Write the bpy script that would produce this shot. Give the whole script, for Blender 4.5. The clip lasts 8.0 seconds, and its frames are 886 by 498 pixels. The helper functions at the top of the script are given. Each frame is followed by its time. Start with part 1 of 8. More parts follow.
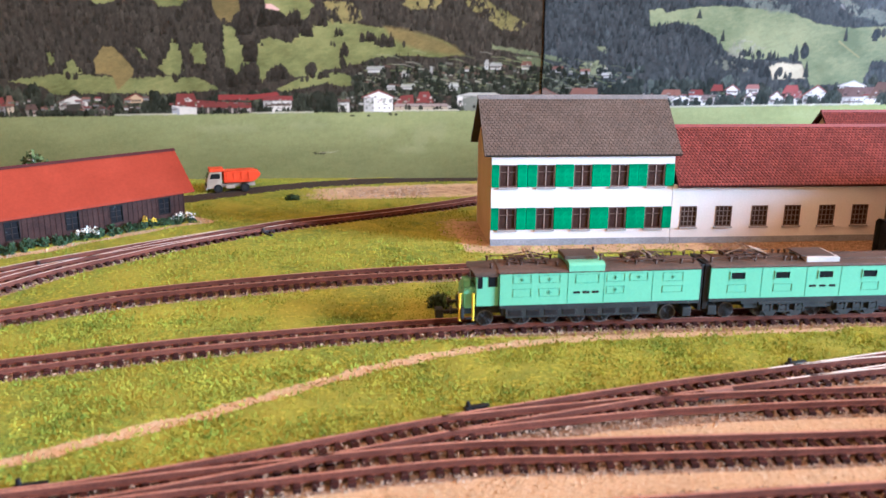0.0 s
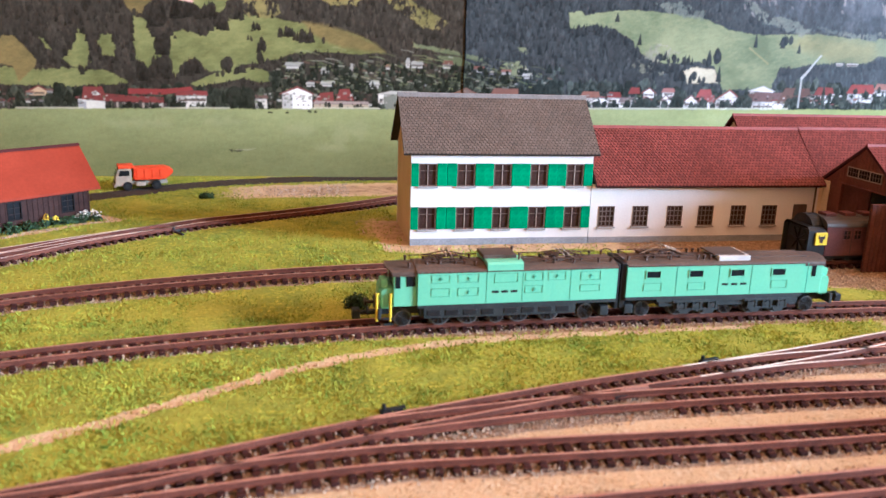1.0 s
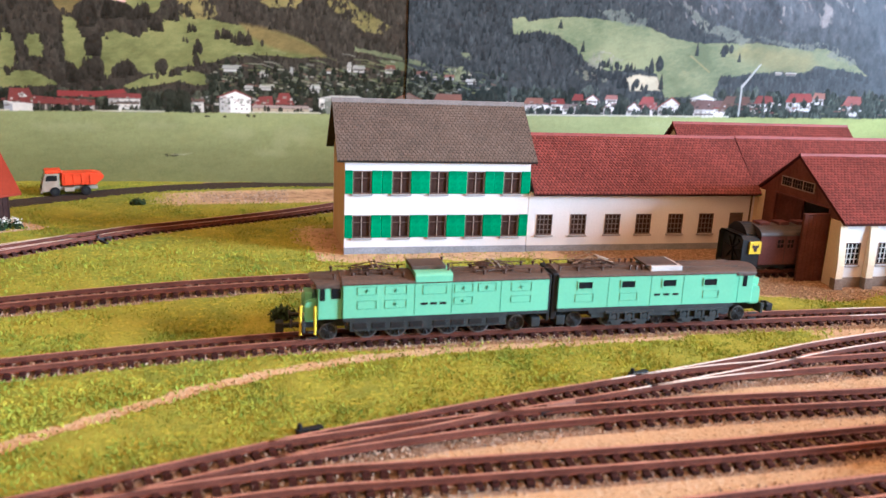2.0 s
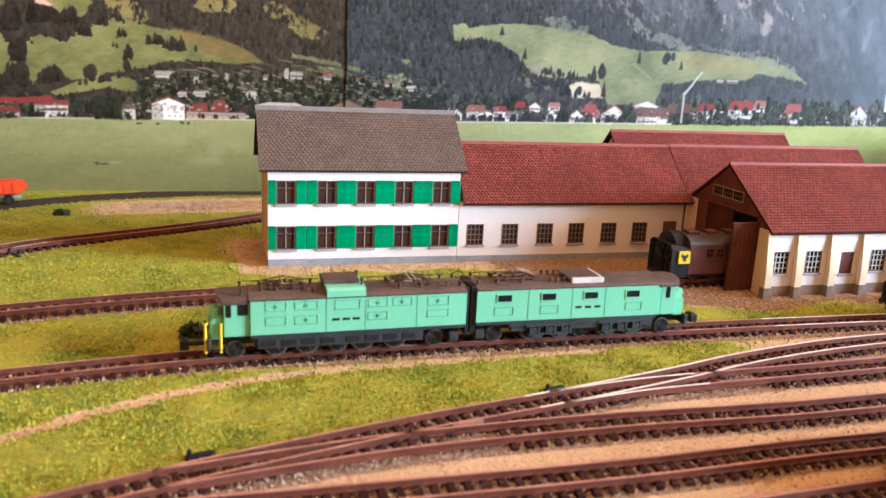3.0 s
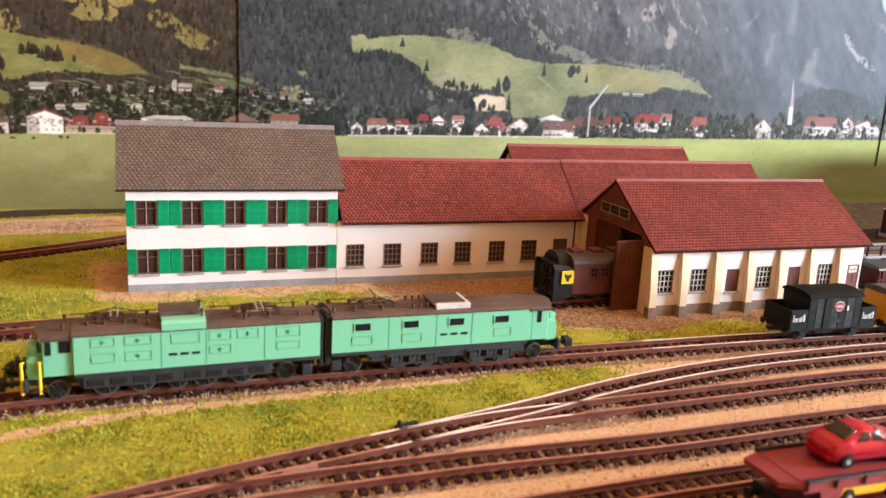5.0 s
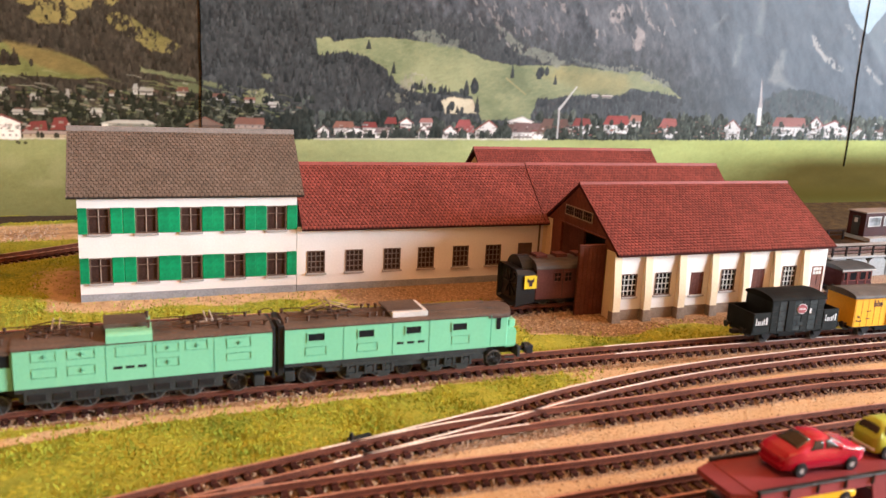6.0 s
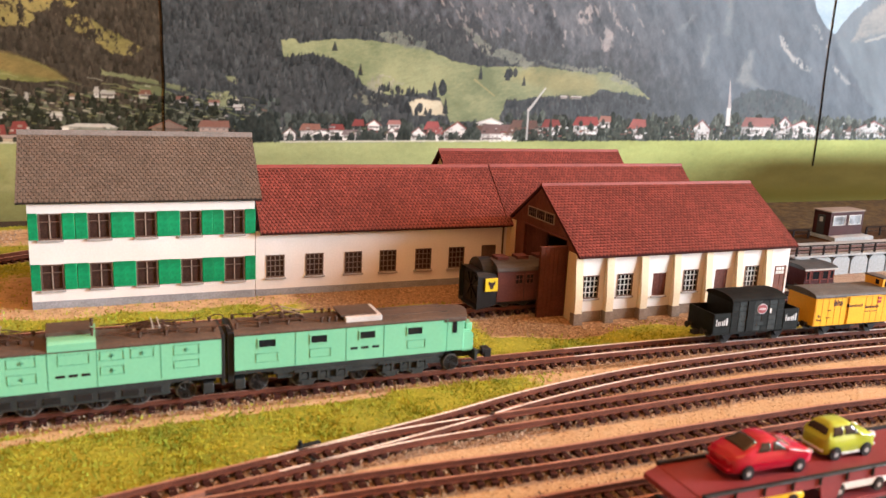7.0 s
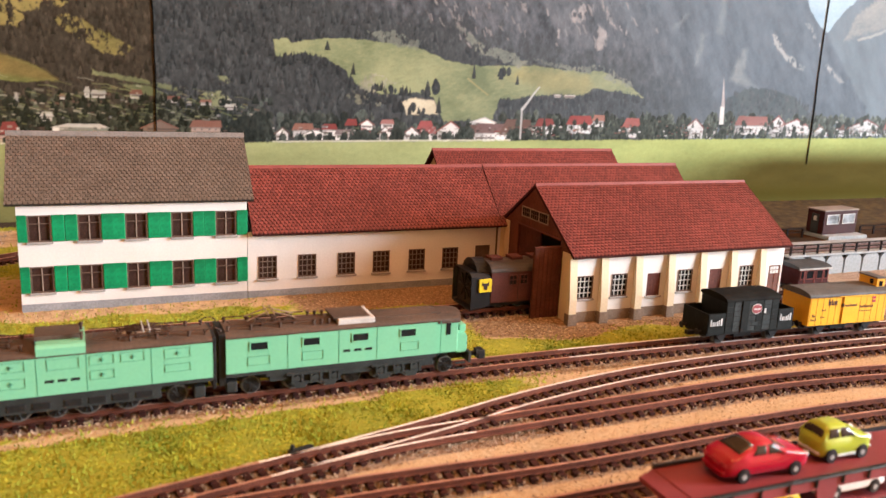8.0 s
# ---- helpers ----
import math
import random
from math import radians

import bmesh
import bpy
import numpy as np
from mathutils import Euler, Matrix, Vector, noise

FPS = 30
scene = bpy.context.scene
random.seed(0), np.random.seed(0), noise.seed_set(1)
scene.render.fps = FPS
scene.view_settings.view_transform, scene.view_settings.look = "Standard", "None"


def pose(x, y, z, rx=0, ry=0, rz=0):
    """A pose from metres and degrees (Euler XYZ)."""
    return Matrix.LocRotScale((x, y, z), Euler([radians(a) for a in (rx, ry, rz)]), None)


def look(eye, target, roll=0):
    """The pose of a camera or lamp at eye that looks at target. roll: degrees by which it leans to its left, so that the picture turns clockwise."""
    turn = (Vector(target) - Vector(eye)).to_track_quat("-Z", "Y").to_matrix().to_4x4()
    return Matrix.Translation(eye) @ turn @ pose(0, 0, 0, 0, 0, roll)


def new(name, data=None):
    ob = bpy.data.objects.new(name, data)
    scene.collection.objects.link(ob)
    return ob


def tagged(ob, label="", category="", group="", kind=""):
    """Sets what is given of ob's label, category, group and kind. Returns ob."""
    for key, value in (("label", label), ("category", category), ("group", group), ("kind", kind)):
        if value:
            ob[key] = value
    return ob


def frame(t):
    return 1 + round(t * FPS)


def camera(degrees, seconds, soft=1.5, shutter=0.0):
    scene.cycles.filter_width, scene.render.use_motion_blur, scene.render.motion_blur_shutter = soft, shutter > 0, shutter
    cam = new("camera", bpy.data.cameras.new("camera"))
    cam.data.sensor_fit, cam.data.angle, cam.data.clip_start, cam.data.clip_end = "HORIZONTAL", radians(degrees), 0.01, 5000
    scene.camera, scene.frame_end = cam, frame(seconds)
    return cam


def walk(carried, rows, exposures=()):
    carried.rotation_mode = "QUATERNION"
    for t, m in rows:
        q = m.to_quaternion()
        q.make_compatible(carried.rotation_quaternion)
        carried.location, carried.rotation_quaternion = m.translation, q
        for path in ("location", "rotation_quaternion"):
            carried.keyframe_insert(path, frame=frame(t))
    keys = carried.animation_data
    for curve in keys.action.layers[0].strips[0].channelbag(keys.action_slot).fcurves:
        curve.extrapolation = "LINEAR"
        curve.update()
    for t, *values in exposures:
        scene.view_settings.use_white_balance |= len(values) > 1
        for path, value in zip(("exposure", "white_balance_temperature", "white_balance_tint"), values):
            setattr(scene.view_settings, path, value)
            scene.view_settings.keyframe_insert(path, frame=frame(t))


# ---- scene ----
cam = camera(57.35, 8.0, soft=1.5)
cam.data.dof.use_dof, cam.data.dof.focus_distance, cam.data.dof.aperture_fstop = True, 0.43, 23.0
PATH = [
    (0, (-0.0592, -0.4022, 0.1068), (0.1074, 1.5228, -0.4097), 0.39),
    (0.5, (-0.0569, -0.3961, 0.1051), (0.2110, 1.5179, -0.4094), 1.18),
    (1, (-0.0559, -0.3968, 0.1045), (0.2952, 1.5048, -0.4058), 1.80),
    (2.5, (-0.0341, -0.3878, 0.1063), (0.4605, 1.4870, -0.3843), 2.74),
    (3, (-0.0234, -0.3868, 0.1071), (0.5125, 1.4788, -0.3748), 2.83),
    (3.5, (-0.0120, -0.3835, 0.1076), (0.5652, 1.4717, -0.3672), 2.93),
    (4, (-0.0028, -0.3809, 0.1086), (0.6081, 1.4654, -0.3583), 2.96),
    (4.5, (0.0050, -0.3798, 0.1095), (0.6466, 1.4586, -0.3474), 3.12),
    (6, (0.0223, -0.3760, 0.1111), (0.7357, 1.4383, -0.3354), 2.96),
    (6.5, (0.0266, -0.3764, 0.1122), (0.7611, 1.4306, -0.3297), 2.85),
    (7, (0.0331, -0.3763, 0.1112), (0.7872, 1.4231, -0.3286), 2.74),
    (7.5, (0.0333, -0.3748, 0.1111), (0.7968, 1.4202, -0.3305), 2.66),
    (8, (0.0342, -0.3743, 0.1117), (0.8016, 1.4188, -0.3308), 2.66),
]
walk(cam, [(t, look(eye, target, roll)) for t, eye, target, roll in PATH],
     exposures=[(0, 0.11, 4560, 2), (2.5, 0.05, 4880, 1), (4, -0.02, 5380, 2.5), (8, -0.12, 6080, 5.5)])

# ---- world and light: a room with a big window to the front right, an added warm fill lamp overhead ----
MM = 0.001
world = bpy.data.worlds.new("sky")
scene.world = world
world.use_nodes = True
wn = world.node_tree
sky = wn.nodes.new("ShaderNodeTexSky")
sky.sky_type = "NISHITA"
sky.sun_disc = False
sky.sun_elevation, sky.sun_rotation = radians(35), radians(120)
wn.nodes["Background"].inputs["Strength"].default_value = 0.1
wn.links.new(sky.outputs[0], wn.nodes["Background"].inputs["Color"])

WINDOW_POWER, FILL_POWER = 292.0, 12.0


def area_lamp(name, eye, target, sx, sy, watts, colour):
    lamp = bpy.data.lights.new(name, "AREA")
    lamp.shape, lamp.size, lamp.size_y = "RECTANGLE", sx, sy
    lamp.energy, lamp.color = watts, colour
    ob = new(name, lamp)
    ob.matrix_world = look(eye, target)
    return tagged(ob, "daylight falling in through the room window" if "window" in name else "warm fill light added overhead, without a fixture", "light", kind="structure")


area_lamp("window_light", (2.59, -1.10, 0.62), (0.0, -1.10, 0.52), 0.9, 1.3, WINDOW_POWER, (0.95, 0.97, 1.0))
# added overhead fill without a fixture, warms the shaded sides
area_lamp("lamp_light", (0.15, -0.40, 1.42), (0.15, -0.20, 0.0), 0.6, 0.6, FILL_POWER, (1.0, 0.42, 0.13))
# ---- materials ----
def mat(name, c1, c2=None, rough=0.65, scale=150.0, fine=1500.0, bump=0.25, metal=0.0, spread=0.0, island=False, spec=0.25, grime=0.25):
    """Two colours mixed at one scale, a finer grain over it, and a little relief."""
    m = bpy.data.materials.new(name)
    m.use_nodes = True
    n, l = m.node_tree.nodes, m.node_tree.links
    b = n["Principled BSDF"]
    b.inputs["Roughness"].default_value, b.inputs["Metallic"].default_value = rough, metal
    b.inputs["Specular IOR Level"].default_value = spec
    tc = n.new("ShaderNodeTexCoord")
    n1, n2 = n.new("ShaderNodeTexNoise"), n.new("ShaderNodeTexNoise")
    for node, s, d in ((n1, scale, 4.0), (n2, fine, 3.0)):
        node.inputs["Scale"].default_value, node.inputs["Detail"].default_value = s, d
        l.new(tc.outputs["Object"], node.inputs["Vector"])
    ramp = n.new("ShaderNodeValToRGB")
    ramp.color_ramp.elements[0].position, ramp.color_ramp.elements[1].position = 0.35, 0.68
    ramp.color_ramp.elements[0].color = (*(c2 or [v * 0.78 for v in c1]), 1)
    ramp.color_ramp.elements[1].color = (*c1, 1)
    l.new(n1.outputs["Fac"], ramp.inputs["Fac"])
    mix = n.new("ShaderNodeMix")
    mix.data_type, mix.blend_type = "RGBA", "MULTIPLY"
    mix.inputs["Factor"].default_value = 1.0
    grain = n.new("ShaderNodeMapRange")
    grain.inputs["From Min"].default_value, grain.inputs["From Max"].default_value = 0.3, 0.7
    grain.inputs["To Min"].default_value, grain.inputs["To Max"].default_value = 1 - grime, 1 + grime * 0.4
    l.new(n2.outputs["Fac"], grain.inputs["Value"])
    l.new(ramp.outputs["Color"], mix.inputs["A"])
    l.new(grain.outputs["Result"], mix.inputs["B"])
    colour = mix.outputs["Result"]
    if spread:
        hsv = n.new("ShaderNodeHueSaturation")
        rnd = n.new("ShaderNodeNewGeometry") if island else n.new("ShaderNodeObjectInfo")
        span = n.new("ShaderNodeMapRange")
        span.inputs["To Min"].default_value, span.inputs["To Max"].default_value = 1 - spread, 1 + spread
        l.new(rnd.outputs["Random Per Island" if island else "Random"], span.inputs["Value"])
        l.new(span.outputs["Result"], hsv.inputs["Value"])
        l.new(colour, hsv.inputs["Color"])
        colour = hsv.outputs["Color"]
    l.new(colour, b.inputs["Base Color"])
    if bump:
        bp = n.new("ShaderNodeBump")
        bp.inputs["Strength"].default_value, bp.inputs["Distance"].default_value = bump, 0.0003
        l.new(n2.outputs["Fac"], bp.inputs["Height"])
        l.new(bp.outputs["Normal"], b.inputs["Normal"])
    return m


WHITE_WALL = mat("white_card_wall", (0.72, 0.69, 0.68), (0.67, 0.635, 0.62), 0.7, 60, 1200, 0.1, grime=0.06)
CREAM_WALL = mat("cream_card_wall", (0.74, 0.60, 0.40), (0.68, 0.54, 0.35), 0.7, 60, 1200, 0.1, grime=0.08)
# house gables: ochre puts the shade of the side off the window into the colour
GABLE_WALL = mat("shade_painted_card_wall", (0.62, 0.44, 0.25), (0.56, 0.39, 0.21), 0.75, 60, 1200, 0.12, grime=0.1)
PLINTH = mat("grey_plinth", (0.30, 0.31, 0.34), (0.24, 0.25, 0.27), 0.75, 120, 1500, 0.15)
SHINGLE = mat("grey_brown_shingle", (0.132, 0.104, 0.083), (0.108, 0.085, 0.068), 0.8, 60, 900, 0.3, spread=0.12, island=True)
ROOF_UNDER = mat("dark_roof_board", (0.05, 0.04, 0.035), None, 0.8, 200)
RED_TILE = mat("red_roof_tile", (0.215, 0.055, 0.047), (0.160, 0.041, 0.036), 0.5, 40, 900, 0.15, spread=0.2, island=True, spec=0.2)
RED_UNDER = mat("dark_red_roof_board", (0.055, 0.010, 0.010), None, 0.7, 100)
RED_RIDGE = mat("red_ridge_cap", (0.23, 0.056, 0.047), None, 0.6, 100, grime=0.1)
GREEN_SHUTTER = mat("green_shutter_paint", (0.013, 0.32, 0.125), (0.006, 0.175, 0.068), 0.55, 130, 900, 0.15, spread=0.12)
BROWN_FRAME = mat("brown_window_frame", (0.13, 0.085, 0.065), None, 0.6, 200)
DARK_PANE = mat("brown_tinted_pane", (0.055, 0.03, 0.025), (0.04, 0.022, 0.018), 0.25, 200, bump=0.0)
GREY_SILL = mat("grey_stone_sill", (0.36, 0.34, 0.34), None, 0.7, 200)
WHITE_BAR = mat("white_glazing_bar", (0.62, 0.62, 0.60), None, 0.6, 200, grime=0.1)
NIGHT_PANE = mat("dark_window_pane", (0.012, 0.012, 0.014), None, 0.2, 200, bump=0.0, spec=0.15)
BROWN_WOOD = mat("red_brown_boards", (0.17, 0.055, 0.03), (0.12, 0.035, 0.02), 0.6, 120, 1000, 0.2)
PLANK = mat("weathered_brown_planks", (0.048, 0.025, 0.021), (0.029, 0.016, 0.014), 0.8, 160, 1200, 0.3, spread=0.18, spec=0.06)
ORANGE_ROOF = mat("orange_red_roof", (0.225, 0.036, 0.017), (0.195, 0.030, 0.014), 0.6, 50, 700, 0.1, grime=0.1, spec=0.05)
RAIL_SIDE = mat("rusty_rail", (0.170, 0.062, 0.040), (0.105, 0.038, 0.025), 0.6, 120, 1500, 0.2, spec=0.12)
RAIL_HEAD = mat("dull_rail_head", (0.56, 0.31, 0.235), (0.40, 0.20, 0.145), 0.38, 80, 1200, 0.05, metal=0.25)
# polished heads, their glint put into a near-white colour
RAIL_SHINE = mat("glint_painted_rail_head", (0.94, 0.91, 0.90), (0.82, 0.76, 0.73), 0.32, 45, 1200, 0.03, metal=0.1)
SLEEPER = mat("dark_sleeper", (0.056, 0.020, 0.016), (0.030, 0.012, 0.010), 0.65, 300, 1500, 0.2, spread=0.25, spec=0.1)
BLACK_PLASTIC = mat("black_plastic", (0.018, 0.018, 0.02), None, 0.4, 300, grime=0.2)
STONE = mat("ballast_stone", (0.50, 0.38, 0.27), (0.28, 0.205, 0.145), 0.85, 500, 2000, 0.2, spread=0.4, island=True)
BLADE = mat("grass_fibre", (0.43, 0.44, 0.048), (0.20, 0.28, 0.034), 0.8, 150, 60, 0.0, spread=0.2, island=True, spec=0.1)
LOCO_GREEN = mat("pale_green_loco_paint", (0.195, 0.50, 0.315), (0.175, 0.46, 0.285), 0.38, 40, 900, 0.03, grime=0.05)
LOCO_SEAM = mat("dark_green_seam", (0.085, 0.29, 0.185), None, 0.5, 100)
LOCO_LINE = mat("green_panel_edge", (0.135, 0.37, 0.23), None, 0.5, 100)
LOCO_ROOF = mat("brown_grey_loco_roof", (0.135, 0.094, 0.070), (0.075, 0.054, 0.043), 0.5, 55, 900, 0.1)
ROOF_GEAR = mat("dark_bronze_roof_gear", (0.085, 0.05, 0.035), None, 0.45, 300, metal=0.3)
GEAR_LIGHT = mat("pale_metal_gear", (0.62, 0.56, 0.48), None, 0.4, 300, metal=0.3)
FRAME_GREY = mat("dark_grey_underframe", (0.033, 0.038, 0.039), (0.022, 0.026, 0.027), 0.55, 200)
WHEEL = mat("dark_wheel", (0.03, 0.03, 0.032), None, 0.45, 300, metal=0.3)
TYRE = mat("worn_wheel_tyre", (0.15, 0.145, 0.14), None, 0.4, 300, metal=0.3)
YELLOW_PAINT = mat("yellow_paint", (0.80, 0.62, 0.03), None, 0.45, 100, grime=0.08)
DARK_GLASS = mat("dark_cab_glass", (0.015, 0.018, 0.02), None, 0.12, 100, bump=0.0)
GREY_LIGHT = mat("pale_grey_plastic", (0.42, 0.41, 0.40), None, 0.5, 200)
from mathutils import kdtree


# ---- building helpers: all lengths below are in millimetres ----
def thing(name, x, y, z=0.0, rz=0.0, label="", category="", group="", kind=""):
    ob = new(name)
    ob.empty_display_size = 0.005
    ob.matrix_world = pose(x * MM, y * MM, z * MM, 0, 0, rz)
    return tagged(ob, label, category, group, kind)


def to_mesh(name, bm, *materials):
    bmesh.ops.recalc_face_normals(bm, faces=bm.faces)
    bmesh.ops.scale(bm, vec=(MM, MM, MM), verts=bm.verts)
    me = bpy.data.meshes.new(name)
    bm.to_mesh(me)
    bm.free()
    for m in materials:
        me.materials.append(m)
    return me


def piece(name, me, parent, x=0.0, y=0.0, z=0.0, rz=0.0, label="", kind=""):
    ob = new(name, me)
    ob.parent = parent
    ob.matrix_basis = pose(x * MM, y * MM, z * MM, 0, 0, rz)
    return tagged(ob, label, kind=kind)


def part(name, bm, materials, parent, label="", kind="", smooth=False):
    if not isinstance(materials, (list, tuple)):
        materials = (materials,)
    me = to_mesh(name, bm, *materials)
    if smooth:
        for p in me.polygons:
            p.use_smooth = True
    return piece(name, me, parent, label=label, kind=kind)


def box(bm, x0, x1, y0, y1, z0, z1, slot=0, bevel=0.0):
    vs = [bm.verts.new((x, y, z)) for x in (x0, x1) for y in (y0, y1) for z in (z0, z1)]
    fs = [bm.faces.new([vs[i] for i in f]) for f in ((0, 1, 3, 2), (4, 6, 7, 5), (0, 4, 5, 1), (2, 3, 7, 6), (0, 2, 6, 4), (1, 5, 7, 3))]
    for f in fs:
        f.material_index = slot
    if bevel:
        edges = list({e for f in fs for e in f.edges})
        done = bmesh.ops.bevel(bm, geom=edges, offset=bevel, segments=2, affect="EDGES", profile=0.5)
        for f in done["faces"]:
            f.material_index = slot
    return vs


def slab(x0, x1, y0, y1, z0, z1, bevel=0.0):
    bm = bmesh.new()
    box(bm, x0, x1, y0, y1, z0, z1, 0, bevel)
    return bm


def prism(bm, outline, axis, a, b, slot=0):
    """A closed outline in the plane across the axis, drawn out from a to b. axis x: (y, z); y: (x, z); z: (x, y)."""
    def at(p, h):
        return {"x": (h, p[0], p[1]), "y": (p[0], h, p[1]), "z": (p[0], p[1], h)}[axis]
    lo, hi = [bm.verts.new(at(p, a)) for p in outline], [bm.verts.new(at(p, b)) for p in outline]
    n = len(outline)
    faces = [bm.faces.new(lo), bm.faces.new(hi[::-1])]
    faces += [bm.faces.new((lo[i], lo[(i + 1) % n], hi[(i + 1) % n], hi[i])) for i in range(n)]
    for f in faces:
        f.material_index = slot
    return faces


def rod(bm, p, q, r, slot=0, sides=8, r2=None):
    """A round bar from p to q."""
    p, q = Vector(p), Vector(q)
    d = (q - p).normalized()
    u = d.orthogonal().normalized()
    v = d.cross(u)
    r2 = r if r2 is None else r2
    rings = []
    for c, rr in ((p, r), (q, r2)):
        rings.append([bm.verts.new(c + rr * (math.cos(k * math.tau / sides) * u + math.sin(k * math.tau / sides) * v)) for k in range(sides)])
    faces = [bm.faces.new(rings[0][::-1]), bm.faces.new(rings[1])]
    faces += [bm.faces.new((rings[0][k], rings[0][(k + 1) % sides], rings[1][(k + 1) % sides], rings[1][k])) for k in range(sides)]
    for f in faces:
        f.material_index = slot


def wall_sheet(x0, x1, z0, z1, y, thick, openings):
    """An upright wall along x from y to y + thick, with real openings (xa, xb, za, zb)."""
    bm = bmesh.new()
    xs = sorted({x0, x1, *(v for o in openings for v in o[:2])})
    zs = sorted({z0, z1, *(v for o in openings for v in o[2:])})

    def solid(i, k):
        if not (0 <= i < len(xs) - 1 and 0 <= k < len(zs) - 1):
            return False
        cx, cz = (xs[i] + xs[i + 1]) / 2, (zs[k] + zs[k + 1]) / 2
        return not any(a < cx < b and c < cz < d for a, b, c, d in openings)
    cache = {}

    def vert(x, yy, z):
        if (x, yy, z) not in cache:
            cache[(x, yy, z)] = bm.verts.new((x, yy, z))
        return cache[(x, yy, z)]
    for i in range(len(xs) - 1):
        for k in range(len(zs) - 1):
            if not solid(i, k):
                continue
            a, b, c, d = xs[i], xs[i + 1], zs[k], zs[k + 1]
            for yy in (y, y + thick):
                bm.faces.new((vert(a, yy, c), vert(b, yy, c), vert(b, yy, d), vert(a, yy, d)))
            for gone, p, q in (((i - 1, k), (a, c), (a, d)), ((i + 1, k), (b, c), (b, d)), ((i, k - 1), (a, c), (b, c)), ((i, k + 1), (a, d), (b, d))):
                if not solid(*gone):
                    bm.faces.new((vert(p[0], y, p[1]), vert(q[0], y, q[1]), vert(q[0], y + thick, q[1]), vert(p[0], y + thick, p[1])))
    return bm


def raw_mesh(name, verts, faces, *materials):
    me = bpy.data.meshes.new(name)
    me.from_pydata([tuple(v) for v in np.asarray(verts) * MM], [], faces)
    for m in materials:
        me.materials.append(m)
    return me


def curve_points(points, step=1.5):
    """A smooth line through the given plan points, at even steps."""
    p = np.array([points[0], *points, points[-1]], float)
    p[0], p[-1] = 2 * p[1] - p[2], 2 * p[-2] - p[-3]
    out = []
    for i in range(1, len(p) - 2):
        n = max(2, int(np.hypot(*(p[i + 1] - p[i])) / step))
        for s in np.arange(n) / n:
            out.append(0.5 * (2 * p[i] + (p[i + 1] - p[i - 1]) * s + (2 * p[i - 1] - 5 * p[i] + 4 * p[i + 1] - p[i + 2]) * s ** 2
                              + (3 * p[i] - p[i - 1] - 3 * p[i + 1] + p[i + 2]) * s ** 3))
    out.append(p[-2])
    return np.array(out)


def smooth_step(a, b, v):
    s = np.clip((np.asarray(v, float) - a) / (b - a), 0, 1)
    return s * s * (3 - 2 * s)


def ground_height(x, y):
    """Millimetres: level at the buildings, a little lower at the front tracks and at the back road."""
    x, y = np.asarray(x, float), np.asarray(y, float)
    return -4.5 * (1 - smooth_step(-95, -28, y)) - 3.0 * smooth_step(40, 110, y)


def nearest(xy, line):
    """The distance in plan of each point from a line of close points."""
    tree = kdtree.KDTree(len(line))
    for k, (px, py) in enumerate(line):
        tree.insert((px, py, 0.0), k)
    tree.balance()
    return np.array([tree.find((px, py, 0.0))[2] for px, py in xy])


# the lines of the tracks in plan
MAIN = curve_points([(-520, -300), (-430, -240), (-330, -192), (-250, -160), (-187, -140), (-138, -126), (-104, -119), (-58, -111.5), (-6, -106.5), (60, -105), (150, -104.5),
                     (263, -106), (381, -112), (520, -126), (760, -158)])
SHED_LINE = curve_points([(-520, -250), (-420, -190), (-330, -142), (-260, -110), (-207, -87), (-162, -68), (-80, -51.5), (-5, -44), (61, -43.5), (182, -45.5), (300, -45.5)])
BACK = curve_points([(-420, -260), (-330, -170), (-260, -95), (-221, -53), (-185, -16), (-159, 10), (-111, 47), (-80, 66), (-16, 110), (50, 150), (130, 178), (280, 186)])
BACK_BRANCH = curve_points([(-460, -240), (-370, -165), (-290, -96), (-228, -41), (-190, -10), (-159, 13), (-120, 40)])
LADDER = curve_points([(-420, -262), (-300, -245), (-210, -232), (-149, -223), (-124, -218), (-84, -206), (-40, -192), (-4, -182), (36, -172), (82, -162.5), (133, -150.5), (162, -142.5),
                       (187, -137), (215, -132.5), (243, -130), (273, -129), (305, -128.5), (361, -130.5), (450, -139), (600, -160), (760, -188)])
YARD_ONE = curve_points([(82, -162.5), (115, -157.5), (153, -155.5), (200, -154), (252, -152.5), (280, -153), (327, -157.5), (420, -170), (560, -192), (760, -225)])
YARD_TWO = curve_points([(-40, -192), (-4, -186.5), (33, -182.5), (94, -181), (160, -183), (230, -182), (300, -184), (420, -196), (560, -217), (760, -252)])
YARD_THREE = curve_points([(-210, -232), (-150, -224.5), (-100, -216), (-41, -208), (0, -208), (82, -209), (166, -207.5), (300, -211), (420, -222), (560, -243), (760, -280)])
YARD_FOUR = curve_points([(-160, -249), (-60, -241), (13, -237.5), (67, -235.5), (180, -231.5), (300, -233), (420, -246), (560, -275), (760, -312)])
SHORT_SIDING = curve_points([(345, -61), (420, -62), (560, -72), (700, -90)])
FOOTPATH = curve_points([(-330, -284), (-230, -239), (-159, -201), (-121, -181), (-91, -163), (-64, -146), (-36, -134), (-5, -125), (40, -120), (120, -118)])
ROAD = curve_points([(-420, -60), (-330, 20), (-250, 105), (-184, 146), (-126, 186), (-65, 207), (14, 217), (160, 216)])
ALL_TRACKS = np.vstack([MAIN, SHED_LINE, BACK, BACK_BRANCH, LADDER, YARD_ONE, YARD_TWO, YARD_THREE, YARD_FOUR, SHORT_SIDING])
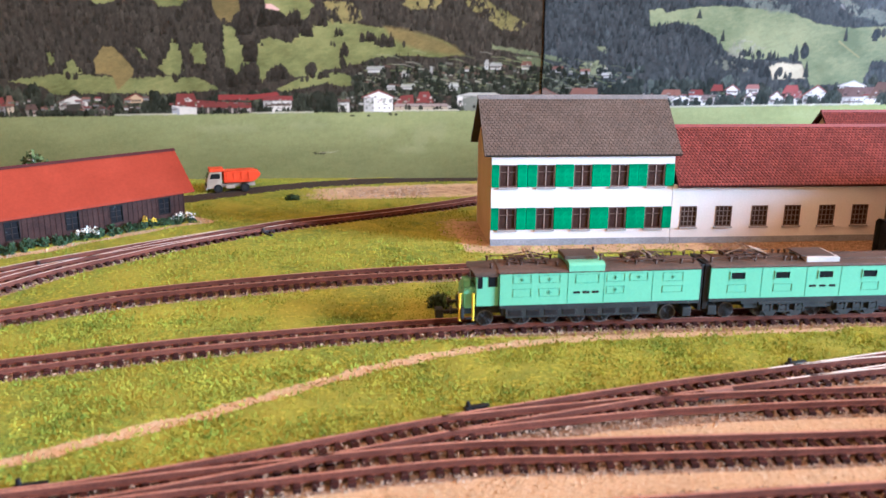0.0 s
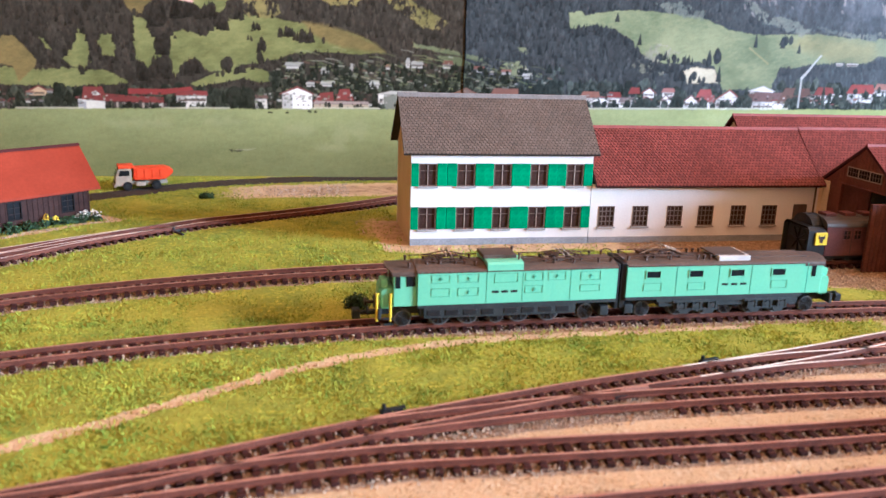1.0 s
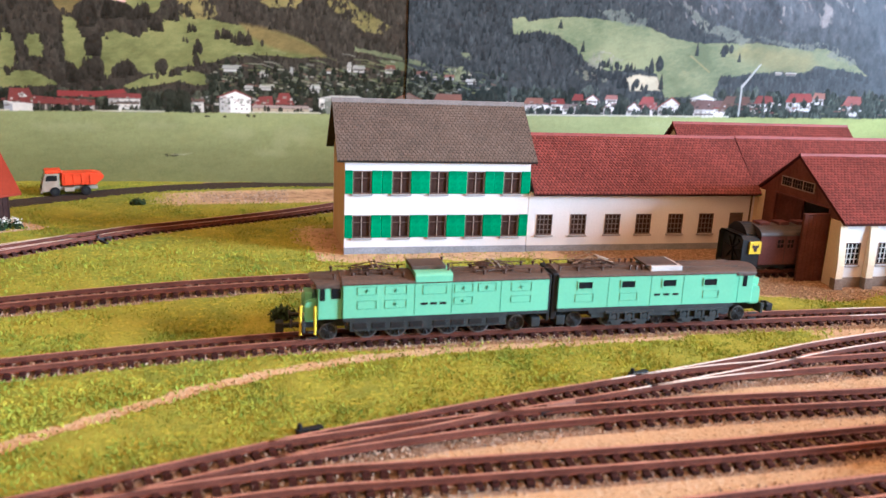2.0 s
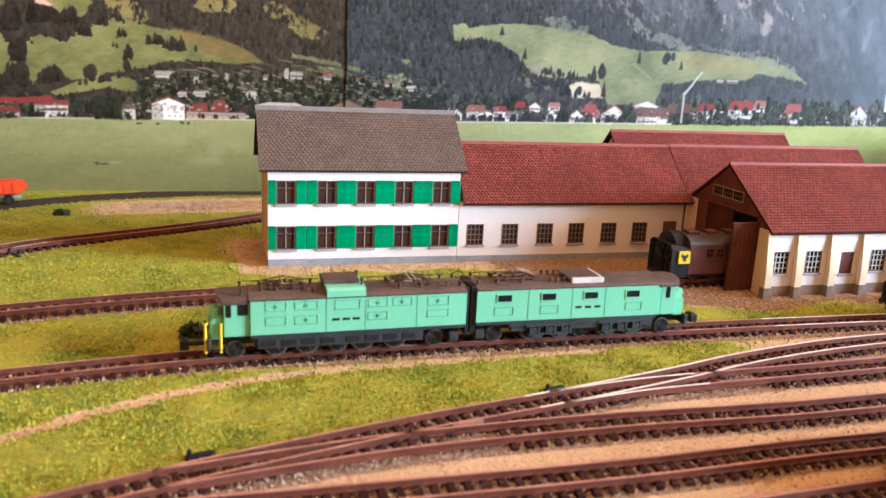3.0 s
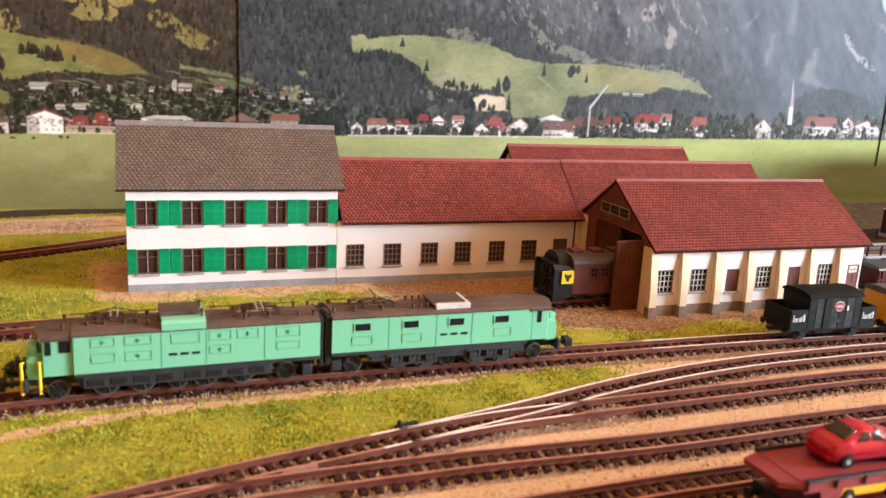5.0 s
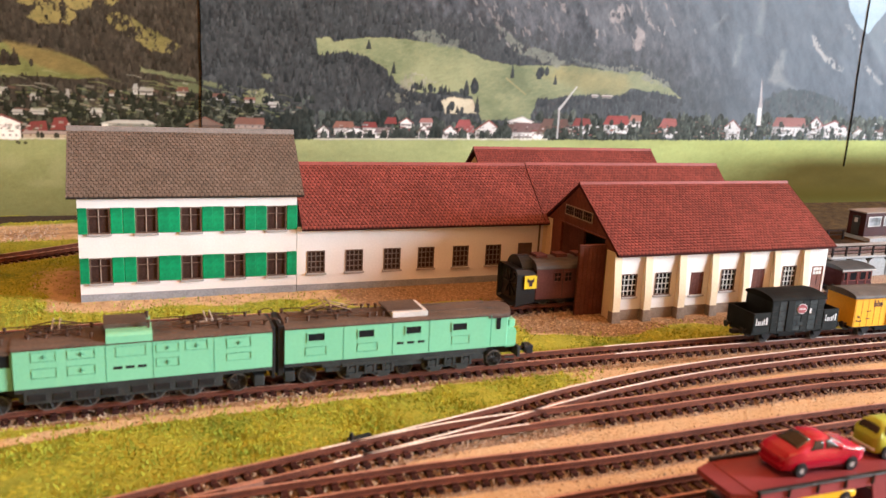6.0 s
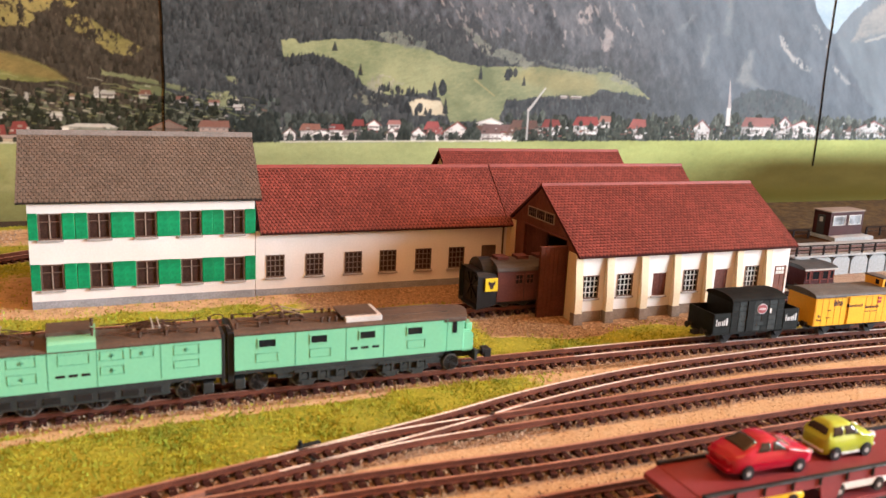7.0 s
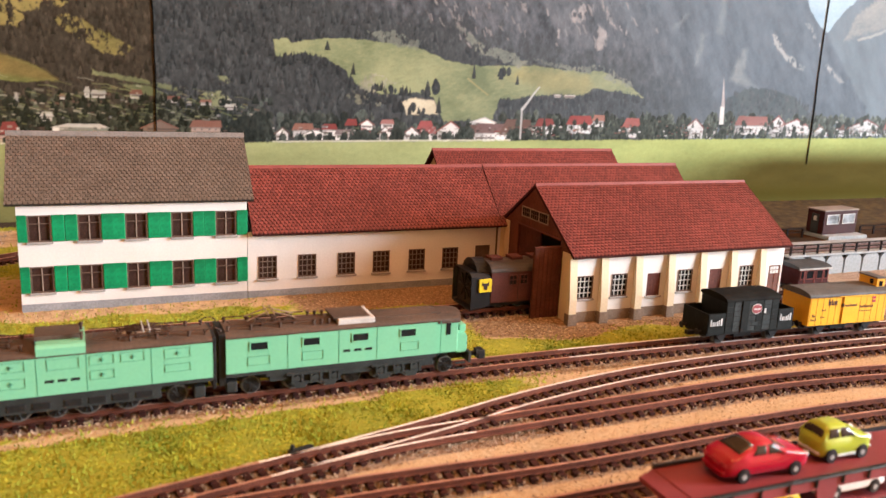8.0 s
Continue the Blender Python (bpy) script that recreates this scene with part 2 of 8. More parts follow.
# ---- the room: unseen, added with orange surfaces that warm the bounced light ----
ROOM_WALL = mat("bounce_warming_wall", (0.46, 0.25, 0.115), None, 0.9, 3, 200, 0.1, grime=0.05)
ROOM_CEILING = mat("bounce_warming_ceiling", (0.48, 0.26, 0.12), (0.42, 0.22, 0.10), 0.8, 6, 60, 0.1, grime=0.1)
ROOM_FLOOR = mat("bounce_warming_floor", (0.30, 0.17, 0.08), None, 0.6, 8, 80, 0.1)
RX0, RX1, RY0, RY1, RZ0, RZ1 = -1500, 2600, -2300, 260, -900, 1500


def room_wall(name, bm, label):
    ob = new(name, to_mesh(name, bm, ROOM_WALL))
    return tagged(ob, label, "wall", kind="structure")


room_wall("wall_north", slab(RX0, RX1, RY1, RY1 + 100, RZ0, RZ1), "unseen room wall behind the layout, orange to warm the bounce")
room_wall("wall_south", slab(RX0, RX1, RY0 - 100, RY0, RZ0, RZ1), "unseen room wall facing the layout, orange to warm the bounce")
room_wall("wall_west", slab(RX0 - 100, RX0, RY0 - 100, RY1 + 100, RZ0, RZ1), "unseen room wall at the layout's end, orange to warm the bounce")
bm = wall_sheet(RY0 - 100, RY1 + 100, RZ0, RZ1, 0, 100, [(-1600, -600, -80, 1320)])
bmesh.ops.transform(bm, matrix=Matrix(((0, -1, 0, RX1 + 100), (1, 0, 0, 0), (0, 0, 1, 0), (0, 0, 0, 1))), verts=bm.verts)
room_wall("wall_east", bm, "unseen room wall with a large window, orange to warm the bounce")
tagged(new("ceiling", to_mesh("ceiling", slab(RX0, RX1, RY0, RY1, RZ1, RZ1 + 60), ROOM_CEILING)), "unseen room ceiling, orange to warm the bounce", "ceiling", kind="structure")
tagged(new("floor", to_mesh("floor", slab(RX0, RX1, RY0, RY1, RZ0 - 60, RZ0), ROOM_FLOOR)), "unseen room floor, brown to warm the bounce", "floor", kind="structure")
win = thing("window_1", RX1, -1100, -80, 0, "white framed room window letting in daylight", "window", kind="structure")
for nm, b in (("window_frame", (20, 80, -500, -450, 0, 1400)), ("window_frame", (20, 80, 450, 500, 0, 1400)), ("window_frame", (20, 80, -450, 450, 0, 50)), ("window_frame", (20, 80, -450, 450, 1350, 1400))):
    part(nm, slab(*b, 4), WHITE_BAR, win)

# ---- the layout's ground: one sheet, with zones of grass, ballast, sand and earth ----
GX0, GX1, GY0, GY1 = -760, 1150, -460, 224


# the run of the wooden shed in plan
ux, uy = math.cos(radians(223.4)), math.sin(radians(223.4))


def zones(xy):
    """Weights of grass, ballast, sand and asphalt for plan points."""
    x, y = xy[:, 0], xy[:, 1]
    d_all = nearest(xy, ALL_TRACKS)
    d_main = nearest(xy, MAIN)
    d_path = nearest(xy, FOOTPATH)
    d_road = nearest(xy, ROAD)
    lx = LADDER[:, 0]
    ladder_y = np.interp(x, lx, LADDER[:, 1])
    main_y = np.interp(x, MAIN[:, 0], MAIN[:, 1])
    shed_y = np.interp(x, SHED_LINE[:, 0], SHED_LINE[:, 1])
    ballast = 1 - smooth_step(8.0, 11.0, d_all)
    ballast = np.maximum(ballast, smooth_step(352, 372, x) * smooth_step(-98, -88, y) * (y < -20))
    front = 1 - smooth_step(-2, 2, y - ladder_y - 10)              # the yard in front of the ladder
    between = (y > ladder_y + 10) & (y < main_y)
    wedge = np.where(between, smooth_step(150, 215, x - 0.2 * (y + 120)), 0)
    brown_zone = 0.72 * smooth_step(-23, -10, y + 3 * np.sin(x * 0.13)) * (x > -14) * (y < 60)
    yard = smooth_step(95, 130, x) * smooth_step(-36, -27, y) + smooth_step(170, 195, x) * smooth_step(-86, -74, y + 4 * np.sin(x * 0.09)) + smooth_step(330, 360, x) * (y > -110)
    heap = np.exp(-(((x + 28) / 84) ** 4 + ((y - 167 - 0.10 * (x + 30)) / 27) ** 4) * 1.1)
    lx_, ly_ = (x + 169) * ux + (y - 69) * uy, -(x + 169) * uy + (y - 69) * ux
    border = smooth_step(-16, -12, lx_) * smooth_step(4, 7, ly_ + 1.5 * np.sin(lx_ * 0.2)) * (1 - smooth_step(11, 14, ly_ + 1.5 * np.sin(lx_ * 0.13))) + smooth_step(-16, -13, lx_) * (1 - smooth_step(-8, -5, lx_)) * smooth_step(-24, -20, ly_) * (1 - smooth_step(6, 9, ly_))
    bare = np.exp(-(((x + 12) / 17) ** 2 + ((y - 40) / 50) ** 2))
    shoulder = (1 - smooth_step(11, 15, d_main)) * (y < main_y) * smooth_step(-60, 10, x)
    path = (1 - smooth_step(1.8, 5.4, d_path + 0.6 * np.sin(x * 0.31) + 0.5 * np.sin(x * 0.83))) * 0.74
    sand = np.clip(np.maximum.reduce([front, wedge, brown_zone, np.clip(yard, 0, 1), heap, 0.85 * border, 0.62 * bare, shoulder * 0.8, path]), 0, 1)
    rear = smooth_step(338, 350, x) * smooth_step(36, 44, y)              # dark earth and grass behind the deck
    asphalt = np.clip((1 - smooth_step(11, 13, d_road)) * (y > 60) + rear, 0, 1)
    return np.stack([np.clip(1 - sand, 0, 1) * (1 - ballast) * (1 - asphalt), ballast * (1 - asphalt), sand * (1 - ballast) * (1 - asphalt), asphalt], 1), np.clip(np.maximum.reduce([np.clip(yard, 0, 1), 0.25 * bare, 0.5 * heap, 0.3 * border, 0.35 * path, 0.75 * shoulder, 0.6 * brown_zone]), 0, 1) * (1 - front), d_all


def axis_steps(a, b, lo, hi, fine, coarse):
    return np.array(sorted({*np.arange(a, lo, coarse), *np.arange(lo, hi, fine), *np.arange(hi, b + coarse, coarse)}))


gx, gy = axis_steps(GX0, GX1, -340, 560, 2.5, 18), axis_steps(GY0, GY1 - 8, -300, 216, 2.5, 18)
gy = np.append(gy[gy < GY1 - 1], GY1)
XX, YY = np.meshgrid(gx, gy)
flat = np.stack([XX.ravel(), YY.ravel()], 1)
weights, brown, track_gap = zones(flat)


def look_up(xy, table):
    """The value of a ground table at plan points."""
    i = np.clip(np.searchsorted(gx, xy[:, 0]), 0, len(gx) - 1)
    j = np.clip(np.searchsorted(gy, xy[:, 1]), 0, len(gy) - 1)
    return table[j * len(gx) + i]


hz = ground_height(flat[:, 0], flat[:, 1])
rough_z = np.array([noise.noise((px * 0.05, py * 0.05, 0.0)) * 0.7 + noise.noise((px * 0.3, py * 0.3, 3.0)) * 0.35 for px, py in flat])
hz += rough_z * (weights[:, 0] + 0.3 * weights[:, 2]) + 0.5 * weights[:, 0] + 0.25 * weights[:, 1] * rough_z
nx, ny = len(gx), len(gy)
idx = np.arange(nx * ny).reshape(ny, nx)
quads = np.stack([idx[:-1, :-1], idx[:-1, 1:], idx[1:, 1:], idx[1:, :-1]], -1).reshape(-1, 4)


def ground_mat():
    m = bpy.data.materials.new("layout_ground")
    m.use_nodes = True
    n, l = m.node_tree.nodes, m.node_tree.links
    b = n["Principled BSDF"]
    b.inputs["Roughness"].default_value, b.inputs["Specular IOR Level"].default_value = 0.9, 0.15
    tc, at, at2 = n.new("ShaderNodeTexCoord"), n.new("ShaderNodeAttribute"), n.new("ShaderNodeAttribute")
    at.attribute_name, at2.attribute_name = "zone", "brown"
    sep = n.new("ShaderNodeSeparateColor")
    l.new(at.outputs["Color"], sep.inputs["Color"])

    def tex(scale, detail=4.0):
        node = n.new("ShaderNodeTexNoise")
        node.inputs["Scale"].default_value, node.inputs["Detail"].default_value = scale, detail
        l.new(tc.outputs["Object"], node.inputs["Vector"])
        return node.outputs["Fac"]

    def ramp(value, *stops):
        node = n.new("ShaderNodeValToRGB")
        while len(node.color_ramp.elements) < len(stops):
            node.color_ramp.elements.new(0.5)
        for e, (p, c) in zip(node.color_ramp.elements, stops):
            e.position, e.color = p, (*c, 1)
        l.new(value, node.inputs["Fac"])
        return node.outputs["Color"]

    def mask(value, grain, lo=0.35, hi=0.65, amount=0.5):
        add = n.new("ShaderNodeMath")
        add.operation = "MULTIPLY_ADD"
        l.new(grain, add.inputs[0])
        add.inputs[1].default_value = amount
        l.new(value, add.inputs[2])
        r = n.new("ShaderNodeMapRange")
        r.interpolation_type = "SMOOTHSTEP"
        r.inputs["From Min"].default_value, r.inputs["From Max"].default_value = lo + amount * 0.5, hi + amount * 0.5
        l.new(add.outputs[0], r.inputs["Value"])
        return r.outputs["Result"]

    def mix(f, a, c):
        node = n.new("ShaderNodeMix")
        node.data_type = "RGBA"
        l.new(f, node.inputs["Factor"])
        l.new(a, node.inputs["A"])
        l.new(c, node.inputs["B"])
        return node.outputs["Result"]
    big, mid, fine, dust = tex(28), tex(160, 5), tex(700, 3), tex(2200, 2)
    grass = mix(mask(mid, fine, 0.35, 0.7, 0.6), ramp(big, (0.35, (0.13, 0.19, 0.028)), (0.62, (0.32, 0.32, 0.038))), ramp(fine, (0.3, (0.10, 0.14, 0.016)), (0.6, (0.37, 0.37, 0.032)), (0.75, (0.48, 0.44, 0.09))))
    sand = mix(mask(mid, fine, 0.45, 0.75, 0.4), ramp(dust, (0.3, (0.43, 0.305, 0.175)), (0.65, (0.60, 0.44, 0.27))), ramp(fine, (0.35, (0.36, 0.262, 0.155)), (0.65, (0.60, 0.475, 0.315))))
    earth = ramp(fine, (0.3, (0.13, 0.080, 0.042)), (0.55, (0.27, 0.17, 0.095)), (0.72, (0.46, 0.33, 0.21)))
    stones = ramp(dust, (0.32, (0.060, 0.042, 0.032)), (0.5, (0.25, 0.18, 0.13)), (0.72, (0.52, 0.41, 0.31)))
    tar = ramp(fine, (0.3, (0.032, 0.025, 0.021)), (0.7, (0.062, 0.050, 0.042)))
    peat = ramp(mid, (0.35, (0.030, 0.017, 0.006)), (0.65, (0.080, 0.050, 0.014)))
    tar = mix(mask(at2.outputs["Fac"], mid, 0.6, 0.8, 0.1), tar, peat)
    base = mix(mask(at2.outputs["Fac"], mid), sand, earth)
    c = mix(mask(sep.outputs[0], mid, amount=0.7), base, grass)
    c = mix(mask(sep.outputs[1], fine, amount=0.6), c, stones)
    c = mix(mask(at.outputs["Alpha"], mid, 0.45, 0.55, 0.1), c, tar)
    l.new(c, b.inputs["Base Color"])
    bp = n.new("ShaderNodeBump")
    bp.inputs["Strength"].default_value, bp.inputs["Distance"].default_value = 0.8, 0.0006
    l.new(fine, bp.inputs["Height"])
    bp2 = n.new("ShaderNodeBump")
    bp2.inputs["Strength"].default_value, bp2.inputs["Distance"].default_value = 0.6, 0.0003
    l.new(dust, bp2.inputs["Height"])
    l.new(bp.outputs["Normal"], bp2.inputs["Normal"])
    l.new(bp2.outputs["Normal"], b.inputs["Normal"])
    return m


gm = raw_mesh("ground", np.c_[flat, hz], quads.tolist(), ground_mat())
zone = gm.attributes.new("zone", "FLOAT_COLOR", "POINT")
zone.data.foreach_set("color", weights.astype(np.float32).ravel())
br = gm.attributes.new("brown", "FLOAT", "POINT")
br.data.foreach_set("value", brown.astype(np.float32))
for p in gm.polygons:
    p.use_smooth = True
ground = tagged(new("ground", gm), "model landscape of flocked grass, sand and ballast", "ground", kind="structure")
table = thing("layout_table", 0, 0, 0, 0, "wooden layout table under the model landscape", "table", kind="structure")
TABLE_WOOD = mat("plywood", (0.45, 0.30, 0.17), None, 0.6, 20, 200)
part("tabletop", slab(GX0, GX1, GY0, GY1, -32, -9), TABLE_WOOD, table)
part("fascia", slab(GX0, GX1, GY0 - 12, GY0, -60, -3), TABLE_WOOD, table)
for lx_, ly_ in ((GX0 + 40, GY0 + 40), (GX1 - 40, GY0 + 40), (GX0 + 40, GY1 - 40), (GX1 - 40, GY1 - 40)):
    part("leg", slab(lx_ - 25, lx_ + 25, ly_ - 25, ly_ + 25, RZ0, -32), TABLE_WOOD, table)


# ---- tracks ----
RAIL_SECTION = [(-0.8, 0.0), (-0.8, 0.25), (-0.25, 0.45), (-0.25, 1.35), (-0.5, 1.55), (-0.5, 2.0), (0.5, 2.0), (0.5, 1.55), (0.25, 1.35), (0.25, 0.45), (0.8, 0.25), (0.8, 0.0)]
bm = bmesh.new()
box(bm, -1.05, 1.05, -7.8, 7.8, -0.6, 0.85)
for s in (-1, 1):
    for o in (-1.35, 1.35):
        box(bm, -0.8, 0.8, s * 4.5 + o - 0.45, s * 4.5 + o + 0.45, 0.85, 1.35)
SLEEPER_MESH = to_mesh("sleeper", bm, SLEEPER)


def rail_mesh(line, normals, offset, shine):
    rows = []
    for o, h in RAIL_SECTION:
        p = line + normals * (offset + o)
        rows.append(np.c_[p, ground_height(line[:, 0], line[:, 1]) + 1.2 + h])
    n, k = len(line), len(RAIL_SECTION)
    verts = np.stack(rows, 1).reshape(-1, 3)
    faces, slots = [], []
    for i in range(n - 1):
        for j in range(k):
            faces.append((i * k + j, i * k + (j + 1) % k, (i + 1) * k + (j + 1) % k, (i + 1) * k + j))
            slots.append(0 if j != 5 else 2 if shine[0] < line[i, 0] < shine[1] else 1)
    faces += [tuple(range(k)), tuple(range((n - 1) * k + k - 1, (n - 1) * k - 1, -1))]
    me = raw_mesh("rail", verts, faces, RAIL_SIDE, RAIL_HEAD, RAIL_SHINE)
    me.polygons.foreach_set("material_index", slots + [0, 0])
    return me


def track(name, line, shine, label, ties=True, skip=None):
    """shine: the stretch of x over which the rail heads carry a painted near-white glint."""
    t = thing(name, 0, 0, 0, 0, label, "railway track", "tracks of the layout")
    tang = np.gradient(line, axis=0)
    tang /= np.hypot(tang[:, 0], tang[:, 1])[:, None]
    normals = np.stack([-tang[:, 1], tang[:, 0]], 1)
    for s in (-1, 1):
        piece("rail", rail_mesh(line, normals, 4.5 * s, shine), t)
    if ties:
        run = np.r_[0, np.cumsum(np.hypot(*np.diff(line, axis=0).T))]
        for k, s in enumerate(np.arange(2, run[-1], 4.6)):
            x, y = np.interp(s, run, line[:, 0]), np.interp(s, run, line[:, 1])
            if not (-360 < x < 560) or (skip and skip(x, y)):
                continue
            a = math.degrees(math.atan2(np.interp(s, run, tang[:, 1]), np.interp(s, run, tang[:, 0])))
            piece("sleeper", SLEEPER_MESH, t, x, y, float(ground_height(x, y)) + 0.45, a + random.uniform(-1.2, 1.2))
    return t


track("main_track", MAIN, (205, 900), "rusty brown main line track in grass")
track("shed_track", SHED_LINE, (900, 900), "rusty track leading into the engine shed")
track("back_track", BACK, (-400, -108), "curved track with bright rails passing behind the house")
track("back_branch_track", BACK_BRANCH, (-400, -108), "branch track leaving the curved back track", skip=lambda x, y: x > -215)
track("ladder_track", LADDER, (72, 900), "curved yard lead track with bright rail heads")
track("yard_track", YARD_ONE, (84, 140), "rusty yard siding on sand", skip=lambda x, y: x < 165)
track("yard_track", YARD_TWO, (900, 900), "rusty yard siding on sand", skip=lambda x, y: x < 55)
track("yard_track", YARD_THREE, (900, 900), "rusty yard siding on sand", skip=lambda x, y: x < -120)
track("yard_track", YARD_FOUR, (900, 900), "rusty yard siding below the car carrier")
track("short_siding_track", SHORT_SIDING, (900, 900), "short rusty siding beside the engine shed")
# ---- the printed landscape poster behind the layout, flat, at y = 222 mm ----
PY = 222.0
PX0, PX1, PZ0, PZ1 = -760, 1150, -9, 420


def print_nodes(name):
    m = bpy.data.materials.new(name)
    m.use_nodes = True
    n, l = m.node_tree.nodes, m.node_tree.links
    b = n["Principled BSDF"]
    b.inputs["Roughness"].default_value, b.inputs["Specular IOR Level"].default_value = 0.8, 0.0
    tc = n.new("ShaderNodeTexCoord")

    def tex(scale, stretch=(1, 1, 1), detail=5.0, rough=0.6):
        mp = n.new("ShaderNodeMapping")
        mp.inputs["Scale"].default_value = stretch
        l.new(tc.outputs["Object"], mp.inputs["Vector"])
        node = n.new("ShaderNodeTexNoise")
        node.inputs["Scale"].default_value, node.inputs["Detail"].default_value, node.inputs["Roughness"].default_value = scale, detail, rough
        l.new(mp.outputs["Vector"], node.inputs["Vector"])
        return node.outputs["Fac"]

    def ramp(value, *stops):
        node = n.new("ShaderNodeValToRGB")
        while len(node.color_ramp.elements) < len(stops):
            node.color_ramp.elements.new(0.5)
        for e, (p, c) in zip(node.color_ramp.elements, stops):
            e.position, e.color = p, (*c, 1)
        l.new(value, node.inputs["Fac"])
        return node.outputs["Color"]

    def mix(f, a, c, blend="MIX"):
        node = n.new("ShaderNodeMix")
        node.data_type, node.blend_type = "RGBA", blend
        l.new(f, node.inputs["Factor"])
        l.new(a, node.inputs["A"])
        l.new(c, node.inputs["B"])
        return node.outputs["Result"]
    return m, b, l, tex, ramp, mix


def field_top(x):
    return 49.5 + 0.0135 * x


# ---- the photograph is painted on a fine grid: forest, meadows, rock, village ----
STEP = 0.6
px_, pz_ = np.arange(-345, 800, STEP), np.arange(-9, 202, STEP)
PXX, PZZ = np.meshgrid(px_, pz_)


def value_noise(x, z, size, seed, octaves=3, stretch=1.0):
    """Smooth noise from -1 to 1 with features of the given size in mm."""
    total, amp, norm = 0.0, 1.0, 0.0
    for k in range(octaves):
        lattice = np.random.RandomState(seed + k).uniform(-1, 1, (512, 512))
        u, v = x / size + 100, z / (size * stretch) + 100
        i, j = np.floor(u).astype(int), np.floor(v).astype(int)
        fu, fv = u - i, v - j
        fu, fv = fu * fu * (3 - 2 * fu), fv * fv * (3 - 2 * fv)
        a, b = lattice[j % 512, i % 512], lattice[j % 512, (i + 1) % 512]
        c, d = lattice[(j + 1) % 512, i % 512], lattice[(j + 1) % 512, (i + 1) % 512]
        total = total + amp * ((a * (1 - fu) + b * fu) * (1 - fv) + (c * (1 - fu) + d * fu) * fv)
        norm, amp, size = norm + amp, amp * 0.55, size * 0.5
    return total / norm


rnd = random.Random(11)
WOB_X, WOB_Z = value_noise(PXX, PZZ, 9, 1), value_noise(PXX, PZZ, 7, 21)
FUZZ = value_noise(PXX, PZZ, 1.7, 41, 2, 1.5)
TONE = value_noise(PXX, PZZ, 26, 61, 5, 0.8)
STREAK = value_noise(PXX + 0.9 * PZZ, PZZ - 0.3 * PXX, 5, 81, 3, 0.35)
CLUMP = value_noise(PXX, PZZ, 5, 101, 4, 1.5)
SLOPE = value_noise(PXX + 0.55 * PZZ, PZZ - 0.25 * PXX, 11, 121, 5, 3.0)
second = smooth_step(69, 71, PXX)
BROWN_WOOD_TONE, BLUE_WOOD_TONE = np.array((0.038, 0.0325, 0.0265)), np.array((0.039, 0.0425, 0.044))
img = (BROWN_WOOD_TONE * (1 - second)[..., None] + BLUE_WOOD_TONE * second[..., None]) * (1 + 0.40 * CLUMP + 0.22 * FUZZ + 0.30 * TONE)[..., None]


def lay(window, mask, colour):
    img[window] = img[window] * (1 - mask[..., None]) + colour * mask[..., None]


def shape_mask(points, soft, wobble):
    """The window of the grid round an outline, and a soft mask of its inside."""
    p = np.array(points, float)
    pad = soft + 2.2 * wobble + 1
    i0, i1 = np.searchsorted(px_, (p[:, 0].min() - pad, p[:, 0].max() + pad))
    j0, j1 = np.searchsorted(pz_, (p[:, 1].min() - pad, p[:, 1].max() + pad))
    if i1 <= i0 or j1 <= j0:
        return None, None
    win = (slice(j0, j1), slice(i0, i1))
    X, Z = PXX[win] + wobble * (1.3 * WOB_X[win] + 0.8 * FUZZ[win]), PZZ[win] + wobble * (1.3 * WOB_Z[win] - 0.8 * FUZZ[win])
    inside, dist = np.zeros(X.shape, bool), np.full(X.shape, 1e9)
    for (x0, z0), (x1, z1) in zip(p, np.roll(p, -1, 0)):
        if z0 != z1:
            inside ^= ((z0 > Z) != (z1 > Z)) & (X < (x1 - x0) * (Z - z0) / (z1 - z0) + x0)
        s = np.clip(((X - x0) * (x1 - x0) + (Z - z0) * (z1 - z0)) / max((x1 - x0) ** 2 + (z1 - z0) ** 2, 1e-9), 0, 1)
        dist = np.minimum(dist, np.hypot(X - x0 - s * (x1 - x0), Z - z0 - s * (z1 - z0)))
    return win, smooth_step(-soft, soft, np.where(inside, dist, -dist))


def fill(points, low, high, soft=0.6, wobble=1.0, strength=1.0, ragged=0.0):
    win, m = shape_mask(points, soft, wobble)
    if win is None:
        return
    k = np.clip(0.5 + 1.05 * TONE[win] + 0.30 * STREAK[win] + 0.03 * FUZZ[win], 0, 1)[..., None]
    if ragged:
        m = m * smooth_step(-0.35, 0.15, CLUMP[win] + 0.5 * FUZZ[win] + (1 - ragged) * 0.8 - 0.3)
    lay(win, m * strength, np.array(low) * (1 - k) + np.array(high) * k)


def tree(x, z, h, w, colour, pointed):
    """One photographed tree, a little lighter on its right."""
    i0, i1 = np.searchsorted(px_, (x - w, x + w))
    j0, j1 = np.searchsorted(pz_, (z - 0.5, z + h + 0.8))
    if i1 <= i0 or j1 <= j0:
        return
    win = (slice(j0, j1), slice(i0, i1))
    X, Z = PXX[win], PZZ[win]
    up = np.clip((Z - z) / h, 0, 1.2)
    half = w * 0.5 * (np.clip(1.04 - up, 0, 1.1) ** 0.8 if pointed else np.sqrt(np.clip(1 - (2 * up - 1) ** 2, 0, 1)))
    m = smooth_step(-0.35, 0.4, half - np.abs(X - x) + 0.45 * FUZZ[win])
    shade = 1 + 0.30 * (X - x) / w + 0.25 * (up - 0.5) + 0.45 * FUZZ[win]
    lay(win, m * 0.96, np.array(colour) * shade[..., None])


def wood_colour(x, light=1.0):
    c = BROWN_WOOD_TONE if x < 70 else BLUE_WOOD_TONE
    return c * light


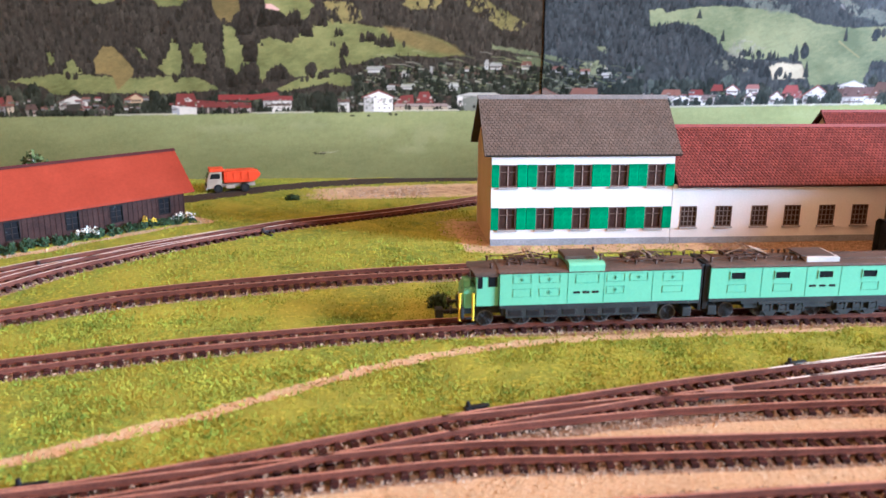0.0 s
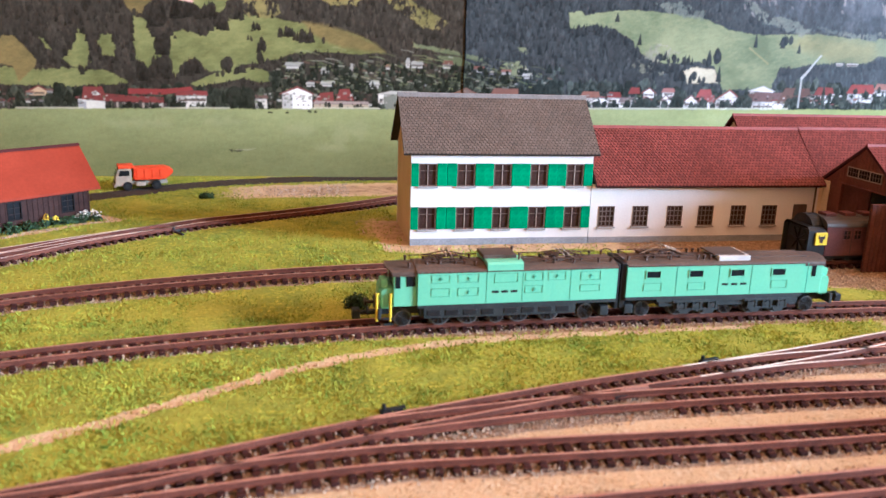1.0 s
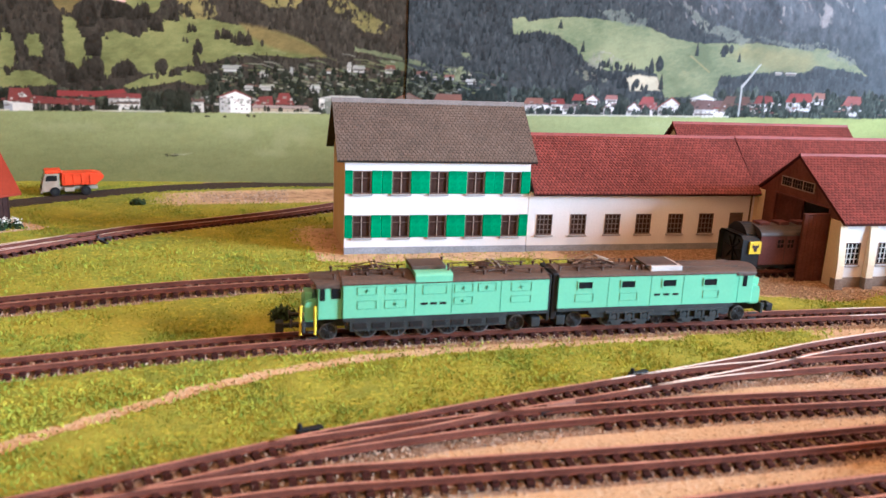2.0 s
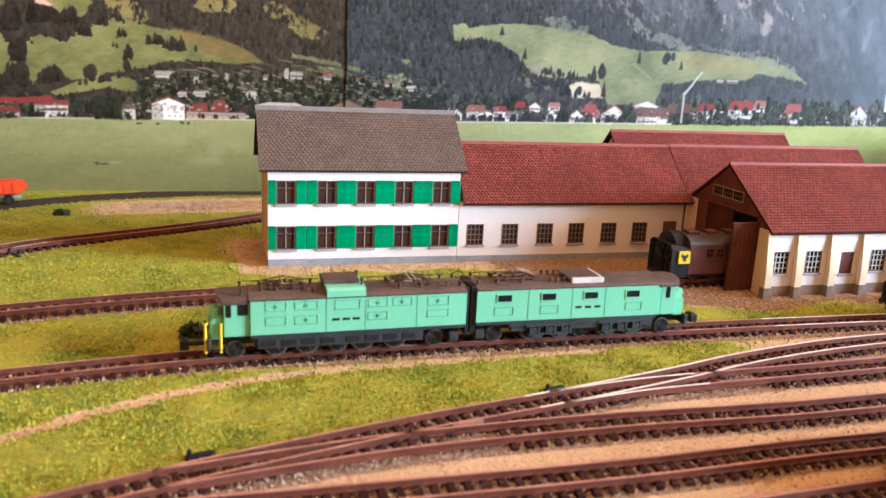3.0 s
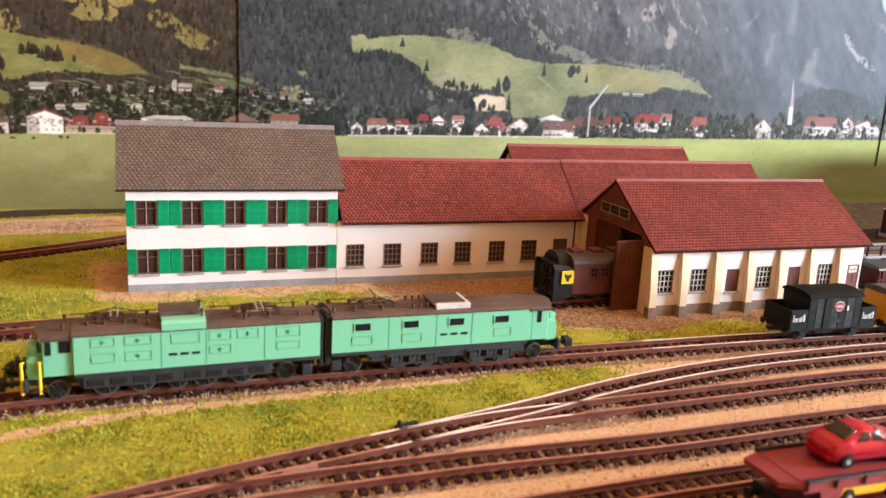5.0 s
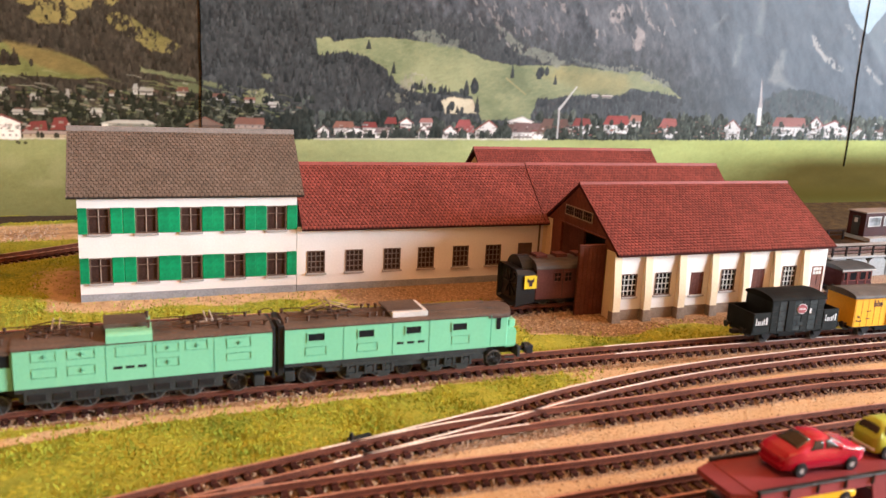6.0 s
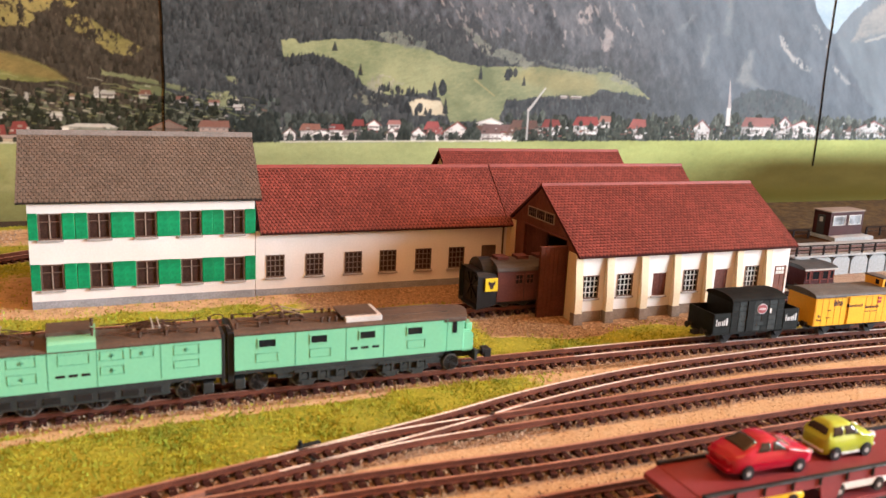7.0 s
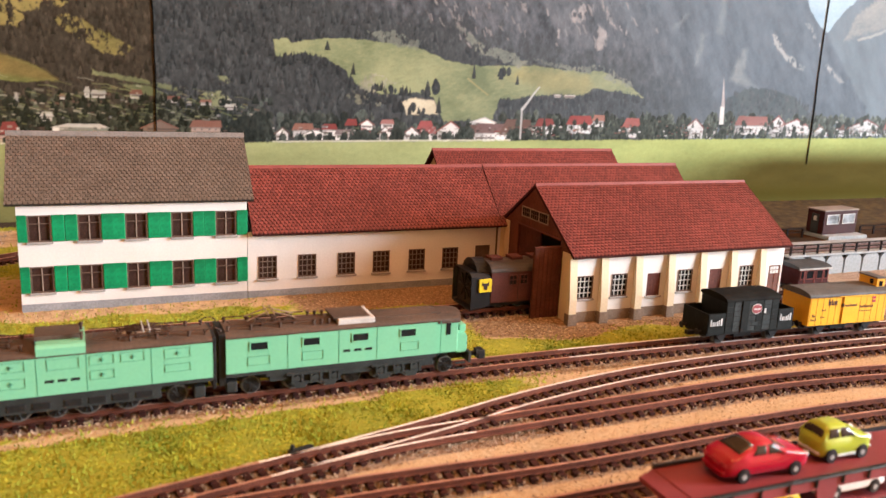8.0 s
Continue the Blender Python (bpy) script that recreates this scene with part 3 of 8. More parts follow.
# standing timber over all slopes, the far rows first
for z in sorted((rnd.uniform(50, 203) for _ in range(8500)), reverse=True):
    x = rnd.uniform(-345, 500) if rnd.random() < 0.85 else rnd.uniform(500, 800)
    if x > 270 and z > 118 + 0.12 * (400 - x) and rnd.random() < 0.75:
        continue
    h = rnd.uniform(4.5, 9.5)
    tree(x, z - h * 0.5, h, h * rnd.uniform(0.35, 0.6), wood_colour(x, rnd.choice((0.72, 0.82, 0.92, 1.0, 1.08, 1.22)) if x < -120 else rnd.choice((0.66, 0.78, 0.9, 1.0, 1.12, 1.3))), rnd.random() < 0.75)

# bare rock above the valley, bluer with distance
rock_edge = smooth_step(-10, 18, (PZZ - 132) + 0.16 * (PXX - 340) + 16 * CLUMP + 8 * WOB_X)
rock = np.array((0.071, 0.075, 0.084)) * (1 + 1.0 * SLOPE + 0.6 * CLUMP + 0.25 * FUZZ)[..., None]
img = img * (1 - 0.8 * rock_edge[..., None]) + 0.8 * np.clip(rock, 0.014, 1) * rock_edge[..., None]
far = smooth_step(450, 600, PXX + 0.75 * (PZZ - 90) + 26 * SLOPE)[..., None]
img = img * (1 - 0.92 * far) + 0.92 * far * np.array((0.084, 0.104, 0.128)) * (1 + 0.42 * SLOPE + 0.16 * CLUMP + 0.12 * TONE)[..., None]
farther = smooth_step(0, 6, PXX + 0.92 * (PZZ - 155) - 677 + 5 * WOB_X)[..., None]
img = img * (1 - 0.75 * farther) + 0.75 * farther * np.array((0.130, 0.160, 0.185)) * (1 + 0.22 * SLOPE + 0.12 * TONE)[..., None]
PALE_ROCK = ((0.20, 0.185, 0.18), (0.40, 0.365, 0.355))
for outline in ([(404, 166), (409, 161), (405, 152), (400, 151), (400, 160)], [(422, 150), (430, 144), (429, 132), (422, 130), (420, 139)], [(395, 161), (400, 158), (399, 149), (395, 150)],
                [(286, 152), (289, 149), (298, 138), (294, 139)], [(427, 165), (431, 160), (437, 151), (431, 153)], [(440, 152), (446, 150), (452, 140), (446, 142)], [(346, 168), (350, 163), (353, 155), (348, 157)]):
    fill(outline, *PALE_ROCK, soft=1.4, wobble=1.6, strength=0.75, ragged=0.5)
for _ in range(150):                                            # broken ledges and gullies
    x, z = rnd.choice(((rnd.gauss(415, 26), rnd.gauss(150, 16)), (rnd.gauss(300, 28), rnd.gauss(146, 10)), (rnd.gauss(360, 40), rnd.gauss(168, 14))))
    w, h, lean = rnd.uniform(0.5, 1.8), rnd.uniform(2.0, 7.0), rnd.uniform(0.1, 0.8)
    if z < 126:
        continue
    fill([(x, z), (x + w, z), (x + w - lean * h, z + h), (x - lean * h, z + h)], *(PALE_ROCK if rnd.random() < 0.5 else ((0.022, 0.024, 0.028), (0.035, 0.037, 0.042))), soft=0.9, wobble=1.0, strength=rnd.uniform(0.35, 0.7))
for outline in ([(609, 153), (616, 151), (625, 139), (654, 125), (652, 121), (634, 128), (613, 143)], [(647, 166), (654, 164), (670, 146), (667, 145)], [(683, 129), (708, 113), (703, 111), (680, 126)]):
    fill(outline, (0.22, 0.24, 0.25), (0.46, 0.46, 0.44), soft=1.4, wobble=1.4, strength=0.7, ragged=0.75)
for outline in ([(496, 151), (509, 164), (512, 164), (499, 152)], [(524, 122), (528, 149), (533, 148), (529, 123)], [(546, 150), (546, 181), (552, 181), (553, 150)], [(575, 122), (577, 138), (581, 138), (583, 122)], [(566, 110), (572, 130), (586, 112), (600, 104)]):
    fill(outline, (0.15, 0.175, 0.19), (0.24, 0.26, 0.265), soft=3.0, wobble=1.5, strength=0.6)
fill([(700, 152), (710, 175), (733, 191), (750, 196), (760, 167), (725, 160)], (0.17, 0.185, 0.185), (0.29, 0.285, 0.26), soft=3, wobble=2, strength=0.85)
fill([(716, 154), (760, 167), (760, 164), (718, 152)], (0.26, 0.28, 0.27), (0.34, 0.34, 0.31), soft=1, wobble=0.8, strength=0.8)
fill([(634, 204), (652, 177), (665, 164), (677, 158), (694, 179), (712, 192), (745, 204)], (0.26, 0.37, 0.46), (0.36, 0.47, 0.54), soft=0.9, wobble=1.0)

# meadows on the brown hillside
OLIVE = ((0.100, 0.108, 0.040), (0.205, 0.210, 0.085))
OCHRE = ((0.120, 0.098, 0.040), (0.215, 0.162, 0.066))
hill = [[(-323, 70), (-305, 73), (-286, 77), (-273, 75), (-251, 74), (-235, 73), (-208, 75), (-190, 73), (-179, 69), (-174, 65), (-191, 63), (-221, 61), (-246, 62), (-292, 61), (-299, 67)],
        [(-285, 76), (-278, 86), (-274, 84), (-271, 76)], [(-294, 92), (-290, 92), (-289, 84), (-294, 81)], [(-205, 101), (-200, 97), (-197, 87), (-199, 79), (-202, 75), (-210, 76), (-217, 80), (-209, 89)],
        [(-190, 99), (-182, 98), (-180, 89), (-181, 83), (-190, 83), (-192, 93)], [(-230, 94), (-226, 93), (-223, 86), (-227, 87)], [(-168, 112), (-161, 110), (-155, 99), (-149, 87), (-152, 78), (-161, 76), (-168, 83), (-169, 94)]]
big_hill = [(-143, 99), (-135, 103), (-118, 98), (-114, 105), (-102, 110), (-102, 119), (-89, 114), (-75, 114), (-58, 111), (-48, 110), (-30, 107), (-16, 104), (-1, 99), (9, 91), (-9, 89), (-23, 90), (-41, 90), (-57, 88), (-70, 84), (-84, 81),
            (-95, 79), (-103, 74), (-114, 74), (-120, 75), (-126, 83), (-134, 81), (-141, 70), (-145, 77)]
knoll = [(-131, 65), (-116, 72), (-101, 75), (-86, 78), (-76, 75), (-70, 69), (-82, 67), (-95, 70), (-110, 66), (-127, 63)]
for outline in hill:
    fill(outline, *OLIVE, wobble=1.2)
fill([(-254, 96), (-247, 95), (-239, 87), (-233, 80), (-235, 75), (-241, 68), (-246, 64), (-250, 75), (-261, 76), (-261, 85), (-257, 90)], *OCHRE, wobble=1.0)
fill(big_hill, *OLIVE, wobble=0.8)
fill([(-50, 111), (-35, 109), (-19, 105), (-5, 100), (4, 96), (9, 91), (-1, 91), (-16, 93), (-30, 96), (-44, 103)], *OCHRE, soft=2.2, wobble=0.8)
fill(knoll, (0.11, 0.12, 0.045), (0.185, 0.19, 0.075), wobble=0.6)
fill([(-176, 134), (-156, 134), (-155, 121), (-165, 112), (-171, 117)], *OCHRE, wobble=1.4, strength=0.9)
for outline in ([(-138, 134), (-108, 134), (-101, 125), (-106, 117), (-116, 115), (-124, 120), (-134, 121)], [(-267, 134), (-240, 134), (-244, 126), (-254, 125)], [(-222, 134), (-190, 134), (-196, 124), (-212, 124)], [(-130, 160), (-60, 158), (-50, 140), (-96, 136), (-134, 142)]):
    fill(outline, *OLIVE, wobble=1.4)
for outline in ([(-95, 127), (-81, 128), (-68, 124), (-65, 116), (-75, 112), (-89, 113)], [(-36, 126), (-29, 133), (-18, 135), (-6, 131), (-13, 124), (-29, 123)], [(10, 130), (20, 133), (30, 129), (36, 124), (49, 119), (57, 113), (52, 108), (39, 110), (29, 116), (15, 122)], [(-60, 142), (-20, 150), (20, 140), (0, 134), (-40, 134)]):
    fill(outline, (0.115, 0.105, 0.042), (0.225, 0.190, 0.078), wobble=1.6, soft=0.8, ragged=0.62)
for outline in ([(31, 98), (49, 95), (68, 92), (89, 88), (87, 85), (68, 89), (45, 93), (31, 95)], [(47, 90), (68, 88), (82, 82), (60, 82)], [(101, 85), (114, 86), (125, 77), (108, 76)], [(-17, 71), (-2, 73), (-2, 68), (-15, 66)], [(112, 97), (121, 96), (119, 92), (114, 93)]):
    fill(outline, (0.095, 0.11, 0.06), (0.24, 0.25, 0.14), wobble=1.0, soft=0.8, strength=0.85, ragged=0.4)

# the pale pasture of the second sheet
PALE = ((0.112, 0.135, 0.072), (0.225, 0.242, 0.132))
fill([(150, 124), (159, 126), (164, 122), (176, 125), (197, 127), (223, 127), (243, 126), (265, 123), (282, 116), (308, 112), (343, 114), (364, 114), (386, 113), (414, 111), (428, 113), (443, 107), (461, 100), (474, 91), (456, 95), (438, 97), (421, 98), (411, 92), (381, 92),
      (333, 86), (327, 70), (285, 68), (276, 87), (260, 90), (232, 88), (212, 95), (203, 105), (186, 114), (170, 116), (163, 113), (152, 113)], *PALE, wobble=0.9)
fill([(350, 113), (386, 111), (414, 108), (421, 100), (411, 92), (380, 93), (361, 100), (340, 104)], (0.18, 0.165, 0.072), (0.26, 0.225, 0.095), soft=5, wobble=1.2, strength=0.55)
fill([(209, 97), (228, 103), (247, 97), (240, 81), (218, 80), (205, 87)], (0.10, 0.105, 0.075), (0.27, 0.26, 0.20), wobble=2.2, ragged=0.8, strength=0.8)
fill([(249, 83), (260, 86), (277, 84), (280, 74), (254, 73)], (0.30, 0.27, 0.19), (0.46, 0.42, 0.31), wobble=0.8, soft=0.9)
fill([(284, 84), (292, 87), (302, 84), (300, 79), (288, 79)], (0.10, 0.125, 0.065), (0.13, 0.15, 0.08), soft=2.2, wobble=0.5, strength=0.7)
fill([(303, 102), (322, 89), (323, 90), (304, 103)], (0.22, 0.21, 0.10), (0.28, 0.25, 0.12), soft=0.6, wobble=0.3, strength=0.8)
for outline in ([(221, 134), (242, 134), (264, 128), (274, 122), (257, 122), (233, 126)], [(290, 142), (300, 140), (316, 129), (337, 125), (359, 117), (349, 113), (333, 117), (312, 121)], [(360, 119), (395, 116), (430, 117), (462, 102), (452, 100), (425, 110), (390, 112)]):
    fill(outline, (0.075, 0.088, 0.078), (0.19, 0.20, 0.165), wobble=2.0, soft=0.9, strength=0.85, ragged=0.6)


def edge_trees(outline, gap, h0, h1):
    """Timber along the outline of a meadow, reaching up into it from below."""
    for (x0, z0), (x1, z1) in zip(outline, outline[1:]):
        run = math.hypot(x1 - x0, z1 - z0)
        for k in range(int(run / gap)):
            s = rnd.random()
            h = rnd.uniform(h0, h1)
            below = x1 < x0                                   # outlines run clockwise: the lower edge goes back to the left
            x, z = x0 + s * (x1 - x0), z0 + s * (z1 - z0)
            tree(x, z - h * (0.75 if below else 0.1), h, h * rnd.uniform(0.38, 0.62), wood_colour(x, rnd.uniform(0.55, 0.95)), rnd.random() < 0.7)


for outline in hill[1:]:
    edge_trees(outline + outline[:1], 2.4, 3.0, 6.5)
edge_trees(hill[0][8:], 5.5, 2.0, 4.5)
edge_trees(big_hill[15:], 4.0, 3.0, 6.0)
edge_trees(big_hill[:6], 3.0, 4.0, 8.0)
edge_trees(knoll[5:], 2.6, 2.5, 4.5)
edge_trees([(282, 118), (264, 122), (212, 95), (203, 104), (186, 113), (170, 115), (152, 112)][2:], 1.3, 5.0, 9.0)
edge_trees([(474, 91), (438, 97), (411, 91), (381, 91), (333, 86)], 1.7, 3.5, 8.0)

# groves and single trees on the meadows: middle, foot, spread, count, height
GROVES = [(-108, 104, 6, 12, 8), (-95, 112, 5, 8, 9), (-84, 104, 5, 8, 6), (-62, 101, 7, 12, 7), (-47, 97, 8, 16, 8), (-80, 90, 4, 8, 8), (-88, 96, 3, 4, 4), (-130, 72, 7, 16, 10), (-105, 74, 3, 6, 12), (-96, 74, 5, 8, 5), (-80, 80, 2, 4, 8), (-150, 70, 5, 12, 14), (-148, 86, 4, 10, 14),
          (-163, 68, 5, 10, 11), (268, 88, 3, 6, 9), (276, 89, 2, 4, 12), (229, 91, 5, 9, 5), (222, 86, 8, 16, 5), (236, 82, 9, 20, 6), (246, 76, 6, 12, 8), (240, 90, 6, 9, 6), (333, 104, 4, 9, 8), (252, 88, 4, 6, 7), (-118, 112, 9, 18, 9), (-136, 112, 9, 20, 12), (-152, 106, 7, 18, 14), (264, 73, 9, 8, 6), (258, 74, 3, 3, 8)]
for cx, cz, spread, count, h in GROVES:
    for _ in range(count):
        x, hh = cx + rnd.gauss(0, spread * 0.5), h * rnd.uniform(0.55, 1.1)
        tree(x, cz + rnd.uniform(-1.5, 1.5), hh, hh * rnd.uniform(0.4, 0.7), wood_colour(x, rnd.uniform(0.5, 0.85)), rnd.random() < 0.6)
for x, z, h, w in ((210, 102, 8, 4), (309, 103, 10, 3.6), (348, 99, 7.5, 3.4), (280, 75, 12, 5), (190, 119, 6, 4), (-30, 108, 3, 3), (-140, 97, 2, 2), (-72, 113, 4, 2), (-82, 113, 3.5, 2)):
    tree(x, z, h, w, wood_colour(x, 0.6), w < 6)
fill([(-136, 126), (-132, 126), (-126, 122.5), (-127, 121.5), (-136, 123)], (0.45, 0.22, 0.19), (0.55, 0.36, 0.33), soft=0.6, wobble=0.2)

# wooded hill behind the church
fill([(564, 92), (585, 103), (609, 104), (645, 97), (668, 82), (700, 74), (560, 70)], (0.032, 0.043, 0.046), (0.062, 0.076, 0.074), wobble=1.2, soft=1.0)
for _ in range(240):
    x = rnd.uniform(566, 690)
    top = 70 + 34 * max(0.0, 1 - ((x - 605) / 95) ** 2)
    tree(x, rnd.uniform(66, top) - 4, rnd.uniform(3, 6), rnd.uniform(2, 4), wood_colour(x, rnd.uniform(0.75, 1.5)), rnd.random() < 0.4)
# the print's bluish air with its gloss veil painted in, thicker down the valley
air_veil = (smooth_step(130, 600, PXX) * (0.26 + 0.0009 * (PZZ - 60)))[..., None]
img = img * (1 - air_veil) + air_veil * np.array((0.150, 0.180, 0.215))

# ---- the village ----
WALL, DIM, RED, RUST, BROWN, PALE_ROOF = (0.54, 0.53, 0.52), (0.20, 0.20, 0.22), (0.150, 0.042, 0.040), (0.175, 0.090, 0.070), (0.105, 0.070, 0.062), (0.34, 0.335, 0.325)


def village_tree(x, z, h, light):
    c = np.array((0.026, 0.028, 0.021)) if x < 110 else np.array((0.029, 0.034, 0.031)) * (1 + 0.0016 * max(0, x - 150))
    tree(x, z, h, h * rnd.uniform(0.5, 0.95), c * light, rnd.random() < 0.4)


def quad(points, colour, soft=0.45, strength=1.0):
    fill(points, tuple(v * 0.86 for v in colour), tuple(v * 1.08 for v in colour), soft=soft, wobble=0.18, strength=strength)


def photo_house(x0, x1, z0, z1, wall, roof, kind="side", slope=0.5):
    """A house on the photograph from its foot z0 to its ridge z1. kind: side, gable, or bare roof."""
    w, zw = x1 - x0, z1 - (z1 - z0) * slope
    over = min(1.2, 0.07 * w + 0.3)
    if kind == "roof":
        zw = z0
    else:
        quad([(x0 + over, z0), (x1 - over, z0), (x1 - over, zw + 0.3), (x0 + over, zw + 0.3)], wall)
        if w > 9 and zw - z0 > 4:
            side = x0 + over + w * rnd.uniform(0.2, 0.34)
            quad([(x0 + over, z0), (side, z0), (side, zw), (x0 + over, zw)], tuple(0.5 * v for v in wall), strength=0.8)
        for level in ((0.22, 0.62) if zw - z0 > 6 else (0.35,) if zw - z0 > 3 else ()):
            for k in range(max(1, int(w / 4.5))):
                wx = x0 + over + (k + rnd.uniform(0.35, 0.65)) * (w - 2 * over) / max(1, int(w / 4.5))
                wz = z0 + level * (zw - z0)
                quad([(wx - 0.6, wz), (wx + 0.6, wz), (wx + 0.6, wz + 1.3), (wx - 0.6, wz + 1.3)], (0.09, 0.085, 0.09), 0.4, 0.8)
        if w > 8 and rnd.random() < 0.75:                    # balcony, or a room in shade
            bz, bw = z0 + (zw - z0) * rnd.uniform(0.3, 0.55), rnd.uniform(0.4, 0.8) * w
            bx0 = x0 + over + rnd.uniform(0, 1) * (w - 2 * over - bw)
            quad([(bx0, bz), (bx0 + bw, bz), (bx0 + bw, bz + 1.5), (bx0, bz + 1.5)], (0.075, 0.058, 0.052), 0.5, 0.85)
    if kind == "gable":
        mid = (x0 + x1) / 2 + w * rnd.uniform(-0.05, 0.05)
        quad([(x0 + over, zw), (mid, z1 - 0.8), (x1 - over, zw)], wall)
        t = max(1.0, 0.13 * (z1 - z0))
        quad([(x0 - 0.4, zw - 0.8), (mid, z1 - t * 0.7), (mid, z1), (x0 - 0.8, zw)], roof)
        quad([(x1 + 0.4, zw - 0.8), (mid, z1 - t * 0.7), (mid, z1), (x1 + 0.8, zw)], roof)
    else:
        cut = min(0.28 * w, 0.5 * (z1 - zw))
        quad([(x0, zw), (x1, zw), (x1 - cut * rnd.uniform(0.2, 1), z1), (x0 + cut, z1)], roof)
        if kind == "side":
            quad([(x0 + over, zw - 0.7), (x1 - over, zw - 0.7), (x1 - over, zw), (x0 + over, zw)], (0.10, 0.09, 0.09), 0.4, 0.7)


for rank, count, lift, h0, h1 in ((0, 620, 15, 5, 10), (1, 700, 9, 4, 9), (2, 420, 4, 3, 7)):          # the village trees, rank behind rank
    for _ in range(count):
        x = rnd.uniform(-345, 798)
        if rank == 0 and (226 < x < 330 or -300 < x < -72):
            continue
        village_tree(x, field_top(x) + rnd.uniform(lift - 4, lift + 3) - 2, rnd.uniform(h0, h1), rnd.choice((0.6, 0.75, 0.9, 1.1, 1.5, 2.0)))
for _ in range(300):                                                                              # gardens of the hillside
    x = rnd.uniform(-75, 150)
    village_tree(x, rnd.uniform(60, 84) - 3, rnd.uniform(2.5, 6.5), rnd.choice((0.55, 0.7, 0.8, 1.0, 1.6, 2.6)))
for _ in range(170):                                            # pale walls, terraces and gardens among the hillside trees
    x = rnd.uniform(-72, 138)
    z, w, h = 64 + rnd.uniform(0, 26) - 0.07 * abs(x - 40), rnd.uniform(1.2, 5.5), rnd.uniform(0.6, 1.6)
    quad([(x, z), (x + w, z - 0.15 * w), (x + w, z + h - 0.15 * w), (x, z + h)], rnd.choice(((0.16, 0.17, 0.08), (0.13, 0.14, 0.07), (0.20, 0.20, 0.11), (0.30, 0.29, 0.25), (0.028, 0.028, 0.024), (0.028, 0.028, 0.024), (0.15, 0.085, 0.065))), 0.5, rnd.uniform(0.3, 0.7))
# houses up the hillside
for x0, x1, z0, z1, roof in ((-64, -50, 77.5, 82, PALE_ROOF), (-38, -31, 74, 79, PALE_ROOF), (-16, -13.5, 75, 82, PALE_ROOF), (10, 14, 78.5, 82, RUST), (25, 29, 80, 87, PALE_ROOF), (29, 39, 80, 85, PALE_ROOF), (53, 62, 80, 86, RUST), (77, 87, 78, 82.5, RUST)):
    photo_house(x0, x1, z0, z1, tuple(0.72 * v for v in WALL), tuple(0.8 * v for v in roof))
for x0, x1, z0, z1, roof in ((99, 108, 76.5, 80.5, RUST), (116, 125, 74, 78, PALE_ROOF), (-48, -41, 64.5, 69, BROWN), (-38, -27, 65, 69, PALE_ROOF), (-2, 6, 64, 70, PALE_ROOF), (-49, -42, 64.5, 68, PALE_ROOF), (383, 390, 89.5, 92, PALE_ROOF), (393, 404, 89.5, 92, PALE_ROOF)):
    photo_house(x0, x1, z0, z1, tuple(0.6 * v for v in WALL), roof)
for _ in range(70):                                             # mown terraces and lanes across the slope
    x = rnd.uniform(-72, 125)
    z, w, h = 66 + rnd.uniform(0, 27) - 0.09 * max(0, x - 40), rnd.uniform(5, 19), rnd.uniform(0.5, 1.3)
    quad([(x, z + 0.4), (x + w * 0.5, z + 0.3), (x + w, z - 0.13 * w), (x + w, z + 0.6 * h - 0.13 * w), (x + w * 0.5, z + h), (x, z + h)], rnd.choice(((0.165, 0.185, 0.085), (0.20, 0.22, 0.11), (0.24, 0.25, 0.15), (0.12, 0.14, 0.06), (0.34, 0.33, 0.28))), 0.5, rnd.uniform(0.3, 0.6))
for _ in range(32):                                             # gable ends and garden walls caught by the sun
    x, z = rnd.uniform(-72, 128), rnd.uniform(63, 84)
    w, h = rnd.uniform(0.9, 3.2), rnd.uniform(0.6, 1.6)
    quad([(x, z), (x + w, z), (x + w, z + h * 0.6), (x + w * 0.5, z + h), (x, z + h * 0.7)], rnd.choice((DIM, (0.36, 0.34, 0.30), (0.26, 0.25, 0.21))), 0.5, rnd.uniform(0.4, 0.8))
for _ in range(190):
    x = rnd.uniform(-75, 130)
    village_tree(x, rnd.uniform(64, 82) - 3, rnd.uniform(2.5, 5), rnd.choice((0.55, 0.7, 0.85)))
# the farm and its neighbours
photo_house(-336, -326.5, 46, 59, DIM, RED)
photo_house(-327, -320.5, 45, 60, (0.42, 0.36, 0.28), RUST)
photo_house(-314, -304, 45, 54, (0.36, 0.33, 0.29), BROWN)
photo_house(-290, -267.5, 50, 61, WALL, BROWN, "gable")
quad([(-287, 49), (-271, 49), (-274, 54), (-283, 54)], (0.05, 0.045, 0.04))
photo_house(-266, -252, 44, 54, (0.075, 0.065, 0.058), (0.10, 0.088, 0.08), "gable", 0.6)
photo_house(-241, -227, 55, 62, (0.40, 0.30, 0.20), RED, "gable", 0.6)
quad([(-174, 57), (-148, 57), (-129, 60.5), (-131, 63), (-148, 61), (-174, 61)], (0.20, 0.042, 0.042))
quad([(-206, 52), (-150, 51), (-150, 55), (-176, 56), (-190, 57), (-192, 62), (-204, 61.5)], RED)
quad([(-198, 56), (-193, 56), (-196, 59), (-199, 58)], WALL)
quad([(-208, 45.6), (-190, 45.6), (-190, 51.5), (-208, 53)], WALL)
quad([(-208, 45.6), (-203, 45.6), (-203, 51), (-208, 52.5)], (0.28, 0.29, 0.33))
quad([(-190, 48), (-148, 48), (-148, 51), (-190, 51)], (0.06, 0.05, 0.048))
for k in range(9):
    quad([(-187 + 4.4 * k, 47.4), (-185.6 + 4.4 * k, 47.4), (-185.6 + 4.4 * k, 51), (-187 + 4.4 * k, 51)], (0.28, 0.25, 0.23))
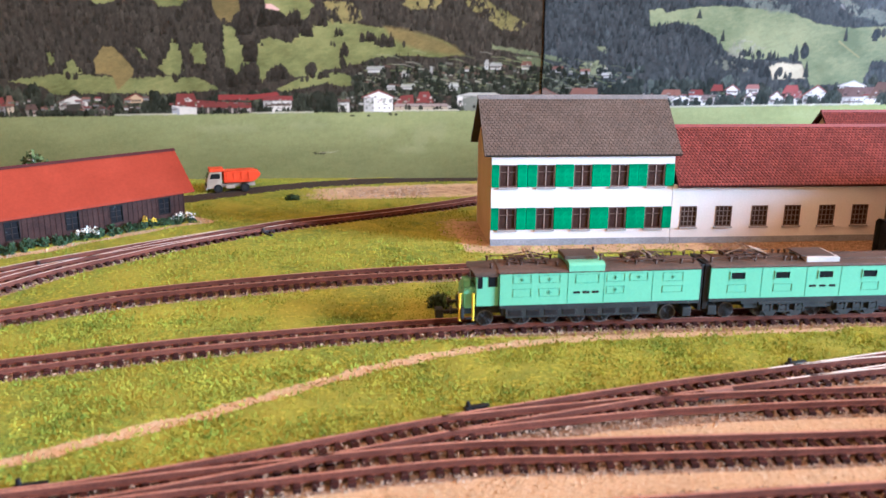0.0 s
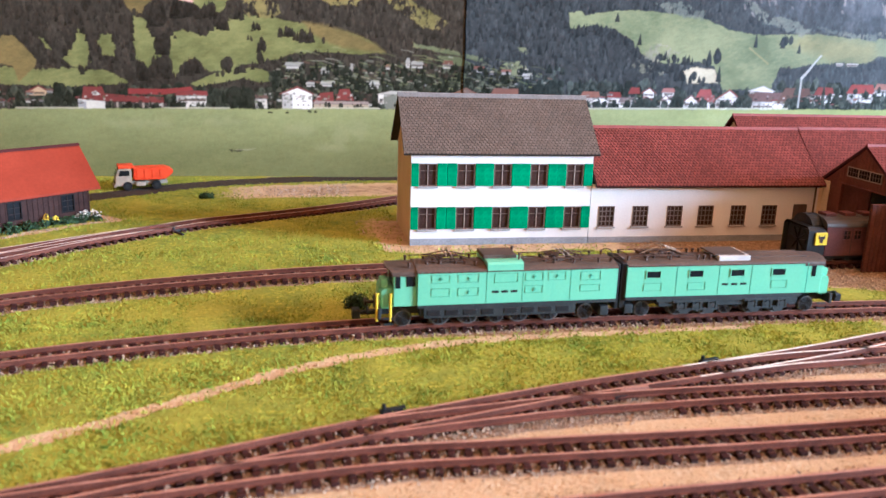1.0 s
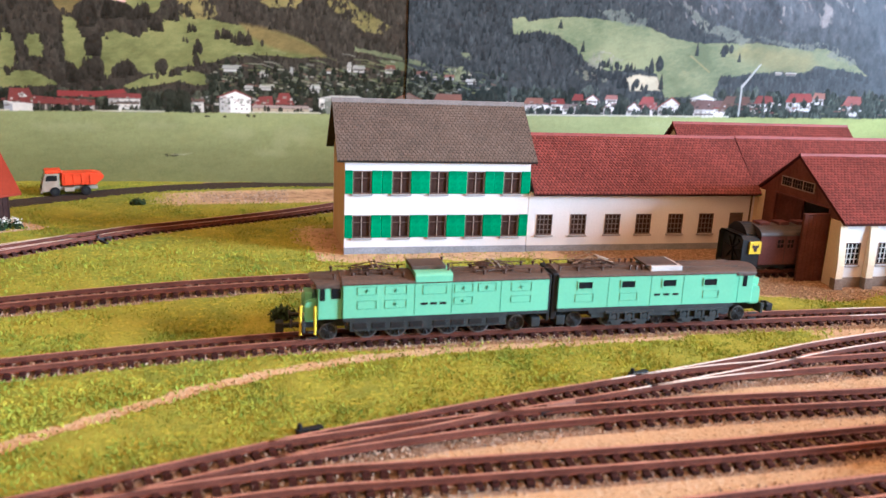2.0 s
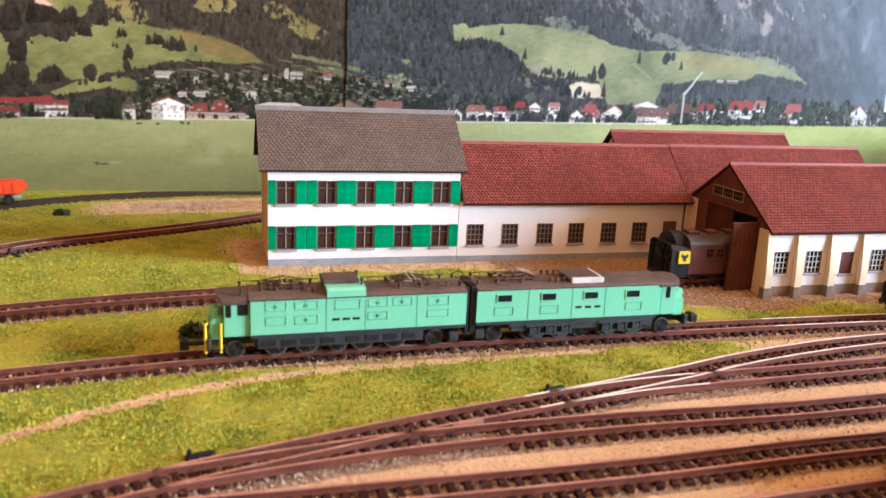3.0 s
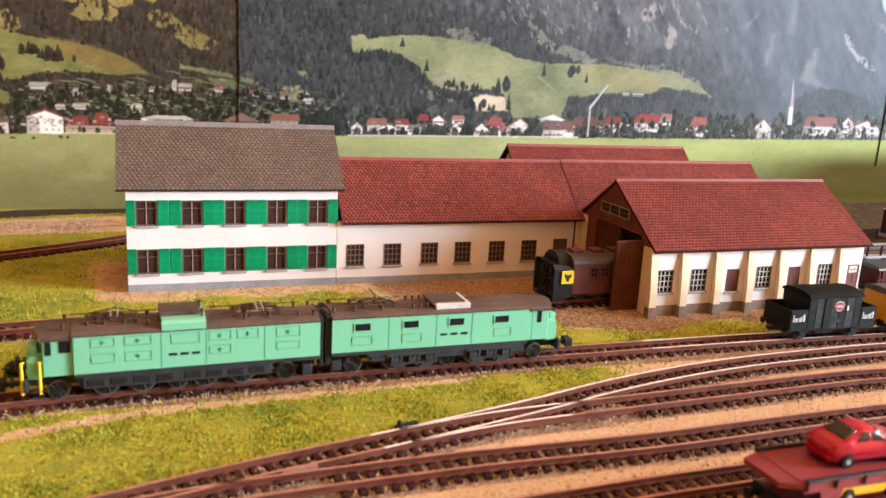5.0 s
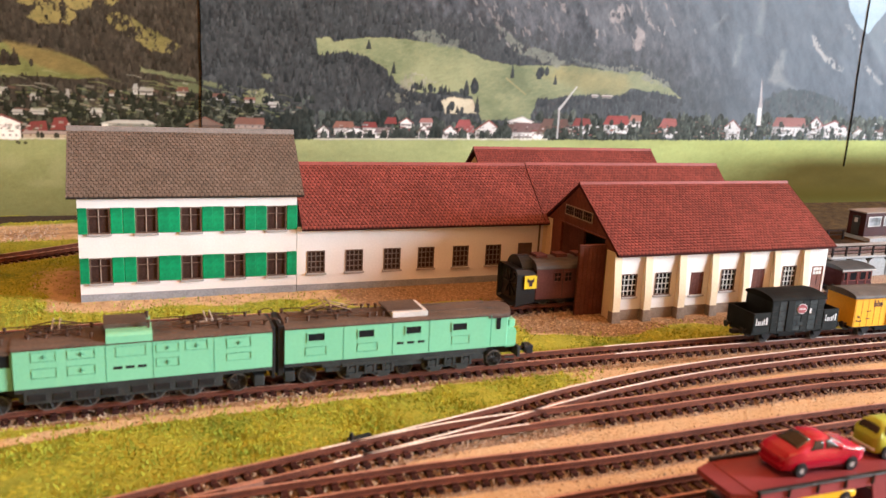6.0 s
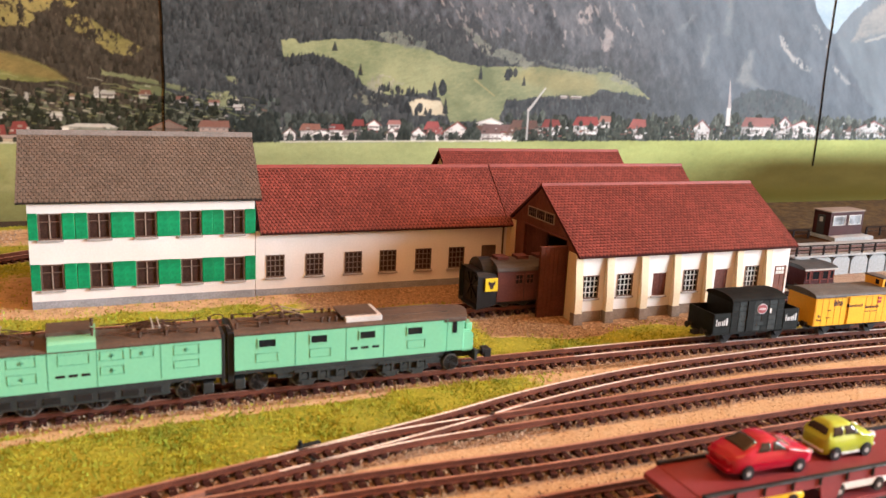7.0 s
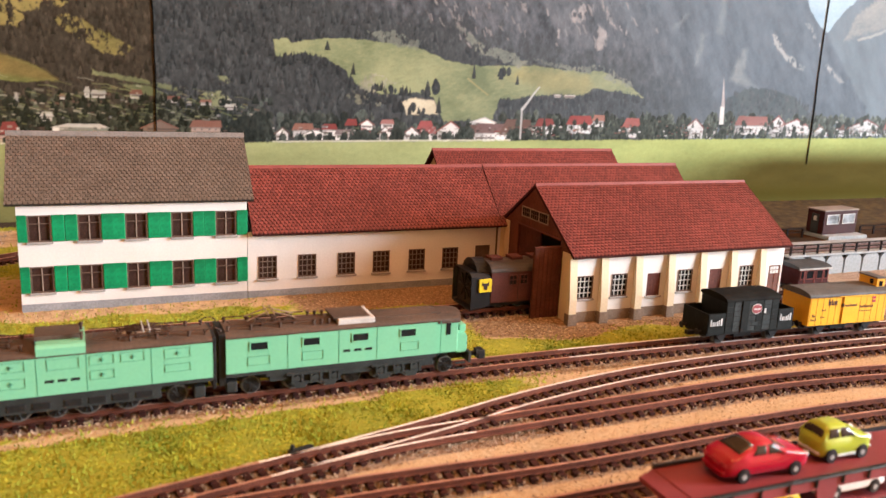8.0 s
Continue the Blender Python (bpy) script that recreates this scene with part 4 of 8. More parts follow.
photo_house(-142, -119, 49, 60, WALL, (0.17, 0.045, 0.045), "side", 0.3)
quad([(-140, 52.6), (-121, 52.6), (-121, 53.8), (-140, 53.8)], (0.10, 0.07, 0.06))
quad([(-141, 47), (-131, 47), (-132, 50), (-140, 50)], WALL)
quad([(-128, 47.4), (-115, 47.4), (-117, 50.6), (-126, 50.6)], WALL)
photo_house(-107, -100, 50, 59, (0.14, 0.085, 0.085), (0.15, 0.05, 0.055), "gable")
photo_house(-88, -76, 48, 58, WALL, (0.13, 0.08, 0.07), "side", 0.25)
photo_house(-67, -43, 48, 65, (0.66, 0.65, 0.66), (0.15, 0.055, 0.05), "gable", 0.34)
quad([(-44, 54), (-28, 54), (-29, 61), (-38, 60)], RED)
quad([(-27, 55), (-13, 55), (-17, 63.5), (-24, 63)], RED)
quad([(-44, 52.2), (-1, 52.2), (-3, 54.4), (-42, 54.4)], (0.27, 0.22, 0.21))
quad([(-43, 49), (-2, 49), (-2, 52), (-43, 52)], (0.34, 0.29, 0.23))
quad([(5, 49), (39, 49), (39, 60), (5, 60)], (0.16, 0.165, 0.15))
quad([(5, 49), (9, 49), (9, 60), (5, 60)], (0.52, 0.51, 0.50))
quad([(4, 60), (40, 60), (34, 62.6), (14, 62.6)], PALE_ROOF)
photo_house(60, 84, 58, 66, (0.15, 0.11, 0.09), RUST, "gable", 0.7)
photo_house(92, 114, 58, 66, (0.30, 0.24, 0.21), RUST, "side", 0.6)
# the village proper: x0, x1, foot, ridge
for x0, x1, z0, z1, roof, kind in ((204, 214, 64, 69, RED, "roof"), (216, 227, 61, 69, (0.20, 0.085, 0.075), "gable"), (232, 244, 62, 69, (0.24, 0.12, 0.11), "side"), (262, 277, 62, 68.5, (0.22, 0.07, 0.07), "roof"), (308, 331, 64, 72.5, PALE_ROOF, "gable"), (164, 181, 55, 65, RUST, "side"),
                                   (186, 199, 56, 65, RED, "side"), (173, 189, 53, 62, (0.13, 0.12, 0.11), "gable"), (196, 211, 53, 61, (0.14, 0.11, 0.11), "side")):
    photo_house(x0, x1, z0, z1, WALL, roof, kind)
for x0, x1, z0, z1, roof, kind in ((152, 162, 53, 62, BROWN, "gable"), (231, 243, 52.6, 64, BROWN, "gable"), (251, 265, 52.6, 64, (0.16, 0.085, 0.08), "gable"), (264, 279, 53, 64, (0.20, 0.075, 0.075), "side"), (279, 303, 52, 69, (0.20, 0.085, 0.072), "gable"), (304, 318, 52, 66, BROWN, "side"), (311, 343, 52, 67, (0.125, 0.085, 0.083), "side")):
    photo_house(x0, x1, z0, z1, WALL, roof, kind)
for x0, x1, z0, z1, roof, kind in ((334, 366, 58, 71, BROWN, "roof"), (367, 386, 59, 72, (0.165, 0.056, 0.054), "side"), (397, 424, 60, 75, (0.185, 0.055, 0.054), "side"), (422, 435, 66, 76, (0.24, 0.13, 0.11), "side"), (453, 473, 57, 74, (0.22, 0.09, 0.085), "side"), (521, 543, 57, 75, (0.18, 0.095, 0.095), "gable"),
                                   (546, 557, 57, 64, PALE_ROOF, "side"), (578, 618, 61, 78, (0.20, 0.105, 0.10), "side"), (619, 642, 59, 80, (0.17, 0.08, 0.082), "gable"), (632, 672, 60, 77, (0.19, 0.078, 0.078), "gable")):
    photo_house(x0, x1, z0, z1, (0.44, 0.45, 0.46), roof, kind, 0.5)
for x0, x1, z0, z1, roof, kind in ((678, 696, 60, 70, (0.22, 0.15, 0.11), "gable"), (706, 719, 60, 73, BROWN, "side"), (723, 769, 61, 78, (0.16, 0.075, 0.075), "gable"), (772, 798, 62, 76, (0.21, 0.10, 0.09), "side")):
    photo_house(x0, x1, z0, z1, (0.40, 0.42, 0.43), roof, kind, 0.5)
for _ in range(60):                                                                               # roofs and wall ends between the trees
    x = rnd.choice((rnd.uniform(-335, -220), rnd.uniform(150, 480), rnd.uniform(345, 795)))
    z = field_top(x) + rnd.uniform(2, 11)
    w, h = rnd.uniform(2, 7), rnd.uniform(1.2, 3.2)
    photo_house(x, x + w, z, z + h, rnd.choice((WALL, DIM, DIM)), rnd.choice((RED, RUST, BROWN, BROWN)), "side", 0.5)
for _ in range(900):                                            # the clutter of walls, windows, fences and gardens
    x = rnd.choice((rnd.uniform(-335, 40), rnd.uniform(150, 480), rnd.uniform(345, 795)))
    z, w, h = field_top(x) + rnd.uniform(1.0, 13.0) ** 0.9, rnd.uniform(0.7, 3.0), rnd.uniform(0.6, 1.7)
    quad([(x, z), (x + w, z + rnd.uniform(-0.3, 0.3)), (x + w, z + h), (x, z + h)], rnd.choice(((0.03, 0.032, 0.028), (0.03, 0.032, 0.028), (0.05, 0.05, 0.04), (0.09, 0.06, 0.052), (0.15, 0.05, 0.048), (0.22, 0.21, 0.20), (0.42, 0.41, 0.40), (0.10, 0.12, 0.07))), 0.5, rnd.uniform(0.45, 0.85))
for spot, h in ((247, 14), (246, 11), (228, 11), (306, 13), (307, 10), (441, 13), (446, 16), (437, 11), (480, 17), (486, 19), (492, 17), (498, 19), (506, 16), (475, 13), (513, 14), (566, 12), (561, 10), (390, 12), (357, 11), (-245, 10), (-222, 12), (-228, 9), (-214, 11), (-110, 13), (-98, 16), (-93, 14), (-113, 11), (130, 18), (138, 20), (145, 16), (122, 14), (270, 8), (288, 7), (215, 9), (222, 8), (203, 8), (183, 6), (398, 9), (408, 7), (425, 9), (455, 10), (523, 10), (583, 8), (598, 6), (612, 9), (637, 7), (652, 6), (690, 9), (700, 11), (722, 9), (745, 7), (158, 7), (170, 6), (179, 7), (192, 6), (209, 7), (236, 6), (258, 6), (296, 6), (300, 9), (345, 8), (350, 10), (362, 9), (372, 7), (384, 8)):
    for _ in range(3):
        village_tree(spot + rnd.uniform(-2.5, 2.5), field_top(spot) - 1 + rnd.uniform(0, 2), h * rnd.uniform(0.7, 1.1), rnd.uniform(0.65, 1.1))
for _ in range(560):                                                                              # bushes along the field
    x = rnd.choice((rnd.uniform(-345, -75), rnd.uniform(-345, 798), rnd.uniform(340, 798)))
    if -68 < x < -42 or 312 < x < 342 or -208 < x < -190:
        continue
    village_tree(x, field_top(x) - 1.2 + rnd.uniform(0, 2), rnd.uniform(1.6, 5.0), rnd.choice((0.55, 0.7, 0.85, 1.0, 1.7)))
for _ in range(300):                                                                              # gables, dormers and trees before the far houses
    x = rnd.uniform(345, 795)
    z, w, h = field_top(x) + rnd.uniform(1, 15), rnd.uniform(0.8, 4.0), rnd.uniform(0.5, 1.8)
    if rnd.random() < 0.55:
        village_tree(x, z - 2, rnd.uniform(2.5, 6.5), rnd.choice((0.6, 0.75, 0.9, 1.3)))
    else:
        quad([(x, z), (x + w, z + rnd.uniform(-0.4, 0.4)), (x + w, z + h * 0.7), (x + w * 0.5, z + h), (x, z + h * 0.7)], rnd.choice(((0.15, 0.065, 0.062), (0.05, 0.045, 0.045), (0.20, 0.12, 0.11), (0.42, 0.43, 0.44), (0.12, 0.13, 0.09))), 0.4, rnd.uniform(0.5, 0.9))
for x0, x1 in ((-250, -205), (-150, -104), (-45, 5), (150, 345)):                                  # the pale lane along the village
    quad([(x0, field_top(x0) - 0.8), (x1, field_top(x1) - 0.8), (x1, field_top(x1) + 0.6), (x0, field_top(x0) + 0.5)], (0.48, 0.48, 0.40), 0.6, 0.8)
# a thinner painted veil over the far village
air_veil = (smooth_step(300, 780, PXX) * 0.12 * (1 - smooth_step(72, 96, PZZ)))[..., None]
img = img * (1 - air_veil) + air_veil * np.array((0.145, 0.172, 0.195))
# the wide flat field
FIELD_NOISE = value_noise(PXX * 0.4, PZZ, 14, 141, 5, 0.7)
high = smooth_step(0, 52, PZZ)[..., None]
field = np.array((0.172, 0.188, 0.086)) * (1 - high) + np.array((0.238, 0.265, 0.126)) * high
right, left = (0.55 * smooth_step(150, 600, PXX))[..., None], (0.40 * (1 - smooth_step(-360, -80, PXX)))[..., None]
field = field * (1 - right) + right * np.array((0.252, 0.305, 0.104))
field = field * (1 - left) + left * np.array((0.115, 0.118, 0.052))
field = field * (1 + 0.17 * FIELD_NOISE + 0.07 * STREAK + 0.05 * FUZZ)[..., None]
# darker brown towards the lower right
brown_zone = (smooth_step(330, 560, PXX - 2.6 * PZZ + 18 * TONE) * (1 - smooth_step(30, 60, PZZ)) * smooth_step(-8, 5, PZZ))[..., None]
field = field * (1 - 0.95 * brown_zone) + 0.95 * brown_zone * np.array((0.043, 0.031, 0.008)) * (1 + 0.25 * FIELD_NOISE)[..., None]
low_right = (smooth_step(380, 470, PXX) * (1 - smooth_step(2, 20, PZZ)))[..., None]
field = field * (1 - 0.9 * low_right) + 0.9 * low_right * np.array((0.046, 0.038, 0.009))
edge = smooth_step(-0.7, 0.7, field_top(PXX) - 0.6 - PZZ + 0.6 * WOB_X + 0.5 * FUZZ)[..., None]
img = img * (1 - edge) + field * edge
for x, z, w, h in ((-23, 31, 6, 9), (-10, 34, 8, 7), (-30, 20, 12, 3), (-54, 33, 12, 4), (-170, 36, 24, 3), (120, 44, 20, 3), (300, 46, 30, 3), (-108, 38, 14, 3)):                 # paler patches of the meadow
    fill([(x + w * math.cos(k * math.tau / 9), z + h * math.sin(k * math.tau / 9)) for k in range(9)], (0.27, 0.29, 0.16), (0.31, 0.33, 0.19), soft=3.5, wobble=2, strength=0.35)
for x, z, w in ((-75, 45, 3), (-63, 45, 2), (-46, 46, 1.4), (-103, 16.6, 3.4), (-42, 45.6, 1.2), (-98, 16.4, 5)):                                                           # low scrub on it
    for k in range(4):
        tree(x + rnd.uniform(-w, w) * 0.6, z + rnd.uniform(-0.6, 0.2), rnd.uniform(0.9, 1.7), rnd.uniform(1.4, 2.6), (0.055, 0.055, 0.032), False)
quad([(-101, 17.4), (-93, 17.8), (-86, 18.6), (-92, 17.0)], (0.36, 0.36, 0.27), 0.5, 0.7)
# crane and church
quad([(353.0, 55), (354.8, 55), (354.6, 80), (353.0, 80)], (0.36, 0.37, 0.37), 0.3, 0.8)
quad([(352.6, 79), (354.8, 78), (369.6, 97.6), (368.6, 98.4)], (0.36, 0.37, 0.37), 0.3, 0.8)
quad([(559.6, 70), (564.4, 70), (563.2, 88), (558.8, 86)], (0.46, 0.47, 0.47), 0.4)
quad([(559.6, 86), (563.6, 86), (558.8, 113)], (0.30, 0.29, 0.30), 0.3)
img = np.clip(img * 1.08 * (1 - (1 - second)[..., None] * np.array((0.0, 0.03, 0.14))), 0.006, 1)      # less blue on the first sheet


def mountain_print():
    """The painted colours with the paper's fine grain over them."""
    m, b, l, tex, ramp, mix = print_nodes("printed_mountains")
    at = m.node_tree.nodes.new("ShaderNodeAttribute")
    at.attribute_name = "photo"
    grain = ramp(tex(900, (1, 1, 1), 3, 0.6), (0.3, (0.93, 0.93, 0.93)), (0.7, (1.05, 1.05, 1.05)))
    one = m.node_tree.nodes.new("ShaderNodeValue")
    one.outputs[0].default_value = 1.0
    l.new(mix(one.outputs[0], at.outputs["Color"], grain, "MULTIPLY"), b.inputs["Base Color"])
    return m


bm = bmesh.new()
box(bm, PX0, PX1, PY, PY + 2, PZ0, PZ1)
LANDSCAPE_INK = mountain_print()
backdrop = new("backdrop", to_mesh("backdrop", bm, mat("poster_backing", (0.06, 0.065, 0.07), None, 0.9, 40)))
tagged(backdrop, "glossy landscape poster of wooded mountains, meadows and a village", "backdrop", kind="structure")
rows_, cols_ = PXX.shape
cell = np.arange(rows_ * cols_).reshape(rows_, cols_)
sheet = raw_mesh("printed_landscape", np.c_[PXX.ravel(), np.full(PXX.size, PY - 0.1), PZZ.ravel()], np.stack([cell[:-1, :-1], cell[:-1, 1:], cell[1:, 1:], cell[1:, :-1]], -1).reshape(-1, 4).tolist(), LANDSCAPE_INK)
data = sheet.attributes.new("photo", "FLOAT_COLOR", "POINT")
data.data.foreach_set("color", np.concatenate([img, np.ones((*img.shape[:2], 1))], 2).astype(np.float32).ravel())
piece("printed_landscape", sheet, backdrop)


SEAM_BLACK = mat("matte_black_joint", (0.010, 0.010, 0.010), None, 0.95, 200, spec=0.0, bump=0.0)
# the two joints between the poster's sheets
for x, z0, w in ((70, 50, 0.45), (672.5, 33, 0.7)):
    bm = bmesh.new()
    zs = [z0 + k * 12 for k in range(31)]
    side = [(x + w * (0.35 + 0.65 * abs(math.sin(k * 0.33 + 0.2))) + 1.1 * noise.noise((k * 0.4, x, 0)), z) for k, z in enumerate(zs)]
    other = [(x - w * 0.4 + 1.1 * noise.noise((k * 0.4, x, 0)), z) for k, z in enumerate(zs)]
    prism(bm, side + other[::-1], "y", PY - 0.95, PY + 0.5)
    part("seam", bm, SEAM_BLACK, backdrop, "dark open joint between poster sheets")
# ---- buildings ----
def tile_roof(parent, name, x0, x1, eave, ridge, tw, th, material, under, overlap=1.2, seed=1, thick=0.35, pointed=False):
    """One roof slope from the eave (y, z) up to the ridge (y, z): a board and rows of round-ended tiles."""
    e, r = np.array(eave, float), np.array(ridge, float)
    length = np.hypot(*(r - e))
    up = (r - e) / length
    out = np.array([-up[1], up[0]]) * (1 if up[0] > 0 else -1)
    bm = bmesh.new()
    prism(bm, [tuple(e), tuple(r), tuple(r - out * 1.2), tuple(e - out * 1.2)], "x", x0, x1)
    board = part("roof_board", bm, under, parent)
    rnd = random.Random(seed)
    rows = int(length / th)
    cols = int((x1 - x0) / tw)
    shape = [(-0.43, 1.0), (-0.43, 0.42), (-0.24, 0.12), (0.0, 0.0), (0.24, 0.12), (0.43, 0.42), (0.43, 1.0)]
    if pointed:
        shape = [(-0.46, 1.0), (-0.46, 0.56), (-0.23, 0.2), (0.0, 0.0), (0.23, 0.2), (0.46, 0.56), (0.46, 1.0)]
    verts, faces = [], []
    for k in range(rows):
        for c in range(cols + 1):
            cx = x0 + (c + (0.5 if k % 2 else 0.0)) * (x1 - x0) / cols
            lift = thick + rnd.uniform(-0.07, 0.1)
            b0 = len(verts)
            for lay in (lift, 0.02):
                for u, v in shape:
                    px = min(max(cx + u * tw, x0), x1)
                    s = min(k * length / rows + v * th * overlap, length)
                    p = e + up * s + out * (lay * (1 - 0.75 * v) + 0.03)
                    verts.append((px, p[0], p[1]))
            n = len(shape)
            faces.append(tuple(range(b0, b0 + n)))
            faces += [(b0 + i, b0 + n + i, b0 + n + i + 1, b0 + i + 1) for i in range(n - 1)]
    piece(name, raw_mesh(name, verts, faces, material), board, kind="stuff")
    return board


def window_set(w, h, cols, rows, frame_m, pane_m, bar_m, depth=0.5):
    """Shared meshes of a window: frame, pane, bars; centred at x = 0, foot at z = 0, outer face at y = 0."""
    f = 0.55
    bm = bmesh.new()
    for b in ((-w / 2, -w / 2 + f, 0, h), (w / 2 - f, w / 2, 0, h), (-w / 2 + f, w / 2 - f, 0, f), (-w / 2 + f, w / 2 - f, h - f, h)):
        box(bm, b[0], b[1], -0.25, 0.7, b[2], b[3])
    frame_me = to_mesh("window_frame", bm, frame_m)
    pane_me = to_mesh("pane", slab(-w / 2 + f, w / 2 - f, 0.45, 0.65, f, h - f), pane_m)
    t = 0.2
    upright = to_mesh("glazing_bar", slab(-t, t, 0.15, 0.45, f, h - f), bar_m)
    level = to_mesh("glazing_bar", slab(-w / 2 + f, w / 2 - f, 0.22, 0.40, -t, t), bar_m)
    bars_me = [(upright, -w / 2 + w * c / cols, 0) for c in range(1, cols)] + [(level, 0, h * r / rows) for r in range(1, rows)]
    sill_me = to_mesh("sill", slab(-w / 2 - 0.7, w / 2 + 0.7, -0.9, 0.2, -0.9, 0, 0.12), GREY_SILL)
    return frame_me, pane_me, bars_me, sill_me


def put_window(parent, meshes, x, y, z, sill=True):
    f = piece("window", meshes[0], parent, x, y, z)
    piece("pane", meshes[1], f)
    for me, bx_, bz_ in meshes[2]:
        piece("glazing_bar", me, f, bx_, 0, bz_)
    if sill:
        piece("sill", meshes[3], f)


def gable_end(outline, x0, x1):
    bm = bmesh.new()
    prism(bm, outline, "x", x0, x1)
    return bm


# the white house with green shutters
house = thing("house", 0, 0, 0, 0, "white two-storey card house with green shutters and grey roof", "house")
HW, HD = 95.0, 55.0
xs = [8.5, 28.0, 47.0, 66.2, 85.5]
openings = [(x - 4.5, x + 4.5, z, z + 11.5) for x in xs for z in (8.5, 30.8)]
part("wall", wall_sheet(0, HW, 3.6, 48.2, 0, 1.2, openings), WHITE_WALL, house)
part("wall", slab(0, HW, HD - 1.2, HD, -3, 48.2), WHITE_WALL, house)
for a in (0, HW - 1.2):
    part("wall", gable_end([(1.2, -3), (HD - 1.2, -3), (HD - 1.2, 48.6), (HD / 2, 72.4), (1.2, 48.6)], a, a + 1.2), GABLE_WALL, house, "gable wall with its shade painted in as ochre")
part("plinth", slab(-0.0, HW, -0.35, 1.2, -3.2, 3.6), PLINTH, house)
pair = window_set(9.0, 11.5, 2, 1, BROWN_FRAME, DARK_PANE, mat("brown_window_bar", (0.40, 0.31, 0.26), None, 0.6, 200))
bm = bmesh.new()
for b in ((-4.5, 4.5, 7.6, 8.0),):
    box(bm, *b[:2], 0.1, 0.42, *b[2:])
transom = to_mesh("transom", bm, BROWN_FRAME)
bm = bmesh.new()
box(bm, -2.5, 2.5, -0.55, -0.02, 0, 11.6, 0, 0.24)
shutter_me = to_mesh("shutter", bm, GREEN_SHUTTER)
for row, z in enumerate((8.5, 30.8)):
    for x in xs:
        put_window(house, pair, x, 0, z)
        piece("transom", transom, house, x, 0, z)
        for s in (-1, 1):
            if not 2.2 < x + s * 7.2 < HW - 2.2:
                continue
            piece("shutter", shutter_me, house, x + s * 7.2, 0, z + 0.1, random.uniform(-0.5, 0.5))
half = slab(-1.85, 1.85, -0.55, -0.02, 0, 11.6, 0.1)
narrow = to_mesh("shutter", half, GREEN_SHUTTER)
for z in (8.6, 30.9):
    piece("shutter", narrow, house, 1.95, 0, z)
    piece("shutter", narrow, house, HW - 2.4, 0, z)
tile_roof(house, "shingles", -4.0, 98.0, (-2.2, 47.4), (27.5, 74.5), 2.0, 1.7, SHINGLE, ROOF_UNDER, seed=3, thick=0.24)
tile_roof(house, "shingles", -4.0, 98.0, (HD + 2.2, 47.4), (27.5, 74.5), 2.0, 1.7, SHINGLE, ROOF_UNDER, seed=4, thick=0.24)
bm = bmesh.new()
prism(bm, [(25.6, 73.2), (29.4, 73.2), (28.2, 75.3), (26.8, 75.3)], "x", -4.2, 98.2)
part("ridge_cap", bm, mat("grey_ridge_strip", (0.20, 0.19, 0.185), None, 0.7, 100), house)

# the long workshop with the red roof
works = thing("workshop", 95, 0, 0, 0, "long white card workshop with red tiled roof", "workshop")
WL, WD = 132.0, 55.0
wxs = [9.5, 28.5, 48.0, 66.0, 85.0, 103.5]
openings = [(x - 4.4, x + 4.4, 9, 20) for x in wxs] + [(117.8, 126.2, 3.4, 20.4)]
part("wall", wall_sheet(0.3, WL, 3.4, 31.5, 0, 1.2, openings), WHITE_WALL, works)
part("wall", slab(0.3, WL, WD - 1.2, WD, -3, 31.5), WHITE_WALL, works)
part("wall", gable_end([(1.2, -3), (WD - 1.2, -3), (WD - 1.2, 31.5), (WD / 2, 55), (1.2, 31.5)], WL - 1.2, WL), WHITE_WALL, works)
part("plinth", slab(0.3, WL, -0.35, 1.2, -3.2, 3.4), PLINTH, works)
shop_win = window_set(8.8, 11.0, 4, 4, BROWN_FRAME, DARK_PANE, mat("grey_window_bar", (0.20, 0.155, 0.135), None, 0.6, 200))
for x in wxs:
    put_window(works, shop_win, x, 0, 9)
door = part("door", slab(117.8, 126.2, 0.3, 0.9, 3.4, 20.4), BROWN_FRAME, works, "dark brown boarded door")
for k in range(3):
    part("board", slab(118.1 + k * 2.75, 120.5 + k * 2.75, 0.1, 0.3, 3.8, 20.0), BROWN_FRAME, door)
bm = bmesh.new()
rod(bm, (129.6, -0.7, 3.4), (129.6, -0.7, 31.0), 0.5, 0, 8)
part("downpipe", bm, BROWN_FRAME, works)
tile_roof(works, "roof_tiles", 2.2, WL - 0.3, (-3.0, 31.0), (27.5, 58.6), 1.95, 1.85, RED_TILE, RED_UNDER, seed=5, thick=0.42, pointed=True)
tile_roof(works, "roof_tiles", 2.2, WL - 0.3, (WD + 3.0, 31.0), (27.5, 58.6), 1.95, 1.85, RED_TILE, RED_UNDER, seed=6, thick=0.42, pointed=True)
part("ridge_cap", gable_end([(26.3, 57.9), (28.7, 57.9), (28.0, 59.5), (27.0, 59.5)], 2.2, WL - 0.3), RED_RIDGE, works)

# the hall that carries on behind the engine shed
hall = thing("hall", 227, 0, 0, 0, "cream card hall with red tiled roof behind the shed", "hall")
part("wall", slab(0, 129, 0.6, 1.8, -3, 31.5), CREAM_WALL, hall)
part("wall", slab(0, 129, 53, 54.2, -3, 31.5), CREAM_WALL, hall)
for a in (0.0, 127.8):
    part("wall", gable_end([(1.8, -3), (53, -3), (53, 31.5), (27.5, 56), (1.8, 31.5)], a, a + 1.2), CREAM_WALL, hall)
tile_roof(hall, "roof_tiles", 0.2, 131, (-2.4, 31.0), (27.5, 58.9), 1.95, 1.85, RED_TILE, RED_UNDER, seed=7, thick=0.42, pointed=True)
